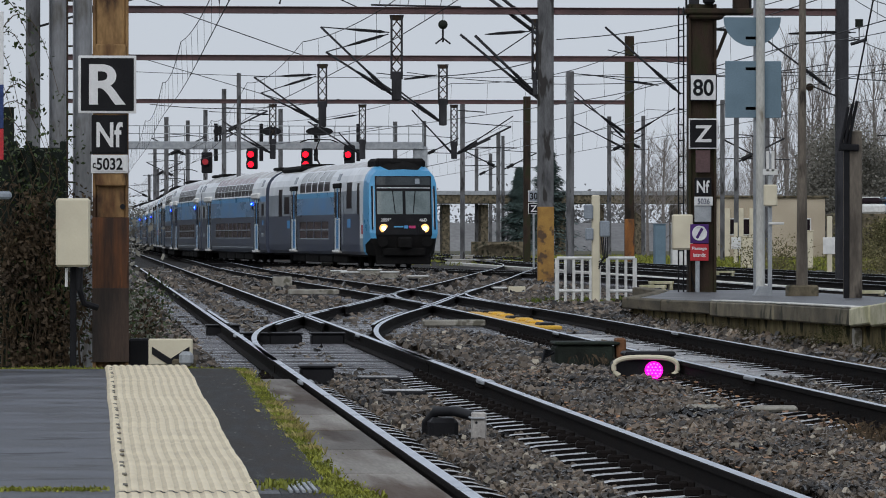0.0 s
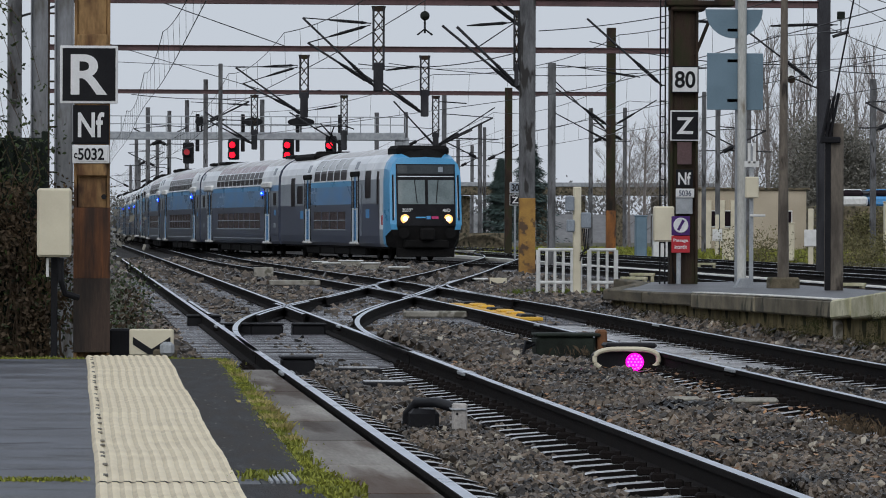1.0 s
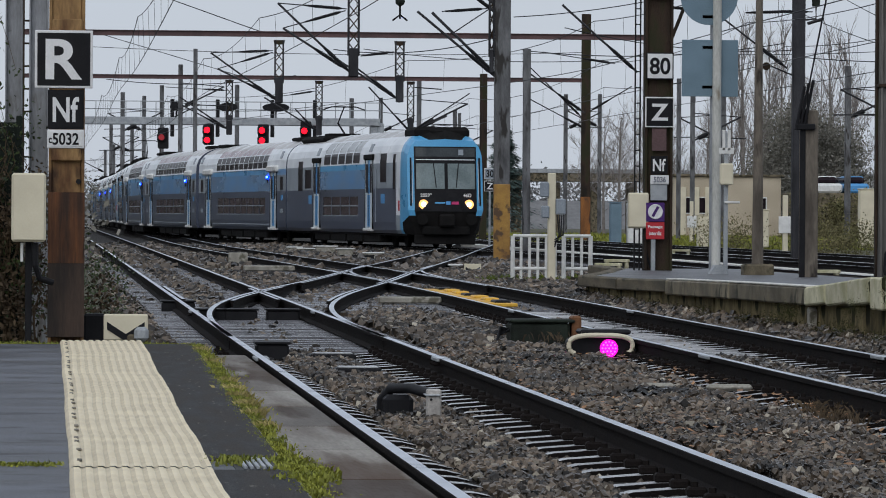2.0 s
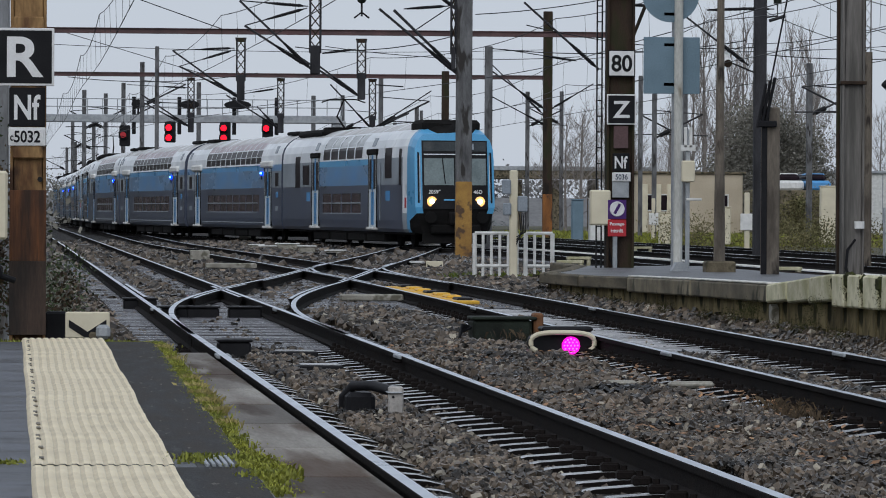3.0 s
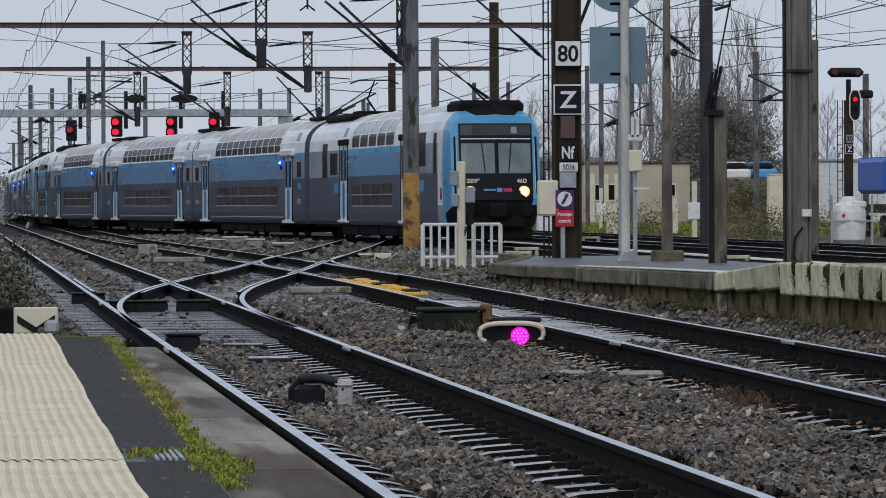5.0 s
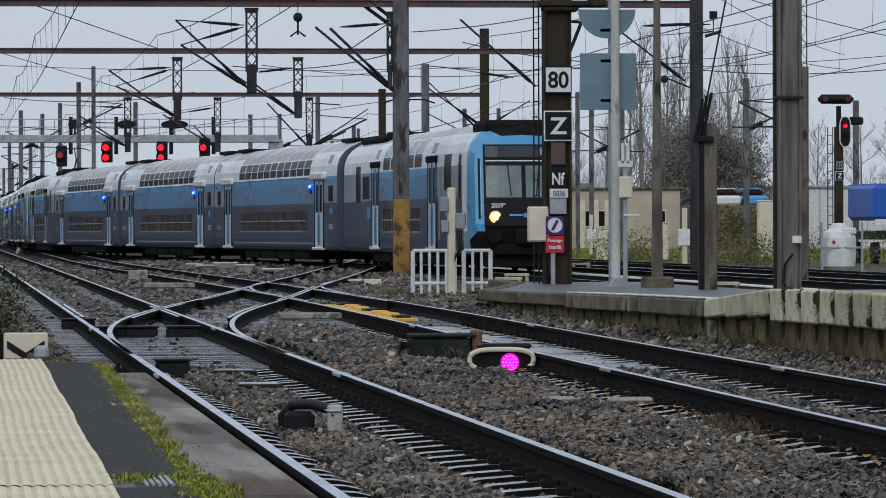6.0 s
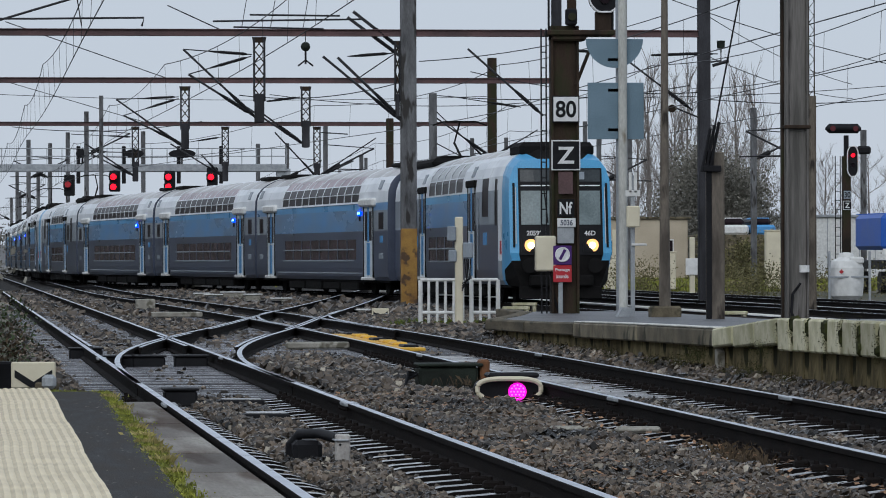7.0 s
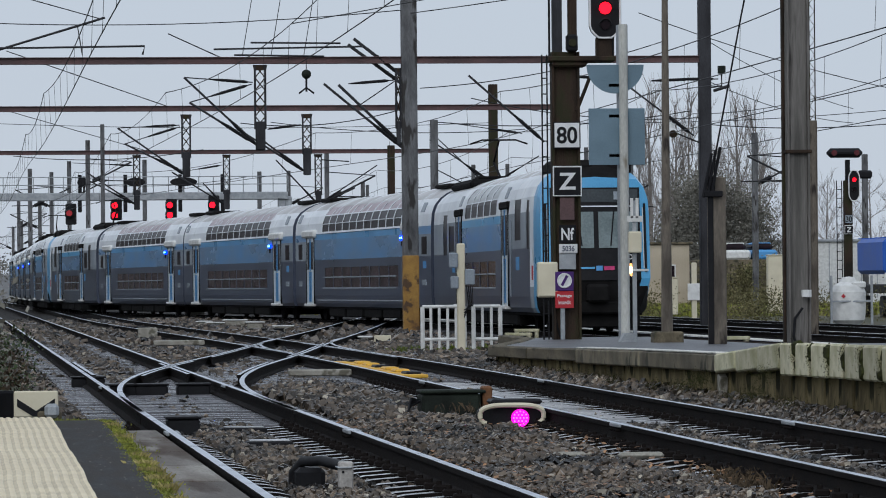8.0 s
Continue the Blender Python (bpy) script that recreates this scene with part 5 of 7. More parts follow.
def portal(D, z, x0, x1, legs, drops, arms, label):
    root = thing("portal_beam", label, "portal", (0, D, 0))
    b = part("beam", Geo().box(((x0 + x1) / 2, 0, z), (x1 - x0, 0.1, 0.17), 0.01), M_BEAM, root, "rust red steel beam")
    for s in (-1, 1):
        part("beam_flange", Geo().box(((x0 + x1) / 2, 0, z + s * 0.09), (x1 - x0, 0.24, 0.025), 0.006), M_BEAM, b)
    for x, w, top, m in legs:
        part("leg", Geo().box((x, 0.02, (top - 0.42) / 2), (w, 0.3, top + 0.42), 0.02), m, root, "steel portal leg")
    for d in drops:
        hanger(root, *d)
    for a in arms:
        arm(root, *a)
    return root


P1 = 132.0
portal(P1, 7.83, -1.3, 21.86, ((13.17, 0.46, 9.6, M_GREYMAST), (21.95, 0.36, 11.2, M_BLACKMAST), (-1.0, 0.4, 9.0, M_GREYMAST)), ((8.79, 7.7, 5.82, 5.29, 0.3), (12.85, 7.6, 5.82, 5.49, 0.13)),
       [(8.74, 5.29, 6.57, 7.34, 0.035),
        (8.61, 5.41, 6.72, 6.61, 0.035),
        (8.58, 7.19, 6.57, 7.34, 0.02, True, True),
        (8.55, 7.14, 6.72, 6.61, 0.02, True, True),
        (12.95, 7.14, 11.38, 8.29, 0.05),
        (12.95, 7.37, 11.55, 8.46, 0.05),
        (12.95, 5.33, 11.09, 7.11, 0.045),
        (12.95, 5.26, 10.66, 7.14, 0.04),
        (12.71, 7.24, 11.38, 7.14, 0.02, True, True),
        (12.79, 7.24, 11.71, 6.51, 0.02, False, True),
        (17.16, 5.41, 14.93, 7.37, 0.035),
        (21.61, 5.57, 19.64, 7.06, 0.03),
        (7.84, 7.83, 6.11, 8.62, 0.02, False, True),
        (17.9, 7.34, 19.8, 7.22, 0.02, True, True),
        (21.61, 7.24, 20.79, 7.21, 0.02, True, True),
        (22.36, 7.24, 21.78, 7.24, 0.02, True, True)],
       "rust red portal with grey legs and lattice drop posts")
part("leg_paint", Geo().box((13.17, 131.98, 0.9), (0.468, 0.312, 2.38), 0.01), M_OCHRE, bpy.data.objects["portal_beam"], "ochre painted foot of the leg").matrix_basis = pose(0, -132.0, 0)
P2 = 167.0
portal(P2, 7.82, -1.6, 22.44, ((17.58, 0.27, 7.36, M_GREYMAST), (22.44, 0.4, 9.2, M_DARKMAST), (-1.5, 0.4, 8.6, M_GREYMAST)), ((8.37, 7.6, 6.0, 5.33, 0.3), (12.84, 7.6, 6.11, 5.38, 0.3)),
       [(8.35, 5.33, 5.84, 7.11, 0.035),
        (8.25, 5.48, 6.1, 6.52, 0.035),
        (8.14, 7.21, 5.84, 7.11, 0.02, True, True),
        (8.14, 7.15, 6.1, 6.52, 0.02, True, True),
        (12.84, 5.42, 10.23, 7.09, 0.04),
        (12.73, 5.5, 11.06, 6.73, 0.035),
        (12.63, 7.21, 11.38, 7.04, 0.02, True, True),
        (19.73, 5.0, 17.43, 6.63, 0.03),
        (7.93, 7.82, 1.77, 9.97, 0.02, False, True),
        (20.88, 6.84, 18.16, 7.25, 0.02, True, True)],
       "rust red portal beam with lattice drop posts")
P3 = 221.0
portal(P3, 7.83, -2.0, 26.19, ((26.19, 0.44, 11.09, M_DARKMAST), (21.13, 0.35, 8.11, M_DARKMAST), (-1.9, 0.4, 8.4, M_GREYMAST), (6.99, 0.2, 9.21, M_GREYMAST)), ((8.65, 7.7, 5.76, 5.07, 0.3), (13.04, 7.7, 5.76, 5.07, 0.3), (17.54, 7.7, 5.68, 5.12, 0.3)),
       [(8.7, 5.21, 6.22, 6.86, 0.04),
        (8.56, 5.29, 6.35, 6.45, 0.035),
        (13.12, 5.15, 10.36, 6.86, 0.04),
        (12.98, 5.15, 11.88, 6.31, 0.035),
        (17.54, 5.21, 15.47, 7.42, 0.04),
        (17.54, 5.21, 20.44, 7.14, 0.03),
        (17.54, 5.21, 19.34, 6.03, 0.04),
        (8.56, 7.19, 5.53, 7.33, 0.02, True, True),
        (12.85, 7.19, 10.77, 6.86, 0.02, True, True),
        (17.68, 7.42, 19.06, 7.33, 0.03, False),
        (9.39, 7.83, 1.38, 10.18, 0.02, False, True),
        (25.97, 6.03, 23.2, 8.66, 0.03),
        (26.11, 5.48, 23.2, 7.0, 0.03),
        (26.38, 6.31, 28.45, 7.55, 0.03)],
       "rust red portal beam ending on a brown mast")

part("leg_paint", Geo().box((26.19, 0, 0.85), (0.46, 0.33, 2.5), 0.01), M_ORANGERUST, bpy.data.objects["portal_beam.002"], "orange rusted foot of the leg")

# ---- signal gantry with walkway ----
GD = 290.0
gz = 7.07
gn = thing("signal_gantry", "pale grey signal gantry with a railed walkway", "gantry", (0, GD, 0))
part("girder", Geo().box((10.88, 0, gz), (20.3, 0.9, 0.5), 0.04), M_GALV, gn, "pale grey girder")
part("leg", Geo().box((20.84, 0, gz / 2 - 0.2), (0.9, 0.6, gz + 0.3), 0.05), M_GALV, gn)
for z in (0.75, 1.25):
    part("handrail", Geo().tube([(0.72, -0.4, gz + z), (21.02, -0.4, gz + z)], 0.03, 5), M_GALV, gn)
for k in range(22):
    x = 0.91 + k * 0.958
    part("baluster", Geo().tube([(x, -0.4, gz + 0.25), (x, -0.4, gz + 1.25)], 0.03, 5), M_GALV, gn)
for x, zc, n in ((7.0, 5.91, 0), (9.9, 6.17, 2), (13.41, 6.17, 2), (16.13, 6.38, 1)):
    hd = part("signal_head", Geo().box((x + 0.12, -0.55, zc + 0.05), (0.7, 0.14, 1.35), 0.14), M_BLACK, gn, "black signal head")
    for k in range(max(n, 1)):
        z = zc + (0.32 if n > 1 else 0.1) - 0.64 * k
        part("lamp", Geo().tube([(x, -0.95, z), (x, -0.88, z)], 0.195, 14), M_REDLAMP if n else M_REDPAINT, hd, "lit red lamp" if n else "dim red lamp")
        part("lamp_hood", Geo().box((x, -0.75, z), (0.56, 0.25, 0.6), 0.12), M_BLACK, hd)
    part("mast_up", Geo().box((x + 0.7, -0.3, gz + 0.2), (0.25, 0.25, 2.4), 0.03), M_BLACK, hd)
for x, w in ((7.97, 0.44), (11.24, 0.62), (14.32, 0.87)):
    part("oval_board", Geo().plate([(x + w * math.cos(a), 7.98 + 0.28 * math.sin(a)) for a in [2 * math.pi * k / 20 for k in range(20)]], "y", -0.6, 0.2), M_BLACK, gn, "dark oval board")
    part("board_post", Geo().box((x, -0.3, gz + 0.7), (0.12, 0.12, 1.2), 0.02), M_BLACK, gn)

# ---- further masts, each with an arm ----
def far_mast(x, D, top, w, m, arm_side):
    c = thing("catenary_mast", "distant steel catenary mast with a bracket arm", "mast", (x, D, 0), group="distant masts")
    part("shaft", Geo().box((0, 0, top / 2 - 0.2), (w * 0.8, w * 0.8, top + 0.4), 0.02), m, c)
    if arm_side:
        part("arm", Geo().tube([(0, 0, top - 2.6), (arm_side * 2.6, 0, top - 1.3)], 0.05, 5).tube([(0, 0, top - 1.1), (arm_side * 2.6, 0, top - 1.3)], 0.025, 4).tube([(arm_side * 0.6, 0, top - 2.4), (arm_side * 2.9, 0, top - 2.45)], 0.03, 4), M_WIRE, c)
        part("insulator", Geo().tube([(arm_side * 0.3, 0, top - 2.45), (arm_side * 0.8, 0, top - 2.2)], 0.12, 8), M_BLACK, c)


left_masts = ((4.69, 300, 9.15, 0.36, M_GREYMAST, 1), (6.72, 330, 9.7, 0.36, M_GREYMAST, -1), (7.52, 310, 9.92, 0.36, M_GREYMAST, 1), (7.66, 270, 10.04, 0.34, M_GREYMAST, 1), (5.51, 420, 9.49, 0.4, M_GREYMAST, 1), (7.1, 400, 9.1, 0.4, M_GREYMAST, -1), (12.26, 300, 9.71, 0.36, M_GREYMAST, 0), (20.54, 310, 9.14, 0.36, M_GREYMAST, 0), (24.73, 340, 9.96, 0.36, M_GREYMAST, 1), (19.5, 240, 8.4, 0.3, M_GREYMAST, 1), (35.44, 420, 9.49, 0.4, M_GREYMAST, 1), (38.5, 440, 9.34, 0.4, M_GREYMAST, 0))
right_masts = ((29.45, 330, 8.87, 0.36, M_GREYMAST, -1), (31.14, 345, 8.96, 0.3, M_GREYMAST, 1), (37.62, 330, 10.07, 0.36, M_GREYMAST, 1), (42.57, 350, 10.65, 0.36, M_GREYMAST, -1), (36.24, 260, 9.16, 0.3, M_GREYMAST, 0), (34.2, 240, 7.8, 0.3, M_GREYMAST, 1), (38.84, 260, 8.19, 0.35, M_GREYMAST, -1), (39.05, 220, 8.62, 0.35, M_GREYMAST, 1), (37.75, 200, 8.2, 0.35, M_GREYMAST, -1), (46.58, 230, 7.81, 0.35, M_GREYMAST, 0), (6.88, 500, 8.7, 0.4, M_GREYMAST, 1), (6.17, 520, 8.35, 0.4, M_GREYMAST, -1))
for x, y, top, w, m, sd in left_masts + right_masts:
    far_mast(x, y, top, w, m, sd)
g = Geo()
hl = thing("round_lamp", "dark round lamp hanging from the wires", "lamp", (10.11, 131.5, 0))
for k in range(8):
    a, b = math.pi * k / 8, math.pi * (k + 1) / 8
    g.tube([(0, 0, 7.4 - 0.14 * math.cos(a)), (0, 0, 7.4 - 0.14 * math.cos(b))], max(0.004, 0.14 * math.sin(a)), 12, r2=max(0.004, 0.14 * math.sin(b)))
part("globe", g, M_GREENBOX, hl, "", True)
part("stem", Geo().tube([(0, 0, 7.27), (0, 0, 6.89)], 0.03, 6).tube([(-0.22, 0, 6.84), (0, 0, 7.01), (0.22, 0, 6.84)], 0.03, 6), M_BLACK, hl)
part("suspension", Geo().tube([(0, 0, 7.54), (0, 0, 7.83)], 0.012, 4), M_BLACK, hl)

bp = bpy.data.objects["portal_beam"]
part("loudspeaker", Geo().tube([(20.95, -0.25, 5.62), (20.95, 0.3, 5.62 + 0.25)], 0.13, 12), M_WHITE, bp, "white cylinder lamp with a dark mouth")
part("lamp_mouth", Geo().tube([(20.95, -0.28, 5.62 - 0.014), (20.95, -0.25, 5.62)], 0.12, 12), M_DARKMAST, bp)
part("lamp_arm", Geo().tube([(20.95, 0.2, 5.72), (21.86, 0, 5.33)], 0.025, 5), M_WIRE, bp)
part("lamp_globe", Geo().tube([(22.46, 0, 7.4), (22.46, 0, 7.47), (22.46, 0, 7.59), (22.46, 0, 7.63)], 0.12, 12), M_GREENBOX, bp, "", True)
part("lamp_stem", Geo().tube([(22.46, 0, 7.4), (22.46, 0, 7.04), (22.03, 0, 6.98)], 0.03, 5).tube([(22.21, 0, 6.89), (22.69, 0, 7.04)], 0.05, 5), M_WIRE, bp)
sp30 = thing("speed_post", "small post with pale figure plate and black plate", "sign post", (17.29, 178.0, 0))
part("post", Geo().box((0, 0.05, 1.34), (0.08, 0.05, 3.49), 0.006), M_GALV, sp30)
plate_sign(sp30, "speed_plate", 0, 0, 2.82, 0.44, 0.44, M_TPALE, M_SIGNWHITE, "30", 0.3, 0.28, M_BLACK, "pale plate with black 30")
plate_sign(sp30, "z_plate", 0, 0, 2.33, 0.44, 0.42, M_BLACK, M_SIGNWHITE, "Z", 0.26, 0.26, M_SIGNWHITE, "black plate with a white Z")

# ---- catenary: contact wire, carrier and droppers over each track ----
def catenary(path, y0, y1, spans, zc=5.55, rise=1.35, off=0.0):
    root = thing("catenary", "thin dark contact wire and carrier over a track", "overhead wire")
    X, Y = path
    pos = lambda y: float(np.interp(y, Y, X)) + off
    contact, carrier = [], []
    for a, b in zip(spans, spans[1:]):
        n = max(5, int((b - a) / 6.5))
        for k in range(n + (b == spans[-1])):
            y = a + (b - a) * k / n
            u = k / n
            zig = 0.06 * math.cos(math.pi * (spans.index(a) + u))
            zr = zc + rise - 4 * 0.5 * u * (1 - u) * min(1, (b - a) / 50)
            for j in range(4):
                v = min(1.0, u + j / (4 * n))
                yj = a + (b - a) * v
                contact.append((pos(yj) + 0.06 * math.cos(math.pi * (spans.index(a) + v)), yj, zc))
                carrier.append((pos(yj), yj, zc + rise - 4 * 0.5 * v * (1 - v) * min(1, (b - a) / 50)))
                if u >= 1:
                    break
            part("dropper", Geo().tube([(pos(y) + zig, y, zc), (pos(y), y, zr)], 0.006, 3), M_WIRE, root)
    part("contact_wire", Geo().tube(contact, 0.012, 4), M_WIRE, root)
    part("carrier_wire", Geo().tube(carrier, 0.012, 4), M_WIRE, root)


SPANS = [-10, 70, 132, 167, 221, 290, 350, 410, 478]
catenary(TRACK_A, -10, 478, SPANS)
catenary(TRACK_B, 40, 478, SPANS)
catenary(TRACK_C, 40, 478, SPANS)
catenary(TRACK_F, 60, 395, [60, 92, 132, 167, 221, 290, 395])
catenary(TRACK_G, 60, 395, [60, 110, 150, 200, 260, 395])
for k, (xa, ya, za, xb, yb, zb) in enumerate(((9.7, 132, 8.9, 26, 60, 9.4), (13.2, 132, 9.2, 24, 70, 8.6), (20, 132, 9.2, 33, 150, 7.4), (13.5, 132, 7.0, 22, 140, 8.8), (-0.5, 132, 9, 13, 132, 9.3), (22, 132, 8.4, 40, 200, 9), (22, 132, 7.2, 38, 190, 8.0), (24, 180, 7.7, 40, 180, 8.4), (1.0, 221, 9.3, 26, 221, 9.2), (2, 167, 6.1, 9, 167, 6.3), (6, 221, 6.3, 14, 221, 6.6), (11.5, 167, 7.3, 21, 167, 7.0), (8.2, 132, 6.0, 13, 132, 6.4), (14, 132, 6.0, 21.5, 132, 6.3), (15, 132, 6.7, 21.8, 132, 6.1), (22, 132, 5.9, 30, 132, 6.2))):
    w = thing("span_wire", "thin dark wire stretched between the masts", "wire")
    pts = []
    for j in range(13):
        u = j / 12
        pts.append((xa + (xb - xa) * u, ya + (yb - ya) * u, za + (zb - za) * u - 0.25 * 4 * u * (1 - u)))
    part("wire", Geo().tube(pts, 0.014, 4), M_WIRE, w)
cl = thing("cantilever_arm", "thin steel cantilever arm holding the wire", "overhead wire", (0, 95.0, 0))
for pts, rad in ((((-1.2, 0, 5.6), (0.82, 0, 6.2), (3.08, 0, 6.88)), 0.028), (((-1.2, 0, 6.25), (1.53, 0, 6.25), (3.91, 0, 6.28), (3.86, 0, 6.1)), 0.024), (((1.4, 0, 7.3), (3.0, 0, 6.85)), 0.012), (((2.5, 0, 6.72), (2.6, 0, 6.1)), 0.012)):
    part("tube", Geo().tube(pts, rad, 6), M_WIRE, cl)
part("mast", Geo().box((-1.3, 0.0, 4.3), (0.3, 0.3, 9.4), 0.02), M_GREYMAST, cl, "grey steel mast")
sec = thing("section_insulator", "dark section insulator bars in the overhead wire", "overhead wire", (0, 110.0, 0))
for xa, xb, za, zb in ((6.2, 9.9, 7.0, 7.06), (6.7, 8.9, 6.86, 6.82), (7.1, 9.3, 7.16, 7.14)):
    part("bar", Geo().tube([(xa, 0, za), (xb, 0, zb)], 0.024, 5), M_WIRE, sec)
for xx in (6.9, 7.6, 8.4):
    part("hanger", Geo().tube([(xx, 0, 6.85), (xx + 0.3, 0, 8.6)], 0.009, 4), M_WIRE, sec)
stay = thing("stay_cable", "slanting stay cable with black turnbuckle rods", "cable", (0, 0, 0))
part("clamp", Geo().box((11.9, 70.85, 2.62), (0.3, 0.12, 0.1), 0.015), M_BLACK, stay)
part("cable", Geo().tube([(12.62, 70.3, 7.0), (12.31, 70.5, 5.4), (11.93, 70.8, 3.21), (11.92, 70.87, 2.6)], 0.014, 6), M_BLACK, stay)
for k in range(3):
    part("rod", Geo().tube([(11.74 + 0.07 * k, 70.83, 2.56 + 0.05 * k), (11.88 + 0.07 * k, 70.83, 3.26 + 0.05 * k)], 0.026, 6), M_BLACK, stay)

# ---- signal and tank on the right ----
FD = 140.0
fs = thing("yard_signal", "dark yard signal with a red lamp and plates", "signal", (27.8, FD, 0))
part("post", Geo().box((0, 0, 2.0), (0.26, 0.22, 4.8), 0.02), M_DARKMAST, fs)
signal_head(fs, 0.16, -0.2, 4.23, 0.35, 0.97, ((0.19, M_REDLAMP, 0.065), (-0.12, M_GLASS, 0.065)))
part("side_lamp", Geo().box((0.52, -0.2, 4.58), (0.46, 0.14, 0.26), 0.06), M_BLACK, fs, "black side lamp case")
ladder(fs, -0.25, 0.1, 0, 4.4, 0.16)
part("oval_board", Geo().box((-0.12, -0.15, 5.26), (1.14, 0.3, 0.3), 0.12), M_BLACK, fs, "dark rounded lamp board")
for s1 in (-1, 1):
    part("dark_lens", Geo().tube([(-0.12 + 0.36 * s1, -0.33, 5.26), (-0.12 + 0.36 * s1, -0.29, 5.26)], 0.09, 14), M_REDDARK, fs, "unlit dark red lens")
part("board_post", Geo().box((0, 0, 4.6), (0.14, 0.14, 0.9), 0.01), M_BLACK, fs)
plate_sign(fs, "speed_plate", 0, -0.16, 3.18, 0.26, 0.28, M_TPALE, M_BLACK, "30", 0.2, 0.18, M_BLACK, "pale plate with figures")
plate_sign(fs, "z_plate", 0, -0.16, 2.85, 0.28, 0.28, M_BLACK, M_SIGNWHITE, "Z", 0.15, 0.16, M_SIGNWHITE, "black plate with white Z")
tk = thing("gas_tank", "white rounded tank behind a grey frame", "tank", (26.8, 135.0, 0))
g = Geo()
prof_t = [(0.0, 0.0), (0.35, 0.05), (0.5, 0.2), (0.53, 0.55), (0.53, 1.05), (0.45, 1.25), (0.25, 1.36), (0.2, 1.5), (0.0, 1.52)]
for (r0, z0), (r1, z1) in zip(prof_t, prof_t[1:]):
    g.tube([(0, 0, z0 - 0.15), (0, 0, z1 - 0.149)], max(r0, 0.01), 20, r2=max(r1, 0.01))
part("vessel", g, M_WHITE, tk, "white vessel", True)
part("valve_box", Geo().box((0.25, -0.2, 1.12), (0.45, 0.4, 0.2), 0.04), M_WHITE, tk)
for s in (-0.62, 0.62):
    part("frame_post", Geo().box((s, -0.5, 0.55), (0.07, 0.07, 1.7), 0.01), M_GALV, tk)
part("frame_rail", Geo().box((0, -0.5, 0.62), (1.3, 0.05, 0.06), 0.01), M_GALV, tk)
part("mark", Geo().box((-0.25, -0.51, 0.78), (0.1, 0.012, 0.1), 0.002, Matrix.Rotation(0.78, 3, "Y")), M_REDPAINT, tk, "red diamond mark")

# ---- buildings and distance ----
def windowed(root, x, y, z, w, h, m):
    f = part("window", Geo().box((x, y - 0.02, z), (w + 0.16, 0.06, h + 0.16), 0.01), M_WHITE, root)
    part("pane", Geo().box((x, y - 0.045, z), (w, 0.03, h), 0.004), m, f)


BD = 300.0
bh = thing("low_building", "low cream rendered railway building", "building", (0, BD, 0))
bx0, bx1, bt = 41.57, 48.75, 3.83
part("wall", Geo().box(((bx0 + bx1) / 2, 3, bt / 2 - 0.2), (bx1 - bx0, 6, bt + 0.4), 0.03), M_RENDER, bh, "cream rendered wall")
part("roof", Geo().box(((bx0 + bx1) / 2, 3, bt + 0.08), (bx1 - bx0 + 0.4, 6.4, 0.16), 0.03), M_OLDCONC, bh)
for k, xx in enumerate((0.5, 1.4, 2.3, 3.0)):
    part("pilaster", Geo().box((bx0 + xx, -0.06, bt / 2 - 0.4), (0.5, 0.2, bt - 0.6), 0.02), M_CREAM, bh)
for xx in (0.95, 1.85, 2.65, 5.8):
    windowed(bh, bx0 + xx, 0.0, 1.9, 0.45 if xx < 5 else 0.7, 1.0, M_GLASS)
b2 = thing("warehouse", "long white warehouse with a pale roof", "building", (0, 330, 0))
wx0, wx1 = 60.9, 73.6
part("wall", Geo().box(((wx0 + wx1) / 2, 4, 1.6), (wx1 - wx0, 8, 5.2), 0.03), M_WHITE, b2)
part("roof", Geo().box(((wx0 + wx1) / 2, 4, 4.3), (wx1 - wx0 + 0.4, 8.4, 0.2), 0.03), M_GALV, b2)
for k in range(9):
    part("panel_seam", Geo().box((wx0 + 0.8 + 1.2 * k, -0.02, 2.1), (0.06, 0.05, 4.1), 0.01), M_GALV, b2)
tr = thing("lorry", "deep blue lorry with a tarpaulin body", "lorry", (41.95, 200.0, 0))
part("body", Geo().box((0, 0, 2.35), (2.5, 6, 1.6), 0.18), M_LORRY, tr, "deep blue tarpaulin body")
for k in range(5):
    part("rib", Geo().box((0, -2.6 + 1.3 * k, 3.17), (2.52, 0.08, 0.04), 0.01), M_LORRY, tr)
part("chassis", Geo().box((0, 0, 0.9), (2.3, 6, 0.4), 0.05), M_BLACK, tr)
part("tail_board", Geo().box((0, -3.02, 1.45), (2.4, 0.06, 0.3), 0.02), M_WHITE, tr, "white tail board")
for sx in (-1, 1):
    for yy in (-2.0, 2.0):
        part("wheel", Geo().tube([(sx * 0.85, yy, 0.1), (sx * 1.15, yy, 0.1)], 0.5, 14), M_BLACK, tr)
car_cols = [M_WHITE, M_TPALE, M_TDOORB, M_TGREY, M_WHITE, M_GALV]
tz = 3.12
setting("car_park_terrace", Geo().box((51.5, 292, tz / 2 - 0.45), (6.5, 9, tz + 0.1), 0.03), M_OLDCONC, "raised concrete car park terrace", "terrace")
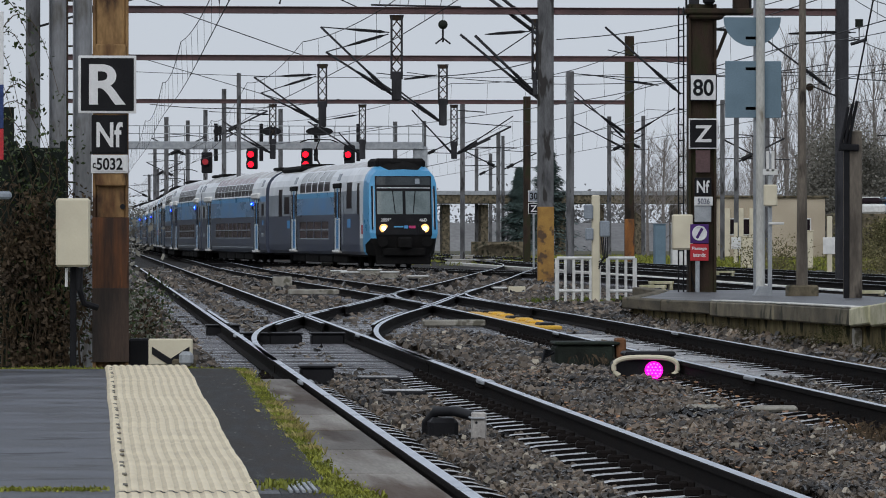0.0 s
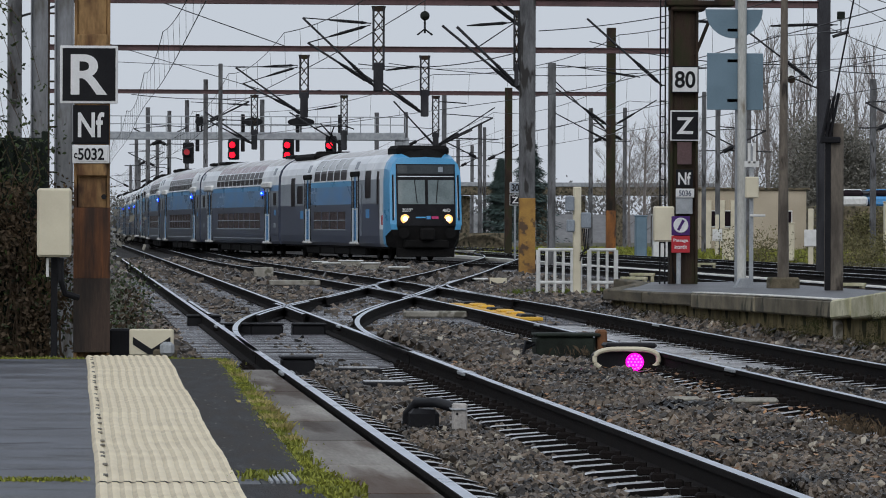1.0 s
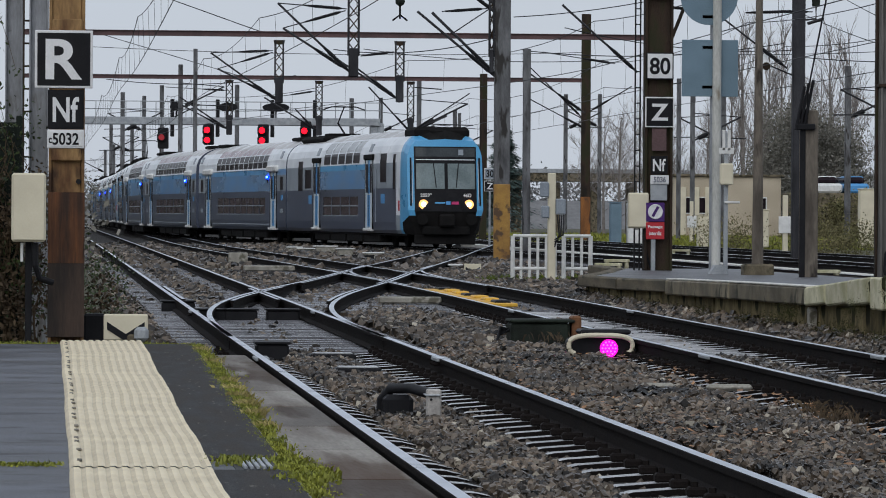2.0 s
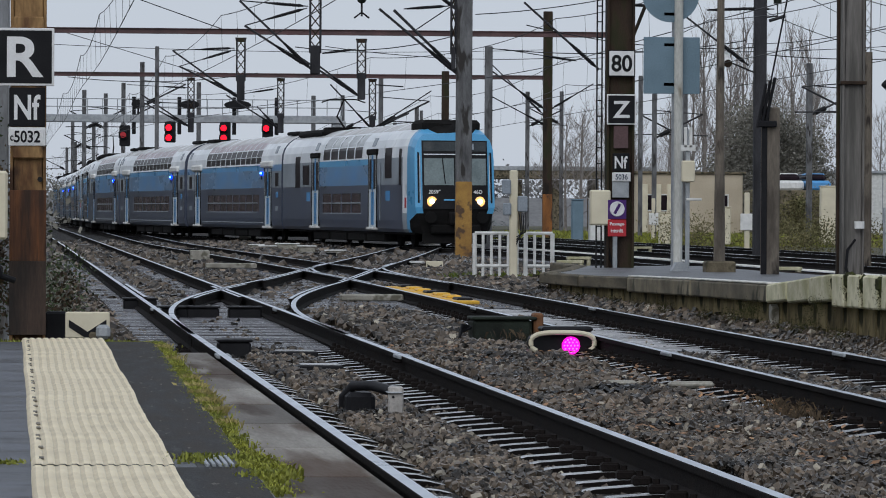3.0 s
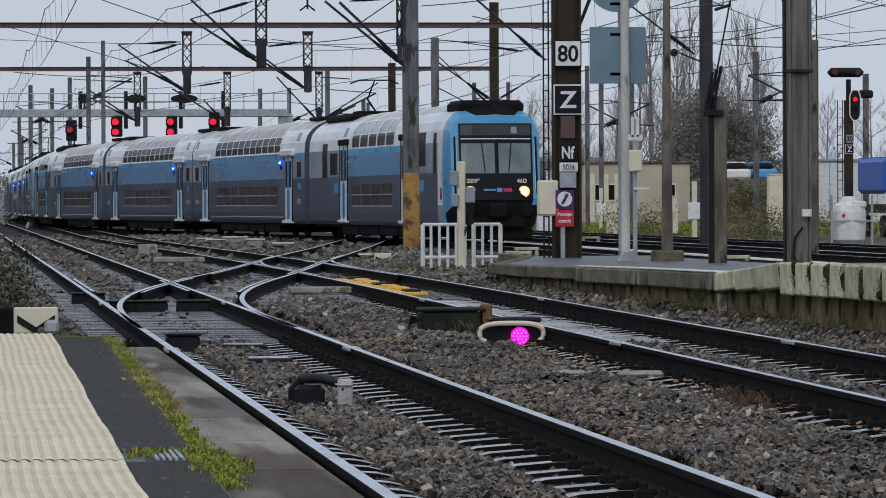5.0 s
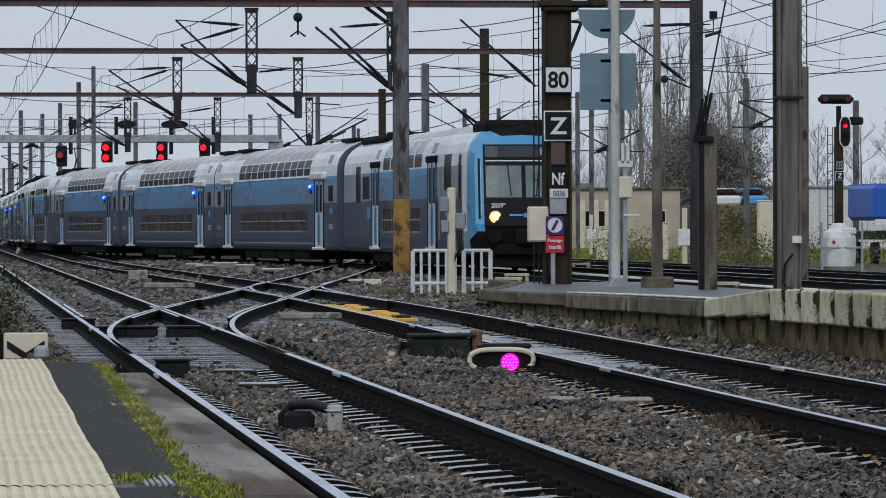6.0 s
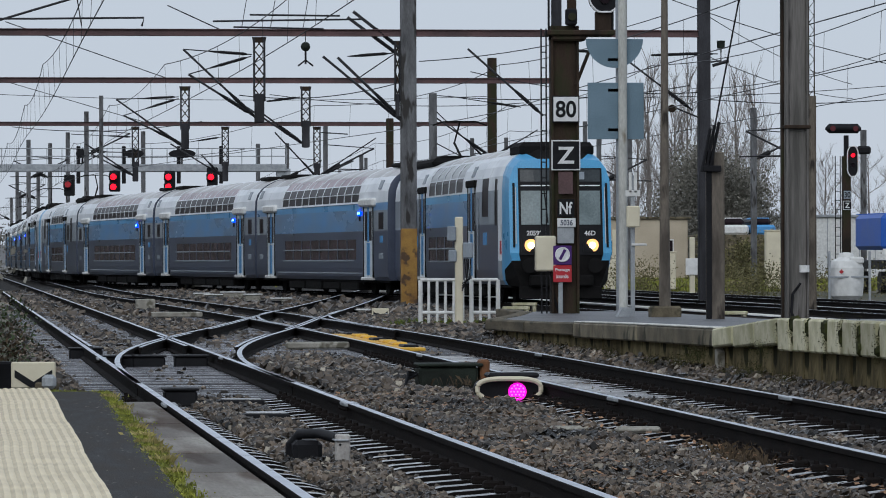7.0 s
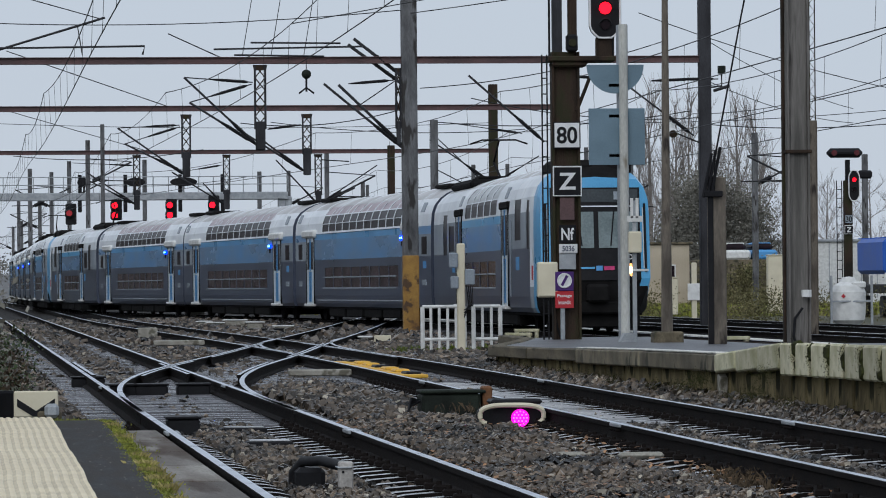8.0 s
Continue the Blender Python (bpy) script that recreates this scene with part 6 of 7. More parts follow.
for k in range(4):
    c = thing("parked_car", "small parked car behind the fence", "car", (50.04 + 1.75 * (k // 2) + 0.5 * (k % 2), 290 + (k % 2) * 4.2, 0), group="parked cars")
    zc = 3.12
    part("body", Geo().box((0, 0, zc - 0.1), (1.6, 3.8, 0.65), 0.15), car_cols[k], c)
    part("cabin", Geo().box((0, 0.2, zc + 0.4), (1.4, 2.0, 0.5), 0.2), M_GLASS, c)
    part("car_roof", Geo().box((0, 0.25, zc + 0.62), (1.25, 1.6, 0.16), 0.07), car_cols[k], c)
    for s in (-1, 1):
        part("wheel", Geo().tube([(s * 0.6, -1.2, zc - 0.35), (s * 0.8, -1.2, zc - 0.35)], 0.28, 12), M_BLACK, c)
vd = thing("road_viaduct", "long grey concrete road viaduct", "viaduct", (0, 420, 0))
part("deck", Geo().box((43.58, 0, 4.77), (31.509999999999998, 6, 0.9), 0.05), M_OLDCONC, vd)
part("parapet", Geo().box((43.58, -3, 5.29), (31.509999999999998, 0.2, 0.4), 0.03), M_GALV, vd)
for k in range(9):
    part("pier", Geo().box((28.88 + 3.6 * k, 0, 1.93), (0.7, 3, 4.65), 0.05), M_OLDCONC, vd)
ar = thing("culvert_arch", "grey concrete arch in the embankment", "arch", (26.81, 300.0, 0))
pts = [(1.5 * math.cos(a), 0, 0.2 + 0.55 * math.sin(a)) for a in [math.pi * k / 12 for k in range(13)]]
part("arch", Geo().tube(pts, 0.13, 6), M_OLDCONC, ar)
part("back", Geo().box((0, 0.6, 0.2), (3.6, 0.5, 1.4), 0.03), M_OLDCONC, ar)
for x, z1, w, m, label in ((26.93, 1.79, 0.54, M_SIGNBACK, "blue plastic container beside the yard"), (27.95, 1.84, 0.91, M_WHITE, "white container beside the yard"), (31.18, 1.2, 0.59, M_CREAM, "cream metal lineside cabinet"), (34.13, 1.47, 0.38, M_CREAM, "cream metal lineside cabinet"), (39.1, 2.5, 0.75, M_CREAM, "cream metal lineside cabinet")):
    c = thing("container", label, "container", (x, 215.0, 0))
    z0 = -0.3
    part("body", Geo().box((0, 0, (z0 + z1) / 2), (w, 0.6, z1 - z0), 0.05), m, c)
    part("lid", Geo().box((0, 0, z1 + 0.03), (w + 0.06, 0.66, 0.06), 0.02), m, c)
for x, y in ((26.16, 160), (32.75, 230)):
    c = thing("marker_post", "white concrete marker post with a board", "post", (x, y, 0))
    part("post", Geo().box((0, 0, 0.75), (0.18, 0.14, 2.4), 0.02), M_CREAM, c)
    part("board", Geo().box((0, -0.09, 0.9), (0.5, 0.04, 0.6), 0.01), M_WHITE, c)


# ---- trees ----
def bare_tree(h, spread, seed, fork=5, m=None, dens=1.0, up=0.6):
    """A leafless tree: tapered trunk, limbs and twigs."""
    r = random.Random(seed)
    root = thing("bare_tree", "leafless winter tree with fine twigs", "tree", group="bare trees")
    trunk, crown = Geo(), Geo()
    trunk.tube([(0, 0, -0.4), (0.05, 0, h * 0.4), (r.uniform(-0.2, 0.2), 0, h * 0.97)], h * 0.016, 7, r2=0.02)

    def grow(p, d, length, rad, level):
        pts = [p]
        for k in range(3):
            d = (d + Vector((r.gauss(0, 0.16), r.gauss(0, 0.16), r.gauss(0.07, 0.1)))).normalized()
            pts.append(pts[-1] + d * length / 3)
        crown.tube(pts, rad, 3, r2=rad * 0.4)
        if level < 3:
            for k in range(int((fork if level else fork + 1) * dens)):
                q = pts[1 + k % 3] if level else pts[1 + k % 3]
                side = Vector((r.gauss(0, 1), r.gauss(0, 1), r.gauss(up, 0.4))).normalized()
                grow(q, (d * 0.7 + side * 0.7).normalized(), length * r.uniform(0.4, 0.62), rad * 0.5, level + 1)
    n = int(16 * dens)
    for k in range(n):
        u = 0.16 + 0.8 * (k / n)
        a = r.uniform(0, 6.28)
        d = Vector((math.cos(a) * spread, math.sin(a) * spread, r.uniform(0.5, 1.0))).normalized()
        grow(Vector((0, 0, h * u)), d, h * 0.3 * (1.1 - u * 0.75), h * 0.0035, 0 if u < 0.85 else 1)
    part("trunk", trunk, m or M_BARK, root, "", True)
    part("crown", crown, m or M_BARK, root)
    return root


def place(ob, spots):
    ob.matrix_basis = pose(*spots[0][:3], 0, 0, spots[0][3])
    for s in spots[1:]:
        copy_thing(ob, pose(*s[:3], 0, 0, s[3]))


place(bare_tree(17, 0.16, 1, 4, up=1.6), [(55.35, 360, 0, 0), (60.12, 370, 0, 90), (64.79, 365, -1, 200), (48.59, 365, -3.5, 40)])
place(bare_tree(15.5, 0.18, 2, 4, up=1.5), [(57.38, 360, 0, 30), (62.55, 360, 0.5, 160), (58.23, 385, -2, 270)])
place(bare_tree(9.5, 0.9, 3, 5), [(45.38, 330, 0, 0), (42.92, 340, -0.5, 120), (67.81, 350, 0, 200), (71.31, 350, 0, 300), (50.46, 345, 0, 60), (69.71, 330, 0, 20), (44.2, 372, 0, 35), (46.6, 380, 0, 130), (48.9, 388, 0, 220), (50.8, 376, 0.4, 310), (53.4, 392, 0, 80), (56.0, 384, 0.5, 170)])
place(bare_tree(11, 0.8, 4, 5, dens=1.15), [(52.8, 320, 0, 0), (55.66, 325, 0.3, 140), (52.39, 330, -1, 240), (58.99, 330, -0.6, 10)])
brush = [(53.6 + 3.6 * math.sin(1.9 * k) * (1.15 - 0.07 * (k % 10)), 318 + rb.uniform(-5, 5), 0.4 + 0.85 * (k % 10) * rb.uniform(0.7, 1.1), 1.2 - 0.06 * (k % 10)) for k in range(130)]
leaves("ivy_clad_crowns", brush, 62000, 0.115, (0.8, 1.0, 0.75), M_IVYFAR, "dull ivy in the crowns of the bare trees, paled by painted haze", "ivy", 31)
hedge = [(rb.choice((27.4, 27.7, 31.3, 31.7, 32.2, 34.9, 38.0)) + rb.gauss(0, 0.5), 180 + rb.uniform(-4, 6), rb.uniform(-0.4, 0.75), 1) for _ in range(60)]
terrace_scrub = [(rb.uniform(46.86, 52.54), 283 + rb.uniform(-1, 1), rb.uniform(-0.4, 2.4), 1) for _ in range(40)]
leaves("terrace_scrub", terrace_scrub, 9000, 0.1, (0.4, 0.6, 0.3), M_SHRUB, "dull brown-green scrub before the car park", "scrub", 36)
leaves("bramble_hedge", hedge, 12000, 0.055, (0.5, 0.8, 0.32), M_SHRUB, "brown and green bramble hedge beside the yard", "hedge", 32)
for xx, D, h in ((33.1, 330, 8.5), (32.4, 345, 6.6)):
    fir = thing("fir_tree", "dark green fir tree behind the tracks", "tree", (xx, D, 0))
    part("trunk", Geo().tube([(0, 0, -0.4), (0, 0, h)], 0.16, 8, r2=0.02), M_BARK, fir)
    g = Geo()
    rf = random.Random(int(h * 10))
    for k in range(9000):
        u = rf.random() ** 0.75
        z = 0.6 + (h - 0.6) * u
        rad = (1 - u) * h * 0.3 * rf.uniform(0.25, 1.05) * (0.8 + 0.2 * math.sin(z * 7)) * 1.35
        a = rf.uniform(0, 6.28)
        c = Vector((rad * math.cos(a), rad * math.sin(a), z - rad * 0.25))
        o = Vector((math.cos(a), math.sin(a), -0.35)) * rf.uniform(0.2, 0.42)
        s = Vector((-math.sin(a), math.cos(a), 0)) * 0.11
        g.add([c - s, c + s, c + o], [(0, 1, 2)])
    part("crown", g, M_FIR, fir, "dark needled crown")
# Added trees outside the view: they darken what the train's side reflects.
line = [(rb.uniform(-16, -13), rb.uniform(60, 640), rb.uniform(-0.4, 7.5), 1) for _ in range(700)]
leaves("left_tree_line", line, 26000, 0.8, (0.8, 2.0, 0.8), M_IVYFAR, "added tree line out of view that darkens the train's reflections", "trees", 35)
setting("embankment", Geo().sweep([(-300, 540, 0), (400, 540, 0)], [(-14, -0.42), (-7, 2.6), (7, 2.9), (14, -0.42)]), M_WOODS, "low grassy embankment in the distance, greyed by painted haze", "embankment")
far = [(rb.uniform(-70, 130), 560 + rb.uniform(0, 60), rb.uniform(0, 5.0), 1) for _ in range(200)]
leaves("distant_woods", far, 30000, 0.3, (2.0, 5, 1.2), M_WOODS, "leafless trees far away, greyed by painted haze", "woods", 33)
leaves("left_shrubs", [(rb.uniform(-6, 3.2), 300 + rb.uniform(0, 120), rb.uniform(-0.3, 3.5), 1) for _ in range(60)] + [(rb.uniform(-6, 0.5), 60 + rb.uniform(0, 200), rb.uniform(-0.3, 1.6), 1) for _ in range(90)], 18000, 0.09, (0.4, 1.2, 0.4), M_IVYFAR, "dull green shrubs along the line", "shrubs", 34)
bank = [(rb.uniform(18, 60), rb.uniform(215, 330), -0.4, 1) for _ in range(300)]
blades("yard_grass", bank, 26000, 0.45, 1.2, M_GRASS, "green grass between the yard tracks", seed=41, width=0.05)


# ---- the train: double-deck carriages ----
PROF = [(0.5, 1.3), (0.62, 1.37), (0.9, 1.4), (2.1, 1.4), (2.8, 1.4), (3.08, 1.395), (3.42, 1.37), (3.68, 1.28), (3.88, 1.12), (4.04, 0.9), (4.18, 0.6), (4.27, 0.28), (4.3, 0.0)]


def half(z):
    return float(np.interp(z, [p[0] for p in PROF], [p[1] for p in PROF]))


def skin(geo, y0, y1, holes, mat_at, y_cuts=(), z_top=4.3):
    """Both sides and the roof of a carriage between y0 and y1, with holes (ya, yb, za, zb) left open."""
    ys = sorted({y0, y1, *y_cuts, *[v for h in holes for v in h[:2]]})
    zs = sorted({p[0] for p in PROF} | {v for h in holes for v in h[2:]} | {2.13, 2.84, 3.05, 3.9, 4.0})
    for sgn in (-1, 1):
        for ya, yb in zip(ys, ys[1:]):
            for za, zb in zip(zs, zs[1:]):
                yc, zc = (ya + yb) / 2, (za + zb) / 2
                if any(h[0] < yc < h[1] and h[2] < zc < h[3] for h in holes):
                    continue
                geo.add([(sgn * half(za), ya, za), (sgn * half(za), yb, za), (sgn * half(zb), yb, zb), (sgn * half(zb), ya, zb)], [(0, 1, 2, 3)], mat_at(yc, zc))


def pane(ya, yb, za, zb, sgn, inset=0.01, thick=0.012, lean=0.0):
    """A pane that follows the curve of the side."""
    g = Geo()
    n = 4 if zb > 3 else 1
    za, zb, ya, yb = za - 0.02, zb + 0.02, ya - 0.02, yb + 0.02
    prev = None
    for k in range(n + 1):
        z = za + (zb - za) * k / n
        x = half(z) - inset
        row = [(sgn * x, ya, z), (sgn * x, yb, z), (sgn * (x - thick), ya, z), (sgn * (x - thick), yb, z)]
        if prev:
            g.add(prev + row, [(0, 1, 5, 4), (2, 6, 7, 3), (0, 4, 6, 2), (1, 3, 7, 5)])
        prev = row
    return g


def carriage_door(root, y, z0, z1, sgn, w=1.5):
    """A two-leaf plug door: white leaves, a blue stripe down the middle and tall dark lights above."""
    zm = z0 + (z1 - z0) * 0.5
    x = 1.385
    door = part("door", Geo().box((sgn * x, y, (z0 + z1) / 2), (0.05, w, z1 - z0), 0.012), M_TDOORW, root, "white carriage door with a blue stripe")
    part("stripe", Geo().box((sgn * (x + 0.022), y, (z0 + zm) / 2 + 0.02), (0.014, 0.56, zm - z0 - 0.1), 0.004), M_TDOORB, door, "sky blue stripe")
    part("stripe", Geo().box((sgn * (x + 0.024), y, (zm + z1) / 2), (0.016, 0.3, z1 - zm - 0.02), 0.004), M_TDOORB, door, "sky blue stripe")
    for s in (-1, 1):
        part("door_glass", Geo().box((sgn * (x + 0.018), y + s * 0.39, zm + (z1 - zm) * 0.46), (0.03, 0.42, (z1 - zm) * 0.84), 0.01), M_GLASS, door, "dark door window")
        part("door_post", Geo().box((sgn * (x + 0.01), y + s * (w / 2 + 0.05), (z0 + z1) / 2), (0.05, 0.1, z1 - z0 + 0.04), 0.012), M_UNDER, door, "black door frame")
    part("leaf_gap", Geo().box((sgn * (x + 0.034), y, (z0 + z1) / 2), (0.006, 0.025, z1 - z0 - 0.06), 0.001), M_BLACK, door)
    part("step", Geo().box((sgn * 1.42, y, z0 - 0.05), (0.18, w + 0.1, 0.1), 0.02), M_WHITE, root, "white door step")


def bogie(root, y):
    b = part("bogie", Geo().box((0, y, 0.55), (2.2, 2.9, 0.28), 0.06).box((1.05, y, 0.62), (0.14, 3.2, 0.24), 0.04).box((-1.05, y, 0.62), (0.14, 3.2, 0.24), 0.04), M_UNDER, root, "black bogie frame")
    for s in (-1, 1):
        for dy in (-1.25, 1.25):
            part("wheel", Geo().tube([(s * 0.68, y + dy, 0.46), (s * 0.82, y + dy, 0.46)], 0.46, 20), M_UNDER, b, "", True)
            part("axle_box", Geo().box((s * 1.08, y + dy, 0.5), (0.2, 0.34, 0.34), 0.05), M_UNDER, b)
    return b


def underframe(root, y0, y1, n=4):
    g = Geo().box((0, (y0 + y1) / 2, 0.52), (2.5, abs(y1 - y0), 0.2), 0.02)
    part("underframe", g, M_UNDER, root, "black underframe")
    span = abs(y1 - y0) - 11
    for k in range(n):
        part("equipment_box", Geo().box((0, max(y0, y1) - 5.5 - span * (k + 0.5) / n, 0.36), (2.45, span / n - 0.35, 0.42), 0.04), M_UNDER, root)


def roof_ribs(root, y0, y1, n):
    for k in range(n):
        y = y0 + (y1 - y0) * (k + 0.5) / n
        g = Geo()
        pts = [(s * half(z), y, z) for s, zz in ((-1, PROF[7:]), (1, PROF[7:-1][::-1])) for z, _ in [(q[0], 0) for q in zz]]
        g.tube(pts, 0.016, 4)
        part("roof_rib", g, M_TSILVER, root)


def middle_carriage():
    root = thing("train_carriage", "double-deck carriage with blue band and dark grey lower side", "train carriage", group="carriages of the train")
    L = UNIT
    ups = [(-5.2 - k * 1.36 - 1.2, -5.2 - k * 1.36, 3.12, 3.66) for k in range(11)]
    tops = [(a, b, 3.7, 3.98) for a, b, _, _ in ups]
    lows = [(-5.6 - k * 1.75 - 1.6, -5.6 - k * 1.75, 1.18, 1.86) for k in range(8)]

    def mat_at(y, z):
        if z > 3.9:
            return 3
        if z > 3.05:
            return 2
        if y > -4.2 or y < -L + 4.2:
            return 1 if z < 2.13 else (0 if z > 2.75 else 4)
        # top strip of the blue band: painted sheen
        if z > 2.84:
            return 5
        return 0 if z > 2.13 else 1
    g = Geo()
    skin(g, -0.14, -L + 0.14, ups + tops + lows, mat_at, (-2.6, -4.2, -L + 2.6, -L + 4.2))
    for y in (-0.14, -L + 0.14):
        out = [(-x, z) for z, x in PROF[:-1]] + [(x, z) for z, x in PROF[::-1]]
        g.add([(x, y, z) for x, z in out], [tuple(range(len(out)))], 1)
    body = part("body", g, [M_TBLUE, M_TGREY, M_TSILVER, M_TROOF, M_TPALE, M_TSHEEN], root, "blue, grey and silver carriage body", True)
    for sgn in (-1, 1):
        for h in ups:
            part("upper_window", pane(*h, sgn), M_GLASS, root, "", True)
        for h in tops:
            part("roof_light", pane(*h, sgn), M_MAUVE, root, "mauve tinted upper pane with sky reflection in its colour", True)
        for h in lows:
            part("lower_window", pane(*h, sgn), M_GLASSW, root)
        part("window_bar", Geo().box((sgn * 1.372, -L / 2 + 0.25, 3.38), (0.02, 14.9, 0.03), 0.005), M_TSILVER, root)
        for z in (1.52, 1.14):
            part("window_rail", Geo().box((sgn * 1.405, -L / 2, z), (0.02, 13.9, 0.045), 0.006), M_TPALE, root, "pale window rail")
        for y in (-3.4, -L + 3.4):
            carriage_door(root, y, 0.6, 2.92, sgn)
            part("door_header", Geo().box((sgn * 1.42, y, 3.07), (0.22, 2.5, 0.28), 0.06), M_WHITE, root, "silver cover over the door")
            part("upper_light", Geo().box((sgn * 1.23, y, 3.5), (0.05, 0.7, 0.5), 0.02, Matrix.Rotation(-sgn * 0.42, 3, "Y")), M_TPALE, root)
        # glowing box in place of the halo; the two leds on it are the lamps
        led = part("marker_lamp", Geo().box((sgn * 1.42, -4.9, 2.72), (0.05, 0.52, 0.15), 0.04), M_BLUEHALO, root, "blue halo of the side lamp as a glowing box")
        for s in (-1, 1):
            part("led", Geo().box((sgn * 1.45, -4.9 + 0.13 * s, 2.73), (0.02, 0.1, 0.07), 0.008), M_LEDCORE, led)
        part("lamp_foot", Geo().box((sgn * 1.41, -4.9, 2.55), (0.04, 0.22, 0.16), 0.02), M_UNDER, root)
        part("gutter", Geo().box((sgn * 1.405, -L / 2, 3.06), (0.03, L - 9.2, 0.03), 0.008), M_TSILVER, root, "silver gutter rail")
        part("sill", Geo().box((sgn * 1.375, -L / 2, 0.72), (0.03, L - 9.4, 0.05), 0.01), M_TPALE, root)
        for y in (-1.25, -L + 1.25):
            part("end_window", Geo().box((sgn * 1.402, y, 2.45), (0.014, 0.8, 0.55), 0.005), M_GLASS, root, "small dark end window")
            part("end_grille", Geo().box((sgn * 1.402, y, 1.3), (0.014, 0.7, 0.18), 0.005), M_TPALE, root)
            part("roof_slot", Geo().box((sgn * 1.3, y - 0.4, 3.64), (0.03, 0.55, 0.32), 0.01, Matrix.Rotation(-sgn * 0.4, 3, "Y")), M_TPALE, root)
        part("end_sign", Geo().box((sgn * 1.402, -1.2, 1.85), (0.012, 0.5, 0.22), 0.003), M_TDOORB, root, "small blue side panel")
    roof_ribs(root, -1.5, -L + 1.5, 9)
    for y in (-2.2, -L + 2.2):
        part("roof_vent", Geo().box((0, y, 4.3), (1.3, 2.2, 0.14), 0.05), M_UNDER, root, "dark roof vent")
    part("gangway", Geo().box((0, -L + 0.1, 2.3), (1.9, 0.8, 3.0), 0.08), M_UNDER, root, "black rubber gangway")
    underframe(root, -0.6, -L + 0.6)
    for y in (-4.3, -L + 4.3):
        bogie(root, y)
    return root


def cab_carriage():
    root = thing("cab_carriage", "double-deck driving carriage with sky blue cab front and lit headlamps", "train carriage", group="carriages of the train")
    L = 27.4
    ups = [(-10.0 - k * 1.66 - 1.42, -10.0 - k * 1.66, 3.1, 3.5) for k in range(5)]
    tops = [(a, b, 3.53, 3.95) for a, b, _, _ in ups]
    lows = [(-10.2 - k * 2.02 - 1.82, -10.2 - k * 2.02, 1.15, 1.85) for k in range(4)]
    sides = [(-5.6, -4.3, 2.35, 3.4), (-3.0, -2.5, 2.1, 3.35), (-24.3, -23.2, 2.1, 3.3), (-22.6, -21.1, 2.2, 2.95)]

    def mat_at(y, z):
        if y > -1.5 and z < 4.0:
            return 5
        if y > -2.3:
            return 2 if z > 1.1 else 4
        if z > 4.0:
            return 3
        if z > 3.05:
            return 2
        # the strip above 2.84 paints the sheen with the cab's blue
        if -19.2 < y < -7.2:
            return (5 if z > 2.84 else 0) if z > 2.13 else 1
        return 4 if z > 2.13 else 1
    g = Geo()
    skin(g, -1.0, -L + 0.14, ups + tops + lows + sides, mat_at, (-1.5, -2.3, -7.2, -8.6, -19.2, -20.4))
    out = [(-x, z) for z, x in PROF[:-1]] + [(x, z) for z, x in PROF[::-1]]
    g.add([(x, -L + 0.14, z) for x, z in out], [tuple(range(len(out)))], 1)
    # nose: lofted from the side section to a smaller, raked face
    FACE = [(0.45, 1.05), (0.75, 1.16), (1.15, 1.3), (1.35, 1.36), (2.1, 1.36), (2.9, 1.36), (3.3, 1.34), (3.6, 1.24), (3.8, 1.06), (3.84, 0.6), (3.85, 0.3), (3.86, 0.1), (3.87, 0.0)]

    def lean(x, z):
        return -0.02 - max(0.0, z - 1.35) * 0.13 - max(0.0, 1.35 - z) * 0.2 - 0.1 * x * x
    for sgn in (-1, 1):
        for k in range(len(PROF) - 1):
            (z0, x0), (z1, x1), (f0, a0), (f1, a1) = PROF[k], PROF[k + 1], FACE[k], FACE[k + 1]
            g.add([(sgn * x0, -1.0, z0), (sgn * x1, -1.0, z1), (sgn * a1, lean(a1, f1), f1), (sgn * a0, lean(a0, f0), f0)], [(0, 1, 2, 3)], 6 if f1 < 1.2 or k > 8 else 5)
            rows = [[(sgn * q * a / 6, lean(q * a / 6, f), f) for q in range(7)] for f, a in ((f0, a0), (f1, a1))]
            for q in range(6):
                g.add([rows[0][q], rows[0][q + 1], rows[1][q + 1], rows[1][q]], [(0, 1, 2, 3)], 6 if f1 < 1.2 or (f1 < 1.4 and q < 5) else 5)
    part("body", g, [M_TBLUE, M_TGREY, M_TSILVER, M_TROOF, M_TPALE, M_TFACE, M_UNDER], root, "sky blue, silver and grey driving carriage body", True)

    def on_face(x0, x1, z0, z1, off, thick, nx=6):
        q = Geo()
        v = []
        for z in (z0, z1):
            for k in range(nx + 1):
                x = x0 + (x1 - x0) * k / nx
                v += [(x, lean(x, z) + off, z), (x, lean(x, z) + off - thick, z)]
        m = 2 * (nx + 1)
        f = []
        for k in range(nx):
            a = 2 * k
            f += [(a, a + 2, m + a + 2, m + a), (a + 1, m + a + 1, m + a + 3, a + 3), (a, a + 1, a + 3, a + 2), (m + a, m + a + 2, m + a + 3, m + a + 1)]
        f += [(0, m, m + 1, 1), (m - 2, m - 1, 2 * m - 1, 2 * m - 2)]
        return q.add(v, f)
    mask = part("cab_mask", on_face(-1.12, 1.12, 1.3, 3.6, 0.035, 0.05, 12), M_BLACK, root, "black mask round the windscreen")
    part("destination_box", on_face(-1.07, 1.07, 3.24, 3.56, 0.045, 0.02), M_SCREENTOP, mask, "dark destination display")
    part("display_digit", on_face(-0.64, -0.46, 3.3, 3.5, 0.05, 0.01, 2), M_TPALE, mask)
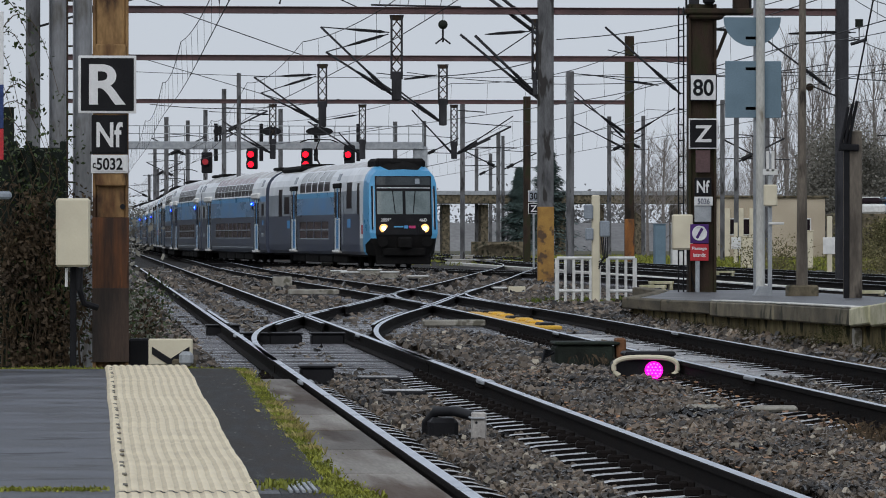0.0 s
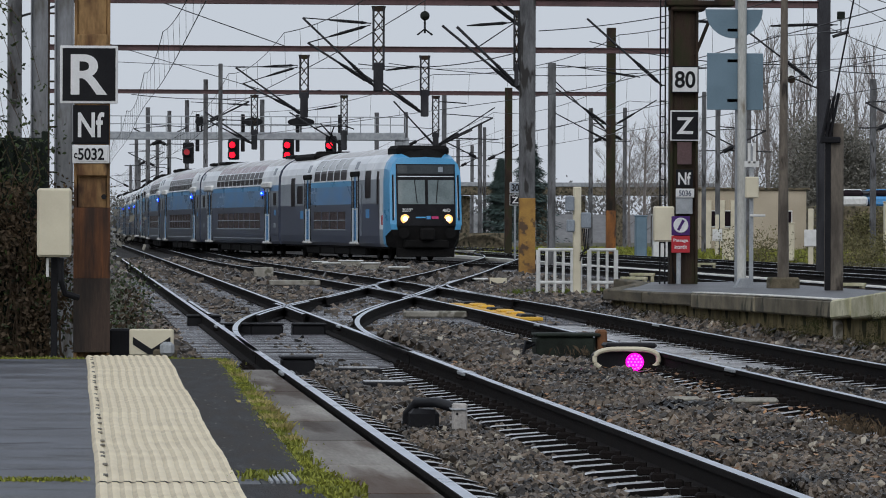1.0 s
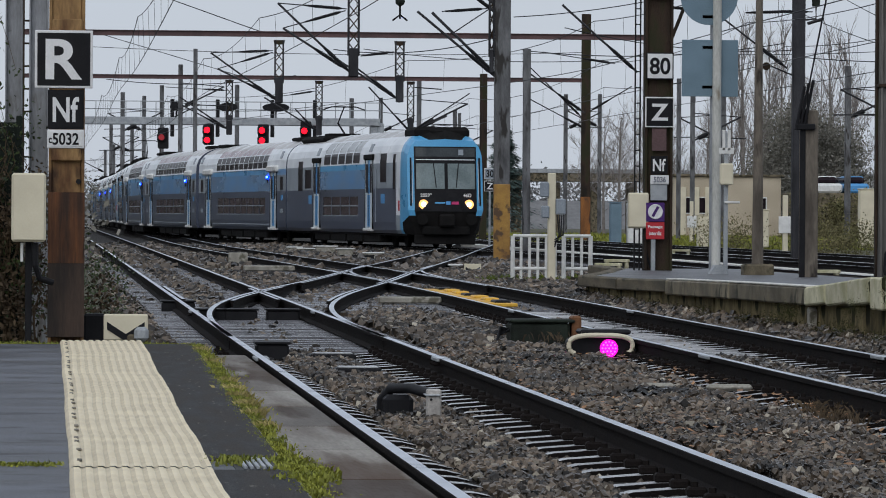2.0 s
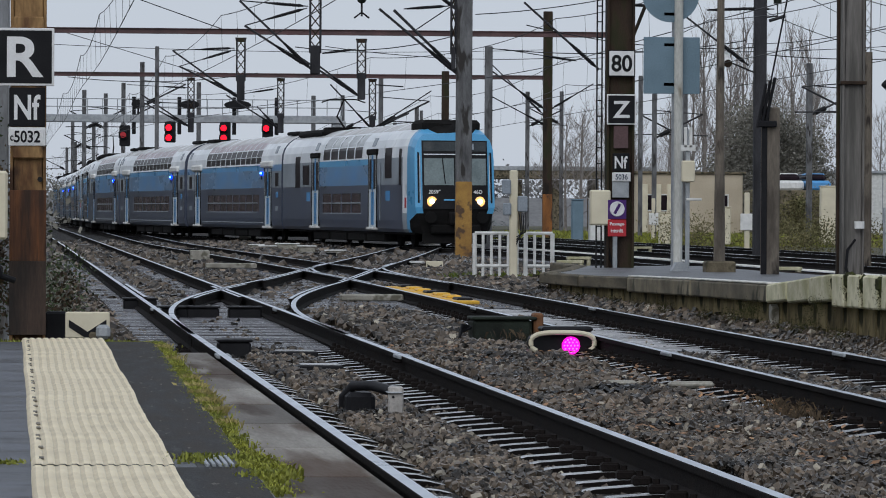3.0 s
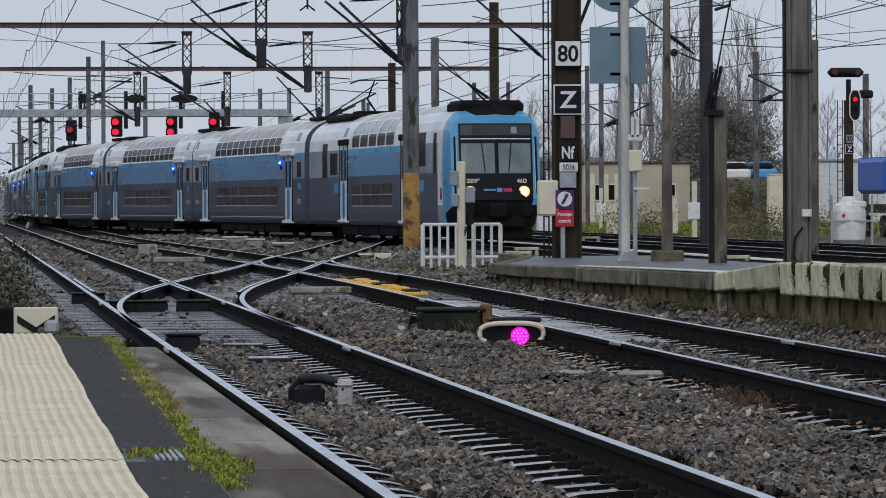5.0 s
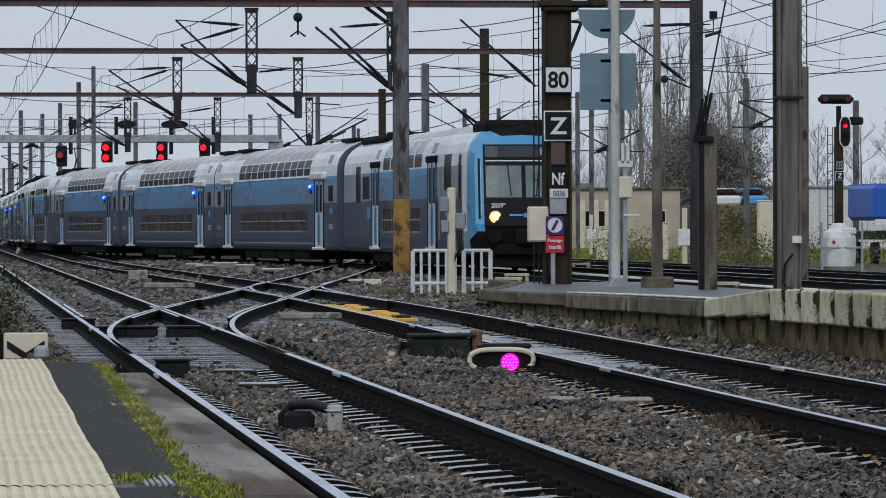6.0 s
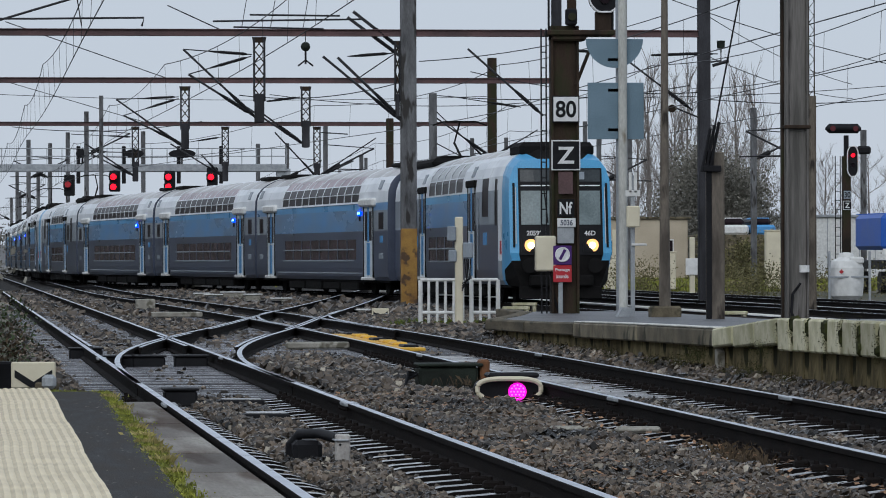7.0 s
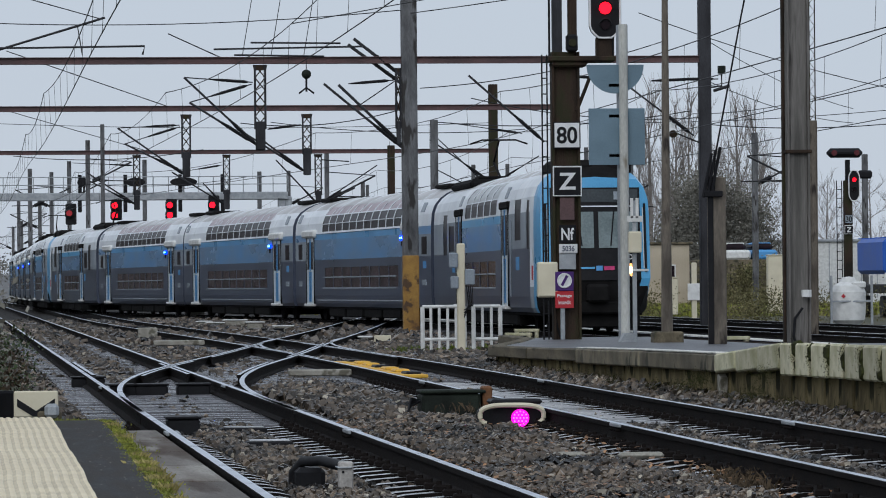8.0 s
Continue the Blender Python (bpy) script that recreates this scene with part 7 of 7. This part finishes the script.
    for x0, x1 in ((-1.06, -0.06), (0.06, 1.06)):
        part("windscreen", on_face(x0, x1, 2.1, 3.0, 0.045, 0.015), M_SCREEN, mask, "windscreen with a grey-green reflection in its colour")
    for s in (-1, 1):
        part("wiper", Geo().tube([(s * 0.45, lean(0.4, 3.0) + 0.06, 3.0), (s * 0.36, lean(0.4, 2.1) + 0.05, 2.15)], 0.016, 5), M_BLACK, mask)
        lamp = part("headlamp_housing", on_face(s * 0.82 - 0.25, s * 0.82 + 0.25, 1.37, 1.72, 0.045, 0.05, 3), M_BLACK, root, "headlamp housing")
        yl = lean(0.82, 1.55) + 0.05
        # added glowing disc: the warm halo round the lamp
        part("reflector", Geo().tube([(s * 0.82, yl - 0.02, 1.55), (s * 0.82, yl + 0.01, 1.55)], 0.17, 18), M_LAMPHALO, lamp, "amber halo of the headlamp as a glowing disc")
        part("headlamp", Geo().tube([(s * 0.82, yl - 0.02, 1.55), (s * 0.82, yl + 0.03, 1.55)], 0.09, 18), M_HEADLAMP, lamp, "lit warm headlamp")
        part("pillar_light", Geo().tube([(s * 1.2, lean(1.2, 1.6) + 0.02, 1.6), (s * 1.19, lean(1.19, 3.1) + 0.02, 3.1)], 0.014, 5), M_TDOORW, root, "pale pillar line")
        part("front_pillar", Geo().tube([(s * 1.25, lean(1.25, 1.5) + 0.02, 1.5), (s * 1.24, lean(1.24, 3.2) + 0.02, 3.2)], 0.03, 6), M_BLACK, root, "dark pillar seam")
        part("buffer", Geo().tube([(s * 0.88, -0.3, 1.02), (s * 0.88, 0.06, 1.02)], 0.1, 10).tube([(s * 0.88, 0.06, 1.02), (s * 0.88, 0.1, 1.02)], 0.2, 14), M_UNDER, root)
    part("light_bar", on_face(-1.06, 1.06, 3.12, 3.15, 0.055, 0.02), M_TSILVER, mask)
    part("front_badge", on_face(-0.14, 0.02, 1.54, 1.66, 0.045, 0.01, 2), M_TDOORB, mask, "blue front badge")
    part("front_strip", on_face(0.05, 0.42, 1.58, 1.63, 0.045, 0.01, 2), M_TFACE, mask, "sky blue front strip")
    part("front_badge", on_face(-0.44, -0.18, 1.55, 1.65, 0.045, 0.01, 2), mat("badge_red", (0.65, 0.05, 0.2), None, 0.4), mask, "red front badge")
    part("coupler", Geo().box((0, 0.0, 0.98), (0.55, 0.5, 0.45), 0.06).box((0, -0.15, 0.62), (1.7, 0.3, 0.3), 0.04), M_UNDER, root, "black coupler")
    part("snow_plough", Geo().box((0, -0.3, 0.3), (2.2, 0.12, 0.34), 0.03), M_UNDER, root)
    for word, xx, w in (("20592", 0.72, 0.42), ("46D", -0.76, 0.3)):
        lettering(word, mask, pose(xx, lean(0.75, 1.88) + 0.045, 1.81, 90, 0, 180), w, 0.13, M_SIGNWHITE)
    for sgn in (-1, 1):
        for h in ups:
            part("upper_window", pane(*h, sgn), M_GLASS, root, "", True)
        for h in tops:
            part("roof_light", pane(*h, sgn), M_ROOFLIGHT, root, "pale upper pane with sky reflection in its colour", True)
        for h in lows:
            part("lower_window", pane(*h, sgn), M_GLASSW, root)
        for h in sides:
            part("cab_side_window", pane(*h, sgn), M_GLASS, root, "", True)
        for z in (1.5, 1.12):
            part("window_rail", Geo().box((sgn * 1.405, -14.2, z), (0.02, 8.1, 0.045), 0.006), M_TPALE, root, "pale window rail")
        for y in (-7.85, -19.7):
            carriage_door(root, y, 0.66, 3.2, sgn, 1.45)
            part("door_header", Geo().box((sgn * 1.38, y, 3.3), (0.16, 1.9, 0.2), 0.03), M_UNDER, root, "dark cover over the door")
            part("roof_slot", Geo().box((sgn * 1.3, y, 3.64), (0.03, 0.6, 0.32), 0.01, Matrix.Rotation(-sgn * 0.4, 3, "Y")), M_TPALE, root)
        for y in (-5.0, -21.3):
            part("side_panel", Geo().box((sgn * 1.403, y, 1.75), (0.012, 0.75, 0.34), 0.003), M_TDOORB, root, "small blue side panel")
        part("red_mark", Geo().box((sgn * 1.403, -1.75, 1.5), (0.012, 0.3, 0.36), 0.003), M_REDPAINT, root, "red square mark")
        part("handrail", Geo().tube([(sgn * 1.43, -6.3, 0.9), (sgn * 1.43, -6.3, 2.9)], 0.02, 6), M_TPALE, root)
    part("roof_unit", Geo().box((0, -1.9, 4.1), (2.0, 2.1, 0.42), 0.12), M_UNDER, root, "black cooling unit on the cab roof")
    part("roof_horn", Geo().box((0.2, -0.95, 4.1), (0.5, 0.4, 0.3), 0.08), M_UNDER, root)
    part("roof_well", Geo().box((0, -23.6, 4.17), (1.9, 5.6, 0.3), 0.12), M_UNDER, root, "black equipment well on the roof")
    roof_ribs(root, -4.5, -19.8, 6)
    pan = part("pantograph", Geo().box((0, -21.8, 4.36), (1.3, 1.1, 0.1), 0.03).tube([(0, -21.4, 4.4), (0, -23.0, 4.85)], 0.04, 6).tube([(0, -23.0, 4.85), (0, -21.6, 5.45)], 0.028, 6), M_UNDER, root, "raised single-arm pantograph")
    part("collector", Geo().tube([(-0.85, -21.6, 5.36), (-0.5, -21.6, 5.48), (0.5, -21.6, 5.48), (0.85, -21.6, 5.36)], 0.028, 6), M_UNDER, pan)
    part("gangway", Geo().box((0, -L + 0.1, 2.3), (1.9, 0.8, 3.0), 0.08), M_UNDER, root, "black rubber gangway")
    underframe(root, -0.9, -L + 0.6)
    for y in (-4.6, -L + 4.3):
        bogie(root, y)
    return root


UNIT = 25.9
lead = cab_carriage()
second = middle_carriage()
carriages = [(lead, 0.0, 0)]
order = [(second, 27.5)] + [(None, 27.5 + 25.9 * k) for k in (1, 2)]
for ob, s in order:
    carriages.append((ob or copy_thing(second, pose(0, 0, 0)), s, 0))
tail = 27.5 + 3 * 25.9
carriages.append((copy_thing(lead, pose(0, 0, 0)), tail, 1))
carriages.append((copy_thing(lead, pose(0, 0, 0)), tail + 27.5, 0))
for k in range(3):
    carriages.append((copy_thing(second, pose(0, 0, 0)), tail + 55 + 25.9 * k, 0))
carriages.append((copy_thing(lead, pose(0, 0, 0)), tail + 55 + 77.7, 1))


def rail_place(s):
    """Place on the train's track at the arc length s, counted from y = 200 and growing away from the platforms."""
    return float(np.interp(s, ARC, ARC_X)), float(np.interp(s, ARC, ARC_Y))


ARC_X, ARC_Y = curve(TRAIN_KNOTS, 0.5)
ARC = np.concatenate([[0], np.cumsum(np.hypot(np.diff(ARC_X), np.diff(ARC_Y)))])
ARC -= np.interp(200, ARC_Y, ARC)


def motions():
    """The train rolls towards the platforms and slows a little; each carriage follows the curve on its bogies."""
    for car, back, turned in carriages:
        rows = []
        for k in range(17):
            t = k * 0.5
            front = -23.12 - 8.982 * t + 0.085 * t * t + back
            x1, y1 = rail_place(front + 4.5)
            x2, y2 = rail_place(front + 22.0)
            yaw = math.atan2(x2 - x1, y2 - y1)
            ux, uy = math.sin(yaw), math.cos(yaw)
            if turned:
                rows.append((t, pose(x1 + 22.9 * ux, y1 + 22.9 * uy, 0, 0, 0, -math.degrees(yaw))))
            else:
                rows.append((t, pose(x1 - 4.5 * ux, y1 - 4.5 * uy, 0, 0, 0, 180 - math.degrees(yaw))))
        walk(car, rows)


motions()
